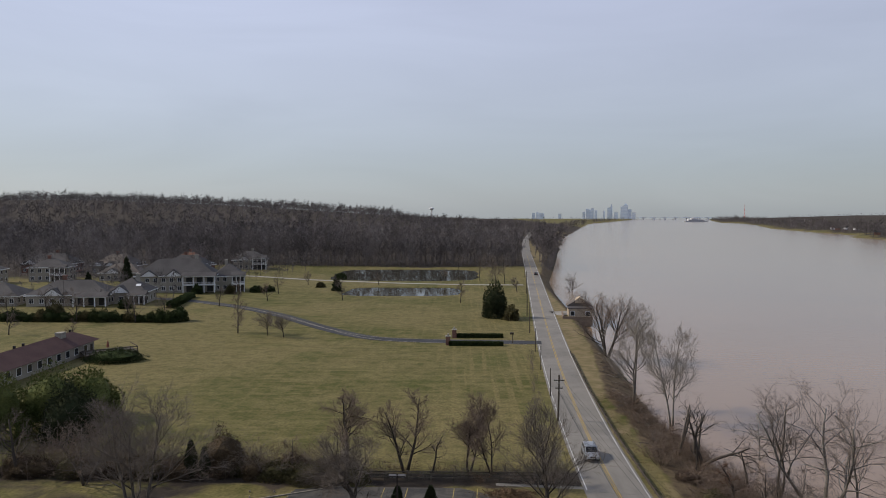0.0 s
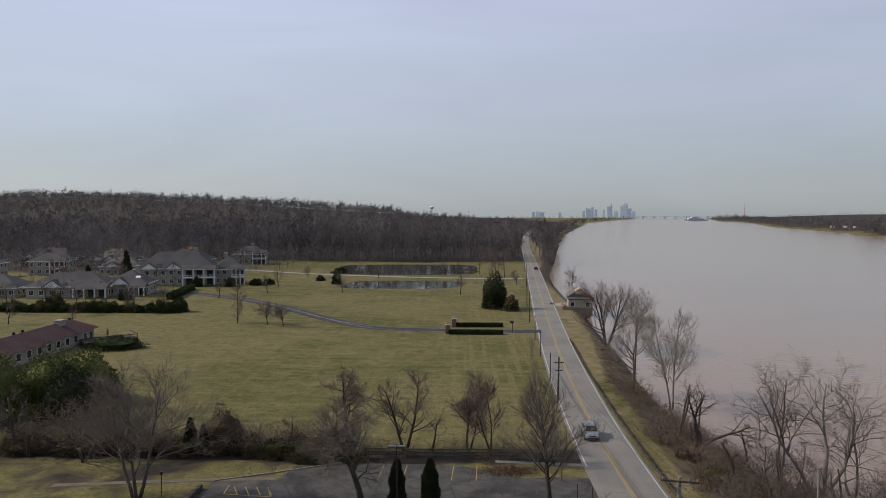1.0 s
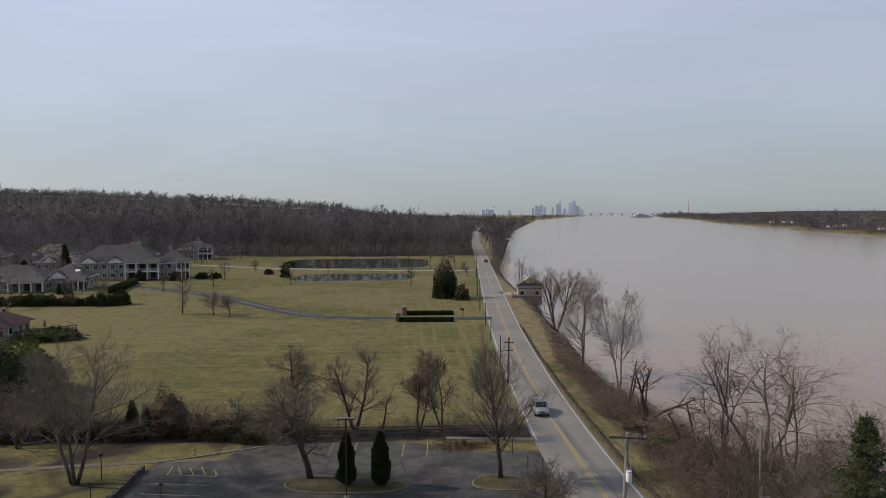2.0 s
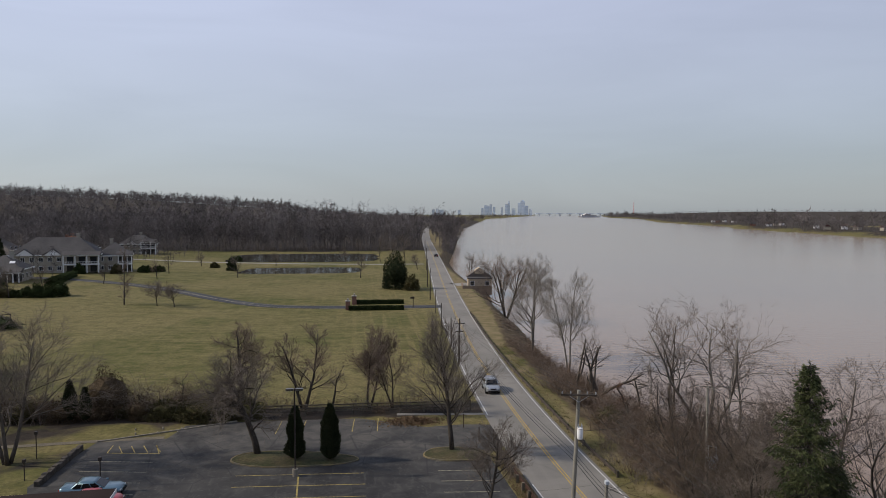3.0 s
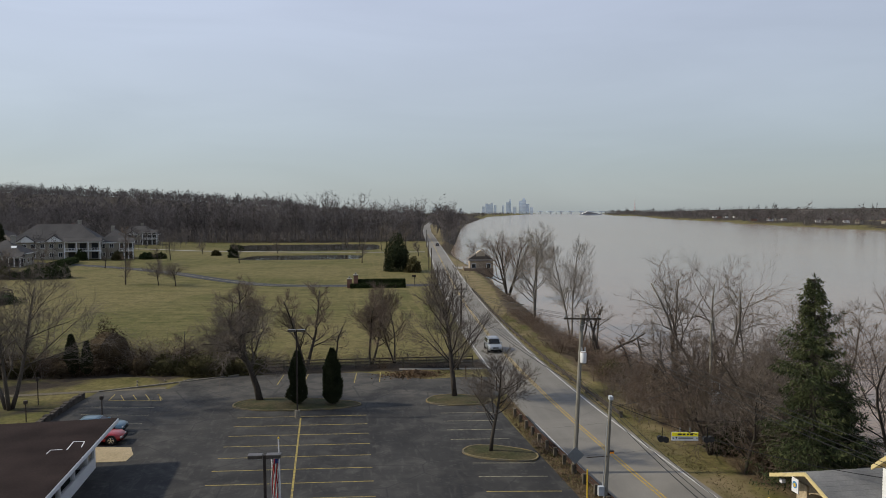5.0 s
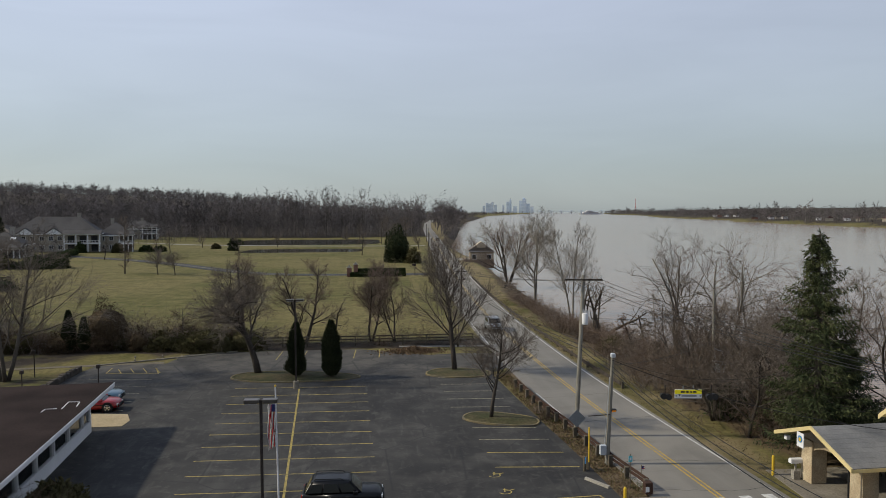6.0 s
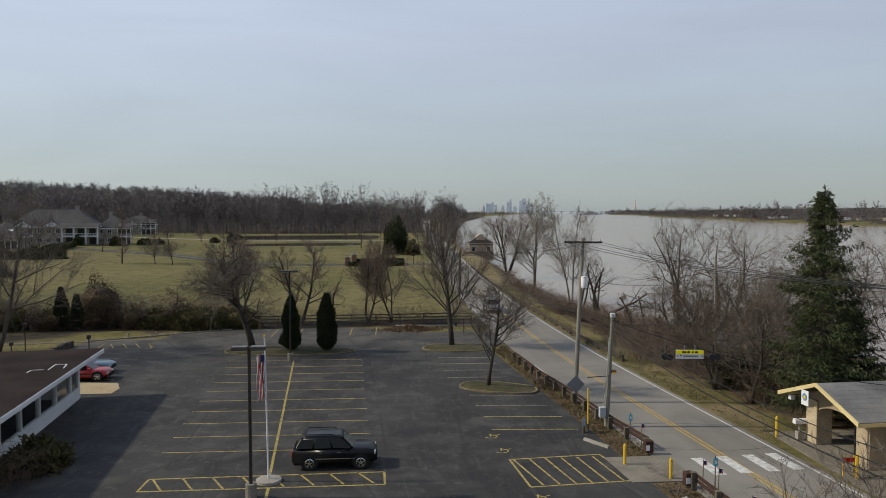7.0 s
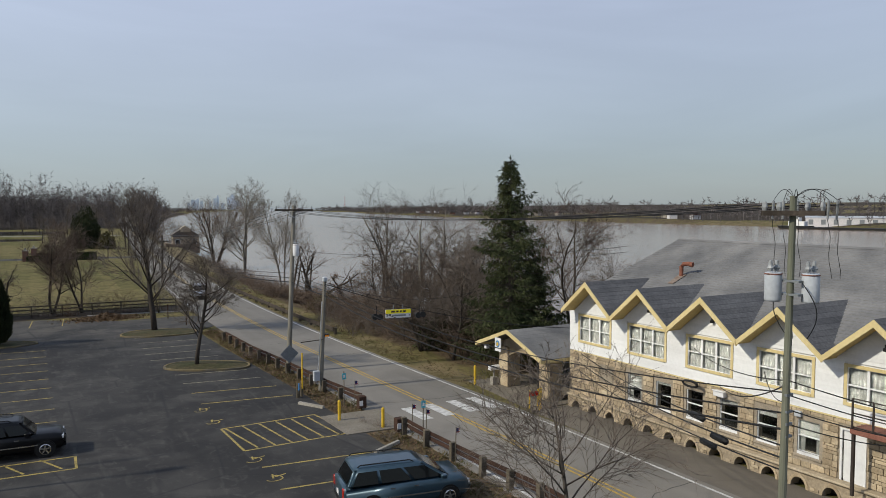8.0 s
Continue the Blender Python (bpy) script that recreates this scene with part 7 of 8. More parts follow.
for s, z0 in ((-1, 9.0), (1, 9.0)):
    loop = [(0.25 + 0.1 * i * 0.2, s * (0.28 + 0.3 * math.sin(math.pi * i / 10)), z0 + 0.3 - 0.13 * i) for i in range(11)]
    part("cable_loop", tube("cable_loop", loop, 0.012, 5, BLACK), None, pole_d)
for z in (5.6, 5.9, 6.2, 6.6):
    part("bracket", boxes((0.12, 0.34, -0.035, 0.035, z, z + 0.06)), SIGN_GREY, pole_d)
pole_a = utility_pole(*PA, 7.2, 0.16, (0.1, 0.0), "dark wooden utility pole with small cross-arms", [(6.4, 0.8, 0), (5.2, 0.6, 0)], DARK_WOOD)
for x, y, h in ((18.3, 196.6, 8.5), (20.4, 229.5, 9), (25.7, 295, 9), (31.5, 372, 9)):
    utility_pole(x - 0.4, y, h, 0.15, (0, 0), "dark wooden utility pole beside the road", [], DARK_WOOD)
for x, y, h in ((16.0, 128, 5.0), (16.6, 150, 5.0), (17.4, 170, 5.5)):
    utility_pole(x - 0.6, y, h, 0.1, (0, 0), "short dark post on the verge", [], DARK_WOOD, "verge_post")
pole_e = utility_pole(28.4, 58.0, 9.2, 0.12, (0.0, 0.0), "slim grey pole carrying meter boxes on the river bank", [])
part("meter_rack", boxes((-0.2, 0.9, -0.2, -0.1, 2.4, 2.5), (-0.2, 0.9, -0.2, -0.1, 3.3, 3.4)), STEEL, pole_e)
for k in range(3):
    part("meter_box", boxes((-0.1 + 0.35 * k, 0.16 + 0.35 * k, -0.38, -0.2, 2.45 + 0.08 * k, 3.2 + 0.08 * k), bevel=0.02), GREY_PAINT, pole_e, "pale meter box")
part("conduit", tube("conduit", [(0.05, -0.2, 3.3), (0.05, -0.2, 4.5), (0.2, -0.2, 4.3), (0.7, -0.2, 4.2), (0.75, -0.2, 3.2)], 0.04, 6, STEEL), None, pole_e)
part("conduit", tube("conduit", [(0.75, -0.2, 2.4), (0.75, -0.2, 0.0)], 0.04, 6, STEEL), None, pole_e)
for x, y, h in ((30.1, 51.3, 5.6), (31.6, 66, 6.5)):
    utility_pole(x, y, h, 0.11, (0, 0), "bare grey pole among the bank trees", [], POLE_WOOD)


def wire(p0, p1, sag, r=0.012, label="thin black overhead wire between poles"):
    p0, p1 = Vector(p0), Vector(p1)
    pts = [p0.lerp(p1, i / 16) - Vector((0, 0, 4 * sag * (i / 16) * (1 - i / 16))) for i in range(17)]
    ob = part("overhead_wire", tube("overhead_wire", [tuple(p) for p in pts], r, 4, BLACK))
    return tagged(ob, label, "wire", "overhead wires")


def on(p, dx, dy, z):
    return (p[0] + dx, p[1] + dy, z)


for k in (-1.1, -0.5, 0.5, 1.1):
    wire(on(PD, 0.35 + k * 0.6, 0.1 - k * 0.75, 11.1), on(PB, 0.5 + k * 1.05, -0.2, 10.9), 0.5)
    wire(on(PB, 0.5 + k * 1.05, -0.2, 10.9), on(PA, k * 0.6, 0, 6.5), 0.5)
for z0, z1, z2, r in ((6.6, 6.4, 5.2, 0.018), (6.1, 6.1, 4.9, 0.022), (5.7, 5.8, 4.7, 0.03)):
    wire(on(PD, 0.3, 0.1, z0), on(PC, 0.25, -0.1, z1), 0.9, r)
    wire(on(PC, 0.25, -0.1, z1), on(PB, 0.3, 0, z1 + 0.3), 0.05, r)
    wire(on(PB, 0.3, 0, z1 + 0.3), on(PA, 0, 0, z2), 0.7, r)
# service drops that cross the road to the bank and the clubhouse
wire(on(PC, 0.25, -0.1, 6.5), (28.4, 36.5, 3.9), 0.6, 0.02)
wire(on(PC, 0.25, -0.1, 6.2), (28.4, 58.0, 5.0), 0.4, 0.014)
wire(on(PB, 0.4, 0, 8.3), (28.4, 58.0, 7.5), 0.4, 0.012)
wire((28.4, 58.0, 7.6), (36.0, 41.0, 8.4), 0.5, 0.012)
wire((28.4, 58.0, 7.2), (36.0, 41.0, 8.0), 0.5, 0.012)
for z0, z1, y1, r in ((6.9, 4.9, 26, 0.014), (6.4, 4.4, 22, 0.014), (6.8, 3.3, 24.2, 0.02), (5.3, 3.1, 33.6, 0.022), (5.0, 2.6, 33.8, 0.024), (4.7, 2.2, 34, 0.02)):
    wire(on(PD, 0.25, 0.1, z0), (26.1, y1, z1), 0.35, r)
for k in range(4):
    wire(on(PD, 0.3, 0.05, 6.9 - 0.35 * k), (26.3, 10 + 1.5 * k, 4.4 - 0.3 * k), 0.3, 0.014)
for t0, y1, z1, z0 in ((0.62, 33.6, 3.1, 5.3), (0.42, 33.8, 2.6, 5.0), (0.5, 34.0, 2.2, 4.7)):
    a, b = Vector(on(PD, 0.25, 0.1, z0)), Vector((26.1, y1, z1))
    d = (b - a).normalized()
    c = a.lerp(b, t0 * 0.4) - Vector((0, 0, 0.3))
    sl = part("cable_splice", tube("cable_splice", [tuple(c - d * 0.55), tuple(c - d * 0.45), tuple(c + d * 0.45), tuple(c + d * 0.55)], [0.03, 0.1, 0.1, 0.03], 10, BLACK))
    tagged(sl, "black splice case hanging on the cable", "splice case", "splice cases")

coil = [(26.05 + 0.05 * math.sin(6.283 * i / 40), 25.85 + 0.42 * math.cos(6.283 * i / 20), 3.08 + 0.13 * math.sin(6.283 * i / 20) + 0.015 * (i // 20)) for i in range(61)]
tagged(part("cable_coil", tube("cable_coil", coil, 0.035, 5, BLACK)), "flat black coil of spare cable tied to the wires", "cable coil")

# ---- lamps and flag in the car park ----
LAMP_METAL = mat("lamp_bronze", (0.06, 0.052, 0.045), (0.09, 0.078, 0.066), 1.5, 0.35, 0.05, 10, metal=0.4, spec=0.5)
for x, y, h, label in ((-4.62, 35.4, 6.92, "brown car park lamp with two flat heads"), (-5.93, 66.3, 7.9, "brown car park lamp with two flat heads on the island")):
    lp = thing("parking_lamp", (x, y, 0.0), label, "lamp post", "parking lamps")
    part("base", tube("base", [(0, 0, 0), (0, 0, 0.7)], [0.25, 0.25], 14, KERB), None, lp, "round concrete base")
    part("pole", boxes((-0.065, 0.065, -0.065, 0.065, 0.7, h), bevel=0.008), BRONZE, lp)
    for s in (-1, 1):
        head = part("lamp_head", boxes((s * 0.42 - 0.34, s * 0.42 + 0.34, -0.2, 0.2, h - 0.14, h + 0.04), bevel=0.02), LAMP_METAL, lp)
        part("lens", boxes((s * 0.42 - 0.28, s * 0.42 + 0.28, -0.15, 0.15, h - 0.16, h - 0.142)), LAMP_WHITE, head)
flag_pole = thing("flagpole", (-4.1, 37.4, 0.03), "white flagpole with a hanging striped flag", "flagpole")
part("footing", tube("footing", [(0, 0, 0), (0, 0, 0.12), (0, 0, 0.16)], [0.62, 0.6, 0.3], 20, CONCRETE), None, flag_pole)
part("pole", tube("pole", [(0, 0, 0), (-0.1, 0, 7.0)], [0.05, 0.035], 10, CLOTH), None, flag_pole)
part("finial", tube("finial", [(-0.1, 0, 6.98), (-0.1, 0, 7.06), (-0.1, 0, 7.14)], [0.02, 0.06, 0.0], 8, YELLOW), None, flag_pole)
flag = None
for i in range(7):
    bm = bmesh.new()
    pts = [(-0.11 - 0.055 * i + 0.03 * math.sin(z * 4 + i), 0.05 * math.sin(z * 3 + i * 1.4), 6.2 - z) for z in [0.12 * k for k in range(19)]]
    for (x0, y0, z0), (x1, y1, z1) in zip(pts, pts[1:]):
        v = [bm.verts.new(p) for p in ((x0, y0, z0), (x0 - 0.055, y0 + 0.03, z0 - 0.03 * (i + 1)), (x1 - 0.055, y1 + 0.03, z1 - 0.03 * (i + 1)), (x1, y1, z1))]
        bm.faces.new(v)
    bmesh.ops.solidify(bm, geom=bm.faces[:], thickness=0.008)
    ob = part("flag_stripe" if flag else "flag", bm, RED if i % 2 else CLOTH, flag or flag_pole)
    flag = flag or ob
bm = bmesh.new()
box(bm, -0.3, -0.13, -0.05, 0.0, 5.8, 6.15)
part("flag_canton", bm, NAVY, flag)
for x, y, h in ((-31.0, 73.8, 2.3), (-22.0, 64.6, 2.6), (-29.5, 67.8, 1.6)):
    yl = thing("yard_lamp", (x, y, 0), "dark yard lamp post", "lamp post", "yard lamps")
    part("pole", rod([(0, 0, 0), (0, 0, h)], 0.05, 8, "pole", BRONZE), None, yl)
    part("lantern", boxes((-0.14, 0.14, -0.14, 0.14, h, h + 0.32), bevel=0.03), BRONZE, yl)

# ---- rails and fences ----
def guard_rail(line, label, name="guard_rail", gap=1.9, post_h=0.72, rails=(0.34, 0.58), metal=RAIL_RUST):
    """Square wooden posts with rusty rails on the road side."""
    g = thing(name, (0, 0, 0), label, "guard rail")
    pts = []
    for (x0, y0), (x1, y1) in zip(line, line[1:]):
        n = max(1, round(math.hypot(x1 - x0, y1 - y0) / gap))
        pts += [(x0 + (x1 - x0) * i / n, y0 + (y1 - y0) * i / n) for i in range(n)]
    pts.append(line[-1])
    me = to_mesh("post", boxes((-0.13, 0.13, -0.11, 0.11, -0.1, post_h), bevel=0.02), POST_WOOD)
    rng = random.Random(3)
    for x, y in pts:
        ob = part("post", me, None, g)
        ob.matrix_basis = pose(x, y, land(x, y), rng.uniform(-3, 3), rng.uniform(-3, 3), rng.uniform(-6, 6))
    for z in rails:
        for (x0, y0), (x1, y1) in zip(pts, pts[1:]):
            d = Vector((x1 - x0, y1 - y0)).normalized()
            bm = bmesh.new()
            o = -0.2
            q = [(x0 + d.y * o, y0 - d.x * o), (x1 + d.y * o, y1 - d.x * o), (x1 + d.y * (o + 0.05), y1 - d.x * (o + 0.05)), (x0 + d.y * (o + 0.05), y0 - d.x * (o + 0.05))]
            lo, hi = [bm.verts.new((*p, z + land(*p) * 0)) for p in q], [bm.verts.new((*p, z + 0.17)) for p in q]
            bm.faces.new(hi)
            bm.faces.new(lo[::-1])
            for e in range(4):
                bm.faces.new((lo[e], lo[(e + 1) % 4], hi[(e + 1) % 4], hi[e]))
            part("rail", bm, metal, g)


guard_rail([(13.35, 64.5), (13.75, 57), (14.35, 51.8), (15.0, 44), (15.6, 39.8)], "rusty guard rail on wooden posts beside the car park")
guard_rail([(15.7, 34.2), (15.75, 31.9), (16.1, 27.5), (16.5, 24.0), (16.5, 12)], "rusty guard rail on wooden posts along the road", post_h=0.85)
guard_rail([(22.6, 63), (22.2, 72), (22.1, 86), (22.2, 106), (22.9, 133), (24.7, 168)], "long low rusty guard rail on the river side", "river_guard_rail", 3.0, 0.6, (0.3, 0.46), DARK_WOOD)
fence = thing("rail_fence", (0, 0, 0), "brown three-rail wooden fence behind the car park", "fence")
for i in range(8, 18):
    x = -34 + 2.75 * i
    part("post", boxes((x - 0.07, x + 0.07, 86.3, 86.44, 0, 1.25)), POST_WOOD, fence)
for z in (0.4, 0.75, 1.1):
    for i in range(8, 17):
        x = -34 + 2.75 * i
        part("rail", boxes((x, x + 2.75, 86.26, 86.3, z, z + 0.13)), POST_WOOD, fence)

# ---- signs, bollards and small things ----
for x, y, h in ((24.0, 41.4, 1.15), (24.1, 34.6, 1.2), (15.2, 35.6, 1.0), (13.7, 37.8, 1.05)):
    b = part("bollard", tube("bollard", [(x, y, 0), (x, y, h), (x, y, h + 0.06)], [0.08, 0.08, 0.04], 12, YELLOW))
    tagged(b, "yellow painted steel bollard beside the road", "bollard", "bollards")
for x, y, h, m in ((13.5, 43.6, 2.6, YELLOW), (13.2, 43.3, 0.9, BLUE)):
    b = thing("marker_post", (x, y, 0), "thin marker post on a wooden stub", "marker post")
    part("stub", rod([(0, 0, 0), (0, 0, 0.9)], 0.11, 8, "stub", POST_WOOD), None, b)
    part("marker", rod([(0.02, -0.1, 0.5), (0.02, -0.1, h)], 0.045, 8, "marker", m), None, b)
for x, y in ((15.25, 39.6), (15.9, 33.7), (16.1, 32.6), (15.9, 29.4)):
    st = thing("flag_stake", (x, y, 0), "thin stake with a small striped flag", "flag", "small flags")
    part("stake", rod([(0, 0, 0), (0.03, 0, 1.6)], 0.02, 6, "stake", POST_WOOD), None, st)
    part("cloth", boxes((0.03, 0.2, -0.008, 0.008, 1.32, 1.55)), CLOTH, st)
    part("stripe", boxes((0.03, 0.2, -0.012, 0.012, 1.36, 1.42), (0.03, 0.2, -0.012, 0.012, 1.48, 1.52)), RED, st)
    part("canton", boxes((0.03, 0.15, -0.014, -0.009, 1.4, 1.55)), NAVY, st)
for x, y in ((14.9, 40.3), (16.15, 33.0)):
    st = thing("bay_sign", (x, y, 0), "small blue sign on a thin post", "sign", "bay signs")
    part("post", rod([(0, 0, 0), (0, 0, 2.0)], 0.025, 6, "post", POST_WOOD), None, st)
    part("plate", boxes((-0.11, 0.11, -0.035, -0.025, 1.55, 1.9)), CYAN, st)
    part("mark", boxes((-0.05, 0.05, -0.042, -0.036, 1.65, 1.8)), SIGN_WHITE, st)
for x, y in ((15.5, 39.2), (15.55, 34.4)):
    bin_ = thing("rail_end_box", (x, y, 0), "dark red box with a white notice at the rail end", "box")
    part("body", boxes((-0.22, 0.22, -0.2, 0.2, 0.15, 0.8), bevel=0.03), RAIL_RUST, bin_)
    part("notice", boxes((-0.2, 0.0, -0.22, -0.205, 0.3, 0.58)), SIGN_WHITE, bin_)
mast_post = thing("porch_post", (24.75, 35.7, 0.05), "slim black post before the covered entrance", "post")
part("pole", rod([(0, 0, 0), (0, 0, 2.7)], 0.05, 8, "pole", BLACK), None, mast_post)
part("cap", boxes((-0.07, 0.07, -0.07, 0.07, 2.7, 2.78), bevel=0.015), BLACK, mast_post)
stand = thing("barrier_stand", (23.95, 35.0, 0.05), "low yellow and red barrier stand beside the road", "barrier")
part("post", boxes((-0.3, -0.24, -0.03, 0.03, 0, 1.0), (0.24, 0.3, -0.03, 0.03, 0, 1.0)), YELLOW, stand)
part("board", boxes((-0.34, 0.34, -0.05, -0.03, 0.68, 0.92)), LAMP_RED, stand, "faded red board")
mail = thing("mailbox", (24.9, 40.6, 0), "white mailbox on a post", "mailbox")
part("post", boxes((-0.18, 0.18, -0.15, 0.15, 0, 0.55), (-0.05, 0.05, -0.05, 0.05, 0.55, 1.0)), CONCRETE, mail)
part("box", prism([(-0.15, 1.0), (0.15, 1.0), (0.15, 1.16)] + [(0.15 * math.cos(math.pi * i / 8), 1.16 + 0.13 * math.sin(math.pi * i / 8)) for i in range(1, 8)] + [(-0.15, 1.16)], 0, -0.35, 0.35), SIGN_WHITE, mail)
banner = thing("overhead_sign", pose(19.5, 43.1, 4.3, 0, 0, -8), "yellow and white sign with black beacons hung over the road", "sign")
board = part("board", boxes((-0.8, 0.8, -0.03, 0.03, 0.0, 0.52)), SIGN_WHITE, banner)
part("band", boxes((-0.8, 0.8, -0.045, -0.031, 0.27, 0.52)), SIGN_YELLOW, board, "yellow upper band")
for a, b in ((-0.45, -0.2), (-0.15, 0.02), (0.1, 0.22), (0.28, 0.48)):
    part("lettering", boxes((a, b, -0.052, -0.046, 0.34, 0.45)), DARK_WOOD, board, "unreadable dark lettering")
for a, b in ((-0.76, -0.66), (-0.4, 0.5), (0.68, 0.76)):
    part("lettering", boxes((a, b, -0.04, -0.031, 0.1, 0.2)), SIGN_GREY, board)
part("lettering", prism([(-0.58, 0.24), (-0.46, 0.24), (-0.52, 0.1)], 1, -0.04, -0.031), BLACK, board, "small dark triangle")
for s in (-1, 1):
    for k in range(2):
        lens = part("beacon", tube("beacon", [(s * (1.22 + 0.3 * k), 0.12, 0.1 + 0.04 * k), (s * (1.22 + 0.3 * k), -0.12, 0.1 + 0.04 * k), (s * (1.22 + 0.3 * k), -0.3, 0.13 + 0.04 * k)], [0.15, 0.17, 0.19], 12, BLACK), None, banner, "black beacon can")
        part("lens", tube("lens", [(s * (1.22 + 0.3 * k), -0.1, 0.1 + 0.04 * k), (s * (1.22 + 0.3 * k), -0.14, 0.1 + 0.04 * k)], [0.11, 0.11], 12, LAMP_RED), None, lens)
    part("beacon_hanger", boxes((s * 1.37 - 0.02, s * 1.37 + 0.02, 0.0, 0.04, 0.2, 0.8)), BLACK, banner)
    part("hanger", boxes((s * 0.3 - 0.025, s * 0.3 + 0.025, -0.02, 0.02, 0.52, 0.8)), SIGN_GREY, banner)
wire((15.2, 44.2, 6.6), (27.2, 42.6, 6.3), 1.15, 0.01, "thin span wire that carries the overhead sign")
stop = thing("wheel_stop", pose(14.1, 32.6, 0.03, 0, 0, -60), "short concrete wheel stop", "wheel stop")
part("block", prism([(-0.1, 0), (0.1, 0), (0.07, 0.14), (-0.07, 0.14)], 1, -0.9, 0.9), CONCRETE, stop)
stop2 = copy_thing(stop, pose(13.3, 41.2, 0.03, 0, 0, 30))
rng = random.Random(5)
for i in range(6):
    x, y = -24 + 2.1 * (i % 3) + rng.uniform(-0.4, 0.4), 80.5 + 1.8 * (i // 3) + rng.uniform(-0.3, 0.3)
    s = part("pale_stone", tube("pale_stone", [(x, y, 0), (x, y, 0.14), (x, y, 0.24)], [0.09, 0.1, 0.05], 8, KERB))
    tagged(s, "pale round stone on the grass", "stone", "stones on the lawn")
DARK_STONE = mat("dark_field_stone", (0.045, 0.038, 0.031), (0.085, 0.072, 0.058), 1.1, 0.95, 0.3, 9)
wall_bed = thing("retaining_wall", (0, 0, 0), "low stone retaining wall beside the parked cars", "wall")
for i in range(14):
    part("stone", boxes((-28.0 + 0.05 * (i % 2), -27.5, 66 + 0.72 * i, 66.68 + 0.72 * i, 0, 0.5 + 0.06 * (i % 3)), bevel=0.04), DARK_STONE, wall_bed)
for x, y, h in ((11.9, 74.2, 1.6), (13.4, 74.0, 1.4), (11.0, 79.5, 1.5)):
    st = part("reflector_post", rod([(x, y, 0), (x, y, h)], 0.05, 6, "reflector_post", RAIL_RUST))
    tagged(st, "thin rusty post at the car park entrance", "post", "entrance posts")
letter = thing("drive_mailbox", (12.3, 181, 0), "dark mailbox on a post at the drive", "mailbox")
part("post", rod([(0, 0, 0), (0, 0, 2.4)], 0.1, 6, "post", DARK_WOOD), None, letter)
part("box", boxes((-0.7, 0.3, -0.2, 0.2, 2.2, 2.7), bevel=0.04), DARK_WOOD, letter)


# ---- planting ----
def plant(name, seed, x, y, h, spread, bark, twigs, label, turn=0, z=None, thick=1.15, **kw):
    ms = tree_meshes(name, grow(random.Random(seed), h, spread, **kw), bark, twigs, thick)
    return tree(name, ms, x, y, land(x, y) - 0.1 if z is None else z, turn, 1.0, label)


plant("bare_tree", 101, -33.0, 72.4, 12.8, 7.6, BARK, TWIG, "large bare tree with several grey trunks", limbs=10, sub=8, twig=8, fine=6, forks=3, clear=0.25, trunk_r=0.28, up=0.5)
plant("bare_tree", 102, -10.1, 72.7, 11.0, 6.0, BARK_DARK, TWIG, "bare tree with a dense drooping crown on the island", limbs=20, sub=9, twig=9, fine=6, clear=0.24, trunk_r=0.36, up=-0.05, wander=0.18, lean=0.16, z=0.1)
plant("bare_tree", 103, 8.8, 71.7, 11.9, 6.0, BARK_DARK, TWIG, "upright bare tree with an oval crown on the island", limbs=24, sub=8, twig=8, fine=6, clear=0.2, trunk_r=0.27, up=0.9, z=0.12, wander=0.1)
plant("bare_tree", 104, 9.5, 54.8, 7.6, 4.0, BARK_DARK, TWIG, "small bare tree on the kerbed island", limbs=18, sub=8, twig=8, fine=5, clear=0.26, trunk_r=0.16, up=0.6, z=0.12)
plant("bare_tree", 105, 14.0, 18.7, 5.9, 4.5, BARK, TWIG, "bare spreading tree beside the guard rail", limbs=15, sub=7, twig=6, fine=4, thick=1.0, clear=0.22, trunk_r=0.1, up=0.3)
plant("bare_tree", 106, -14.0, 88.2, 10.8, 4.6, BARK_DARK, TWIG_RED, "gnarled bare tree hung with vines", limbs=18, sub=8, twig=9, fine=6, clear=0.3, trunk_r=0.3, up=-0.2, wander=0.3)
plant("bare_tree", 107, -7.0, 89.4, 10.0, 3.6, BARK_DARK, TWIG_RED, "bare vine-wrapped tree in the hedgerow", limbs=12, sub=8, twig=8, fine=5, clear=0.2, trunk_r=0.28, up=0.5, forks=2)
plant("bare_tree", 108, -3.6, 89.2, 6.4, 1.9, BARK_DARK, TWIG, "small crooked bare tree in the hedgerow", limbs=8, sub=5, twig=5, clear=0.35, trunk_r=0.15, wander=0.3)
plant("bare_tree", 109, 0.8, 88.9, 9.6, 4.4, BARK_DARK, TWIG_RED, "bare tree with rising limbs in the hedgerow", limbs=13, sub=8, twig=8, fine=5, clear=0.22, trunk_r=0.2, up=0.8, forks=2)
plant("bare_tree", 110, 3.7, 88.4, 8.8, 4.0, BARK_DARK, TWIG_RED, "bare tree with rising limbs in the hedgerow", limbs=12, sub=8, twig=8, fine=5, clear=0.22, trunk_r=0.17, up=0.8, forks=2)
plant("bare_tree", 111, 10.8, 84.6, 5.2, 2.2, BARK, TWIG_PALE, "low bare sapling behind the car park", limbs=10, sub=5, twig=5, clear=0.15, trunk_r=0.08, forks=3)
plant("bare_tree", 112, -54.0, 86.5, 8.6, 3.8, BARK_DARK, TWIG, "bare round tree on the grass", limbs=12, sub=6, twig=5, trunk_r=0.25)
plant("bare_tree", 113, -44.5, 84.0, 8.4, 4.2, BARK, TWIG_RED, "spreading bare tree in the brush", limbs=11, sub=6, twig=6, forks=3, trunk_r=0.2)
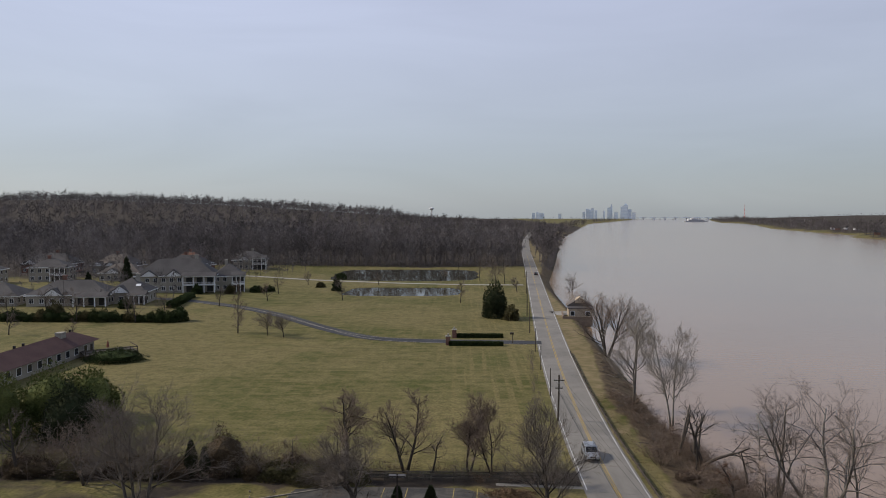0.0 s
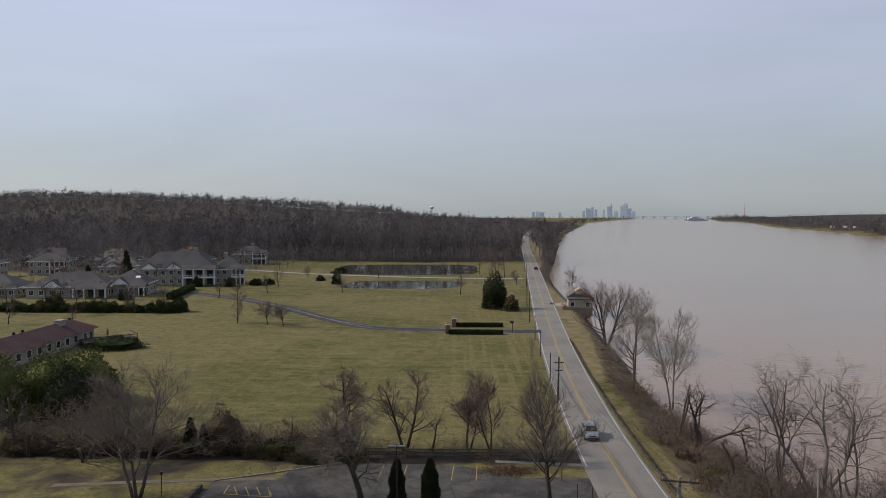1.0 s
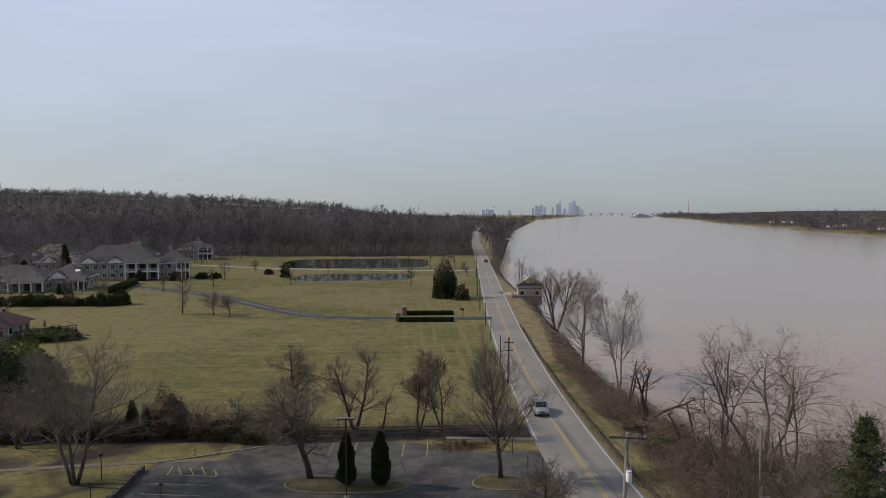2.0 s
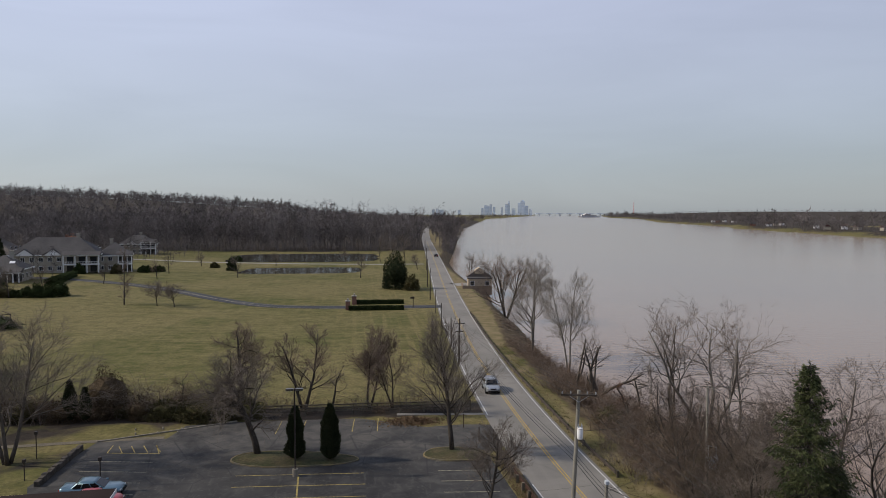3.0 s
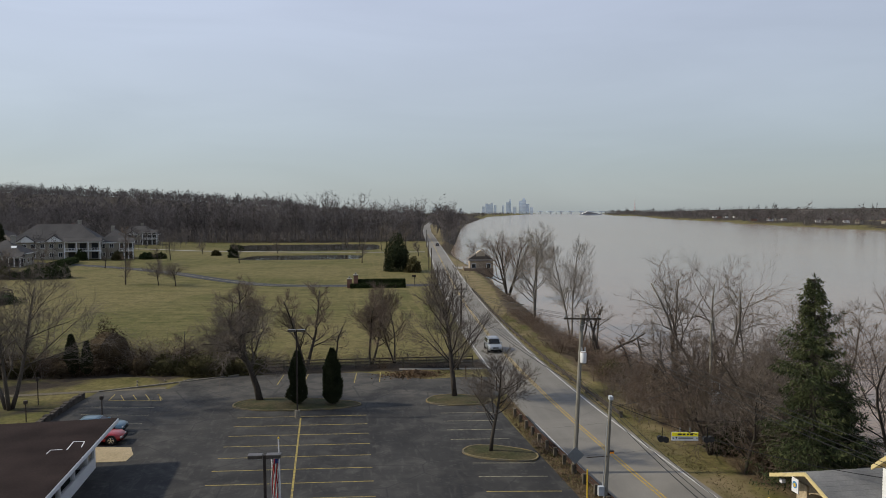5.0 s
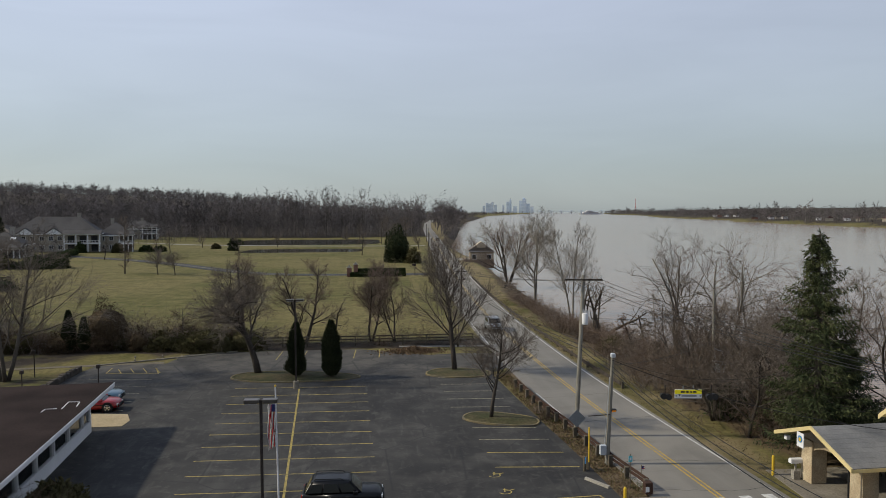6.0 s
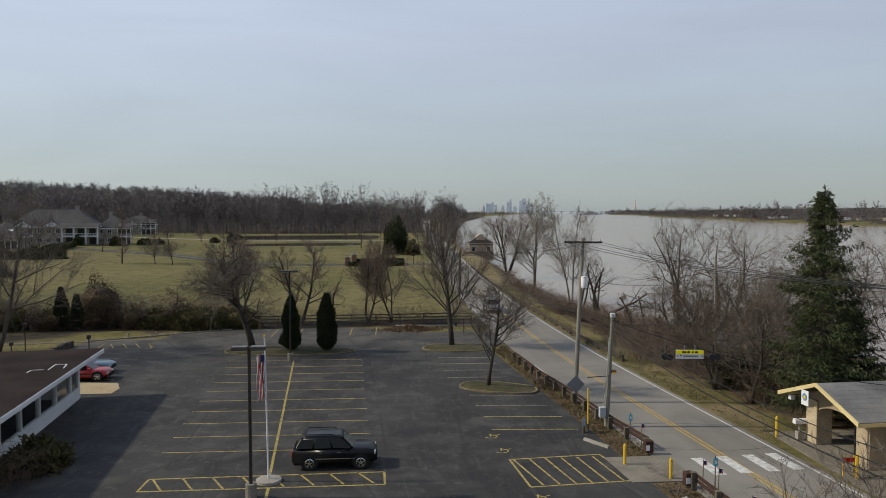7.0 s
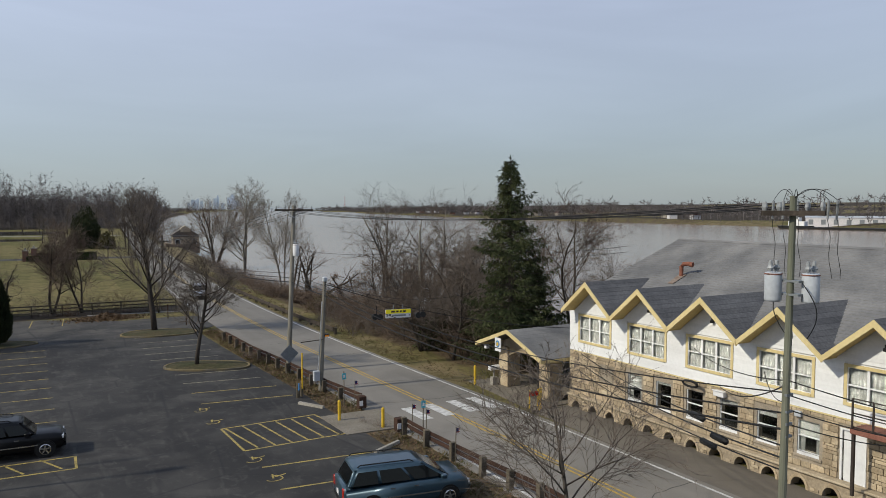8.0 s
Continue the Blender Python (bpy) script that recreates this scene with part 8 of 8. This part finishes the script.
plant("bare_tree", 114, -39.5, 88.0, 7.4, 3.4, BARK, TWIG, "bare tree in the brush", limbs=10, sub=6, twig=5, forks=2, trunk_r=0.18)
plant("bare_tree", 115, -20.6, 86.8, 5.4, 2.0, BARK_DARK, TWIG_RED, "small drooping bare tree", limbs=8, sub=6, twig=5, trunk_r=0.12, up=-0.3)
# lawn
plant("bare_tree", 120, -60.3, 194.4, 17.0, 2.8, BARK, TWIG_RED, "tall slender bare tree on the lawn", limbs=34, sub=6, twig=6, clear=0.06, trunk_r=0.2, thick=1.3, wander=0.04, up=0.1)
for s, (x, y, h) in enumerate(((-51.3, 191.0, 5.6), (-46.5, 188.4, 5.4))):
    plant("bare_tree", 121 + s, x, y, h, 4.4, BARK_DARK, TWIG, "small round bare tree on the lawn", limbs=18, sub=8, twig=7, clear=0.25, trunk_r=0.14, thick=1.3)
for s, (x, y, h, sp) in enumerate(((-44.6, 269.9, 9.5, 3.0), (-0.9, 264.1, 9.0, 3.2), (-38, 330, 6, 2.6), (-8, 345, 6.5, 3), (14, 318, 11, 5.5), (19, 336, 13, 7), (8, 350, 13, 7), (22, 300, 7, 3), (-70, 330, 6, 3), (16, 395, 11, 5), (-3, 420, 10, 4))):
    plant("bare_tree", 130 + s, x, y, h, sp, BARK_DARK, TWIG, "bare tree near the ponds", limbs=14, sub=6, twig=5, trunk_r=0.18, thick=2.2, fine=2)
for s, (x, y, h, sp) in enumerate(((-133, 210, 9, 5), (-113, 211, 10, 5.5), (-96, 212, 8, 5), (-90, 219, 8, 5), (-102, 220, 8, 5), (-126, 219, 9, 4.5), (-120, 190, 7, 2.5), (-95, 175, 7, 2.5), (-84, 250, 7, 3), (-72, 268, 7, 3.5), (-74, 292, 9, 4), (-140, 300, 11, 4), (-170, 300, 11, 4), (-152, 275, 10, 4), (-182, 280, 11, 4))):
    plant("bare_tree", 150 + s, x, y, h, sp, BARK_DARK, TWIG_RED if s % 2 else TWIG, "bare tree beside the houses", limbs=12, sub=5, twig=5, trunk_r=0.18, thick=2.0, fine=2)
leafy_bush("broad_evergreen", 9.9, 226.6, 3.9, 3.9, 10.2, 5, CEDAR, "broad dark evergreen tree on the lawn", 0.26, 6500, category="tree")
spruce(-52.5, 303, 4.4, 1.7, "small dark evergreen on the lawn", 6, CEDAR, 1.6, 16, 0.01, 0.5)
spruce(-139, 300, 13, 3.0, "tall dark conifer between the houses", 7, CEDAR, 3.0, 26, 0.05, 0.28)
spruce(-150, 290, 7, 2.0, "dark conifer between the houses", 8, CEDAR, 2.0, 20, 0.05, 0.3)
spruce(27.6, 42.9, 14.4, 3.8, "tall dark green spruce beside the entrance", 9, NEEDLE, 6.2, 58, 0.12, 0.062, 4.6, 0.78, 0.5)
spruce(30.4, 44.2, 7.2, 2.7, "lower ragged spruce behind the tall one", 10, NEEDLE, 5.0, 30, 0.12, 0.065, 4.6, 0.6, 0.35)
for s, (x, y, r, h) in enumerate(((-61, 106, 5.0, 9.5), (-55.5, 101, 4.0, 8.0), (-66, 100, 5.0, 10.0), (-58, 112, 4.5, 8.0))):
    leafy_bush("pine_tree", x, y, r, r, h, 20 + s, PINE if s != 1 else CEDAR, "broad pine with loose green foliage", 0.17, 9000, category="tree")
column_cedar(-6.3, 70.6, 4.9, 0.76, 1, "dark columnar cedar on the island")
column_cedar(-3.0, 70.2, 5.15, 0.84, 2, "dark columnar cedar on the island")
column_cedar(-32.6, 86.2, 4.4, 0.62, 3, "small dark pointed cedar in the hedgerow")
column_cedar(-30.9, 86.0, 3.6, 0.5, 4, "small dark pointed cedar in the hedgerow")
leafy_bush("evergreen_shrub", -17.4, 85.2, 3.2, 1.8, 2.7, 31, SHRUB, "rounded olive-green shrub at the kerb", 0.1, 6500)
leafy_bush("evergreen_shrub", -13.2, 85.6, 2.2, 1.4, 2.2, 32, SHRUB, "olive-green shrub at the kerb", 0.1, 4000)
leafy_bush("evergreen_shrub", -22.2, 86.4, 2.2, 1.5, 2.2, 33, SHRUB, "dark green shrub in the hedgerow", 0.13, 2200)
leafy_bush("evergreen_shrub", -16.0, 40.6, 1.5, 1.7, 1.5, 34, SHRUB, "rounded brown-green shrub beside the white building", 0.14, 1700, z=0.03)
leafy_bush("evergreen_shrub", 27.6, 53.5, 1.5, 1.5, 2.6, 36, HEDGE, "dark ivy-covered stump on the bank", 0.2, 900)
leafy_bush("evergreen_shrub", 14.6, 221, 2.2, 2.0, 4.4, 37, SHRUB, "brown shrub beside the evergreen", 0.4, 600)
leafy_bush("clipped_hedge", 3.2, 177.4, 6.4, 0.55, 0.9, 38, HEDGE, "clipped dark green hedge along the drive", 0.14, 5000, True)
leafy_bush("clipped_hedge", 4.2, 189.0, 6.0, 0.55, 0.9, 39, HEDGE, "clipped dark green hedge along the drive", 0.14, 5000, True)
rng = random.Random(40)
for i in range(20):
    x = -139 + 2.75 * i + rng.uniform(-0.5, 0.5)
    leafy_bush("boundary_shrub", x, 213.6 + rng.uniform(-0.6, 0.6), rng.uniform(1.8, 2.5), 1.7, rng.uniform(2.0, 3.8), 400 + i, HEDGE if i % 5 else SHRUB, "dark evergreen shrub in the row before the houses", 0.19, 1700)
leafy_bush("boundary_hedge", -100, 258, 1.4, 16, 1.6, 42, HEDGE, "low dark hedge beside the drive", 0.25, 4000, True, turn=9)
for s, (x, y, r, h) in enumerate(((-122, 216, 2.6, 5.5), (-84.5, 216, 2.6, 4.2), (-104, 284, 1.8, 3.4), (-92, 288, 1.8, 3.4), (-84, 296, 2.4, 2.4), (-80, 300, 2.2, 2.0), (-62, 318, 1.6, 1.8), (-62, 372, 2.6, 3), (-112, 240, 2, 3))):
    leafy_bush("garden_shrub", x, y, r, r, h, 50 + s, HEDGE if s % 3 else SHRUB, "dark garden shrub near the houses", 0.3, 1300)
leafy_bush("deck_hedge", -75.5, 156.5, 6.2, 4.4, 2.7, 70, HEDGE, "clipped dark hedge round the deck", 0.15, 6000)
# hedgerow brush
RUSSET = mat("russet_thicket_leaves", (0.045, 0.034, 0.022), (0.085, 0.062, 0.038), 0.5, 0.95, 0.0, 7, grain=0.5, spec=0.05)
leafy_bush("thicket_bush", -29.2, 88.4, 2.9, 2.4, 5.6, 300, RUSSET, "large rounded brown bush in the hedgerow", 0.085, 9000)
rng = random.Random(44)
for i in range(19):
    x = -61 + 2.55 * i + rng.uniform(-0.8, 0.8)
    leafy_bush("thicket_bush", x, 87.4 + rng.uniform(-0.9, 1.6), rng.uniform(1.3, 2.4), rng.uniform(1.1, 1.8), rng.uniform(1.5, 3.0), 301 + i, (RUSSET, SHRUB, RUSSET, RUSSET)[i % 4], "tangled brown and olive bush in the hedgerow", 0.095, 2600)
BR = [brush_mesh(f"brush_{k}", 200 + k, (BRUSH, TWIG_RED, TWIG, BRUSH)[k], 25, 2.6, 1.7, 0.85) for k in range(4)]
TALL = [brush_mesh(f"tall_brush_{k}", 220 + k, (BRUSH, TWIG, TWIG_RED)[k], 30, 4.4, 1.7, 0.5) for k in range(3)]
WEED = brush_mesh("sapling", 270, TWIG, 9, 2.2, 1.2, 0.2)
rng = random.Random(8)
for i in range(64):
    x = -62 + 1.15 * i + rng.uniform(-0.4, 0.4)
    y = 87.6 + rng.uniform(-1.4, 2.0)
    k = rng.uniform(0.9, 1.5) * (1.0 if x < -15 else 0.6)
    thicket(BR[i % 4], x, y, rng.uniform(0, 360), (k, k, k * rng.uniform(0.8, 1.2)), "tangled bare shrub in the hedgerow", "hedgerow shrubs")
for i in range(26):
    x = -60 + 1.75 * i + rng.uniform(-0.5, 0.5)
    k = rng.uniform(0.65, 1.0)
    thicket(TALL[i % 3], x, 88.2 + rng.uniform(-1, 2), rng.uniform(0, 360), (k * 1.2, k * 1.2, k), "tall tangled bare shrub in the hedgerow", "hedgerow shrubs")
for x, y, k in ((-25.5, 87.4, 1.1), (-36, 87, 1.2), (-41, 90, 1.4), (-47, 91, 1.5), (-52, 92, 1.4), (-44, 88, 1.1)):
    thicket(TALL[int(abs(x * 7)) % 3], x, y, x * 40, (k, k, k * 0.95), "large rounded bare shrub in the hedgerow", "hedgerow shrubs")
# river bank
plant("bare_tree", 180, 33.9, 172.5, 15.0, 8.5, BARK_DARK, TWIG_RED, "broad bare tree with many rising limbs on the bank", limbs=9, sub=7, twig=6, forks=4, clear=0.2, trunk_r=0.4, up=0.6, thick=1.6)
plant("bare_tree", 181, 30.2, 129.0, 18.0, 6.6, BARK_PALE, TWIG_PALE, "tall pale bare sycamore on the bank", limbs=15, sub=7, twig=7, fine=5, forks=2, clear=0.25, trunk_r=0.3, up=0.9, thick=1.3, wander=0.09, splay=0.08)
plant("bare_tree", 182, 34.2, 119.5, 16.6, 6.4, BARK_PALE, TWIG_PALE, "pale bare sycamore standing in the water's edge", limbs=16, sub=7, twig=7, fine=5, forks=2, clear=0.25, trunk_r=0.24, up=0.8, thick=1.3, wander=0.09, splay=0.12)
plant("bare_tree", 183, 39.9, 81.9, 17.5, 9.5, BARK_PALE, TWIG_DARK, "large bare tree with long arching limbs over the water", limbs=9, sub=6, twig=5, forks=3, clear=0.4, trunk_r=0.34, up=0.15, wander=0.24, thick=1.2)
plant("bare_tree", 184, 36.2, 84.0, 14.0, 6.5, BARK, TWIG_DARK, "bare leaning tree on the bank", limbs=9, sub=6, twig=5, forks=2, clear=0.4, trunk_r=0.25, wander=0.28, thick=1.2)
plant("bare_tree", 185, 43.6, 80.5, 15.5, 8.0, BARK_PALE, TWIG_DARK, "bare tree with long arching limbs over the water", limbs=8, sub=6, twig=5, forks=2, clear=0.4, trunk_r=0.25, wander=0.26, thick=1.2)
plant("bare_tree", 186, 42.0, 103.0, 9.5, 2.8, BARK_PALE, TWIG_PALE, "small pale bare tree in the water", limbs=12, sub=5, twig=5, trunk_r=0.12, thick=1.3)
plant("bare_tree", 187, 42.5, 62.0, 13.5, 7.0, BARK, TWIG_DARK, "bare tree spreading over the water", limbs=13, sub=8, twig=7, fine=4, forks=2, trunk_r=0.24, clear=0.2, up=0.2, wander=0.2)
plant("bare_tree", 188, 37.0, 54.0, 13.0, 6.5, BARK_DARK, TWIG_DARK, "bare tree behind the spruce", limbs=11, sub=6, twig=5, forks=2, trunk_r=0.22, clear=0.3)
plant("bare_tree", 189, 32.0, 98.0, 9.5, 5.5, BARK_DARK, TWIG_DARK, "broken bare tree with a sweeping limb", limbs=6, sub=5, twig=4, forks=3, trunk_r=0.35, clear=0.45, wander=0.34, up=0.1, thick=1.2)
plant("bare_tree", 190, 33.2, 74.0, 8.5, 3.5, BARK, TWIG_DARK, "slender bare tree in the bank thicket", limbs=9, sub=5, twig=5, forks=2, trunk_r=0.14)
plant("bare_tree", 191, 30.6, 66.0, 8.0, 3.2, BARK, TWIG_DARK, "slender bare tree in the bank thicket", limbs=9, sub=5, twig=5, forks=2, trunk_r=0.13)
plant("bare_tree", 192, 28.0, 60.6, 6.4, 2.6, BARK_DARK, TWIG_DARK, "small bare tree in the bank thicket", limbs=10, sub=5, twig=5, forks=2, trunk_r=0.12)
plant("bare_tree", 193, 33.6, 57.5, 9.4, 3.6, BARK_DARK, TWIG_DARK, "bare tree in the bank thicket", limbs=10, sub=6, twig=5, forks=2, trunk_r=0.16)
for k, (x, y, h, sp) in enumerate(((26.8, 57.5, 6.5, 3.6), (29.6, 64.5, 7.5, 4.2), (31.5, 72.5, 8.0, 4.6), (35.0, 66.0, 9.0, 5.2), (34.0, 49.5, 9.5, 4.6))):
    plant("bare_tree", 240 + k, x, y, h, sp, BARK_DARK, TWIG_DARK, "gnarled dark bare tree in the bank thicket", limbs=9, sub=6, twig=5, forks=2 + k % 2, clear=0.25, trunk_r=0.15, wander=0.32, up=0.1)
for k, (x, y, h, sp) in enumerate(((26.4, 48.6, 8.6, 4.2), (28.4, 51.4, 9.6, 4.6), (30.6, 55.0, 9.0, 4.4), (25.9, 52.6, 5.4, 3.0))):
    plant("bare_tree", 250 + k, x, y, h, sp, BARK_DARK, (TWIG, TWIG_DARK)[k % 2], "dense dark bare tree hung with vines beside the road", limbs=15, sub=8, twig=6, fine=3, clear=0.12, trunk_r=0.16, wander=0.3, up=0.2, splay=0.16, forks=2)
plant("bare_tree", 194, 37.8, 240.0, 10.5, 5.0, BARK_DARK, TWIG, "crooked bare tree behind the cottage", limbs=6, sub=5, twig=3, clear=0.5, trunk_r=0.3, wander=0.35, thick=2)
plant("bare_tree", 195, 45.5, 53.0, 10.0, 5.5, BARK, TWIG_DARK, "bare tree at the water behind the roof", limbs=9, sub=6, twig=5, forks=2, trunk_r=0.16)
plant("bare_tree", 196, 48, 330, 12, 6.5, BARK_DARK, TWIG, "bare tree leaning over the river", limbs=10, sub=5, twig=4, forks=2, trunk_r=0.3, thick=2.2)
rng = random.Random(21)
for i in range(11):
    y = rng.uniform(62, 112)
    x = lerp(BANK_TOP, y) + rng.uniform(3, 12)
    h = rng.uniform(3.0, 7.5)
    lean = Vector((rng.gauss(0, 0.12), rng.gauss(0, 0.1), 1)) * h
    sn = thing("dead_snag", (x, y, land(x, y) - 0.2), "broken dead trunk standing on the bank", "snag", "dead snags")
    part("trunk", tube("trunk", [(0, 0, 0), tuple(lean * 0.5 + Vector((rng.gauss(0, 0.15), 0, 0))), tuple(lean)], [0.17, 0.14, 0.07], 7, BARK_DARK if i % 2 else BARK), None, sn)
    part("limb", tube("limb", [tuple(lean * 0.7), tuple(lean * 0.7 + Vector((rng.uniform(-1.6, 1.6), rng.uniform(-1, 1), 0.6))), tuple(lean * 0.7 + Vector((rng.uniform(-2.6, 2.6), rng.uniform(-1, 1), 1.8)))], [0.1, 0.07, 0.03], 5, BARK), None, sn)
n = 0
for y in [46 + 1.5 * k for k in range(50)]:
    near, far = road_x(y) + (5.6 if y > 60 else 8.0 - 0.0 * y), lerp(WATER_X, y) + 1.0
    if y < 50:
        near = 28
    for k in range(5 if y < 74 else 3 if y < 92 else 1):
        x = near + (far - near) * ((k + rng.random()) / 5 if y < 74 else rng.uniform(0.25, 1.0)) * (0.92 if y < 110 else 1.2)
        s = rng.uniform(0.6, 1.35) * (1.0 if y < 74 else 0.75 if y < 92 else 0.5)
        mesh = TALL[n % 3] if rng.random() < 0.35 and y < 105 else BR[n % 4]
        thicket(mesh, x, y + rng.uniform(-0.6, 0.6), rng.uniform(0, 360), (s, s, s * rng.uniform(0.8, 1.2)), "tangled reddish-brown bare brush on the bank", "bank brush")
        n += 1
for i in range(18):
    y = rng.uniform(45, 60)
    x = rng.uniform(road_x(y) + 8, 34)
    s = rng.uniform(0.5, 0.9)
    thicket(BR[i % 4], x, y, rng.uniform(0, 360), (s, s, s), "low bare brush at the road's edge", "bank brush")
for i in range(46):
    y = rng.uniform(100, 175)
    x = lerp(BANK_TOP, y) + rng.uniform(0, 6)
    a = rng.uniform(0, 3.14)
    d = Vector((math.cos(a), math.sin(a), rng.gauss(0, 0.08))) * rng.uniform(0.4, 1.7)
    p = Vector((x, y, land(x, y) + 0.15))
    lg = part("driftwood_log", tube("driftwood_log", [tuple(p - d), tuple(p + Vector((0, 0, 0.1))), tuple(p + d)], [0.1, 0.08, 0.04], 6, BARK if i % 3 else BARK_PALE))
    tagged(lg, "grey driftwood log on the muddy bank", "log", "driftwood")
for i in range(16):
    y = rng.uniform(120, 195)
    s = rng.uniform(0.5, 0.9)
    thicket(BR[i % 4], lerp(BANK_TOP, y) + rng.uniform(0.5, 5), y, rng.uniform(0, 360), (s, s, s * 0.8), "low bare brush above the water", "bank brush")
for i in range(30):
    y = rng.uniform(46, 70)
    k = rng.uniform(0.8, 1.2)
    thicket(BR[i % 4], rng.uniform(road_x(y) + 8.5, road_x(y) + 15), y, rng.uniform(0, 360), (k, k, k * rng.uniform(0.9, 1.4)), "tangled reddish-brown bare brush on the bank", "bank brush")
saplings = []
for i in range(30):
    y = 112 + 2.0 * i + rng.uniform(-0.8, 0.8)
    k = rng.uniform(0.35, 0.6)
    saplings.append((WEED, lerp([(112, 12.2), (133, 13.2), (172, 15.6)], y) + rng.uniform(-0.6, 0.6), y, rng.uniform(0, 6.28), k, k * rng.uniform(1.4, 2.4)))
brushwood("verge_saplings", saplings, "thin upright bare saplings along the verge")
for i in range(14):
    y = rng.uniform(8, 66)
    x = rng.uniform(12.8, 14.3) if y > 44 else rng.uniform(14.4, 15.4)
    s = rng.uniform(0.22, 0.42)
    thicket(BR[i % 4], x, y, rng.uniform(0, 360), (s, s, s * 0.7), "low dry weeds along the guard rail", "verge weeds")
for x, y, s in ((-16.6, 37.6, 0.8), (-15.6, 38.6, 0.6), (-17.0, 36.4, 0.9)):
    thicket(BR[3], x, y, x * 50, (s, s, s * 1.1), "tuft of tan ornamental grass beside the building", "ornamental grass", 0.03)
plant("bare_tree", 262, 31.4, 84.0, 6.0, 2.0, BARK_DARK, DEAD_LEAF, "small broken tree hung with red-brown dead vines", limbs=12, sub=6, twig=6, clear=0.25, trunk_r=0.2, wander=0.35, up=-0.1)
bmat = mat("ivy_leaves", (0.028, 0.03, 0.013), (0.055, 0.047, 0.024), 0.6, 0.8, 0.0, 7, grain=0.4)
for s, (x, y, h) in enumerate(((28.9, 49.5, 3.8),)):
    leafy_bush("ivy_tree", x, y, 1.3, 1.3, h, 95 + s, bmat, "ivy-covered trunk beside the spruce", 0.18, 900, category="tree")

for i in range(26):
    y = rng.uniform(47, 92)
    x = rng.uniform(road_x(y) + 9.0, max(road_x(y) + 11.5, lerp(WATER_X, y) - 2))
    leafy_bush("thicket_bush", x, y, rng.uniform(1.1, 2.0), rng.uniform(1.1, 1.8), rng.uniform(1.2, 2.8), 500 + i, (RUSSET, BRUSH, RUSSET, SHRUB)[i % 4], "dense brown bush in the bank thicket", 0.085, 2200)

LOW = [brush_mesh(f"low_brush_{k}", 260 + k, (BRUSH, TWIG_RED, BRUSH)[k], 13, 2.2, 1.3, 0.9) for k in range(3)]
undergrowth = []
for i in range(185):
    y = rng.uniform(72, 132)
    near, far = road_x(y) + 6.6, lerp(WATER_X, y) + 0.5
    k = rng.uniform(0.6, 1.5) * (1 if y < 100 else 0.7)
    undergrowth.append((LOW[i % 3], near + (far - near) * rng.random() ** 0.8, y, rng.uniform(0, 6.28), k * 1.3, k))
brushwood("bank_undergrowth", undergrowth, "low reddish-brown bare brush on the sloping bank")
plant("bare_tree", 260, 36.0, 47.5, 13.5, 6.2, BARK_DARK, TWIG_DARK, "broad dark bare tree beside the spruce", limbs=12, sub=7, twig=7, fine=4, forks=2, clear=0.2, trunk_r=0.2, wander=0.2, up=0.3)


def litter(name, spots, size, material, label, category, seed, rise, long):
    """Loose leaves or blades of grass strewn over the ground, in one mesh."""
    r = random.Random(seed)
    cs = [Vector((x, y, land(x, y) + z)) for x, y, z in spots]
    ds = [Vector((r.gauss(0, 1), r.gauss(0, 1), abs(r.gauss(rise, 0.3)))) for _ in cs]
    tagged(new(name, leaf_mesh(name, cs, ds, size, material, r, long)), label, category, "", "stuff")


def verge_x(y, r):
    return r.uniform(lerp([(8, 14.4), (28, 14.5), (45, 13.8), (62, 12.7), (70, 12.4)], y), lerp([(8, 16.3), (35, 16.2), (52, 14.8), (70, 13.8)], y))


rl = random.Random(61)
DRY_LEAF = mat("dry_leaf", (0.095, 0.062, 0.038), (0.165, 0.115, 0.073), 2.0, 0.95, 0.0, 9, spec=0.05)
DRY_GRASS = mat("dry_grass", (0.06, 0.062, 0.022), (0.145, 0.115, 0.06), 0.8, 0.95, 0.0, 6, spec=0.05)
near_rail = [(verge_x(y, rl), y, 0.02) for y in (rl.uniform(8, 70) for _ in range(9000)) if not 35 < y < 39]
litter("fallen_leaves", near_rail, 0.07, DRY_LEAF, "brown fallen leaves strewn along the guard rail", "leaves", 62, 0.15, 1.6)
bank_side = [(road_x(y) + rl.uniform(4.2, 10), y, 0.0) for y in (rl.uniform(42, 125) for _ in range(5200))]
litter("bank_leaves", bank_side, 0.06, DRY_LEAF, "brown fallen leaves and dry stalks on the river bank", "leaves", 63, 0.12, 1.8)
tufts = []
for _ in range(900):
    y = rl.uniform(8, 72)
    x = verge_x(y, rl)
    tufts += [(x + rl.gauss(0, 0.12), y + rl.gauss(0, 0.12), 0.0) for _ in range(8)]
for _ in range(900):
    y = rl.uniform(40, 130)
    x = road_x(y) + rl.uniform(4.0, 6.2)
    tufts += [(x + rl.gauss(0, 0.15), y + rl.gauss(0, 0.15), -0.06) for _ in range(8)]
litter("verge_grass", [p for p in tufts if not (35 < p[1] < 39 and p[0] < 17)], 0.03, DRY_GRASS, "tufts of dry and green grass along the verges", "grass", 64, 1.0, 7.0)

heap = [(5.6 + rl.gauss(0, 1.5), 82.2 + rl.gauss(0, 0.8)) for _ in range(2600)]
litter("leaf_heap", [(x, y, 0.05 + 0.55 * math.exp(-((x - 5.6) / 1.5) ** 2 - ((y - 82.2) / 0.8) ** 2) * rl.random()) for x, y in heap], 0.11, DRY_LEAF, "low heap of brown leaves at the car park edge", "leaves", 65, 0.2, 1.8)

# ---- stonework last ----
stones()
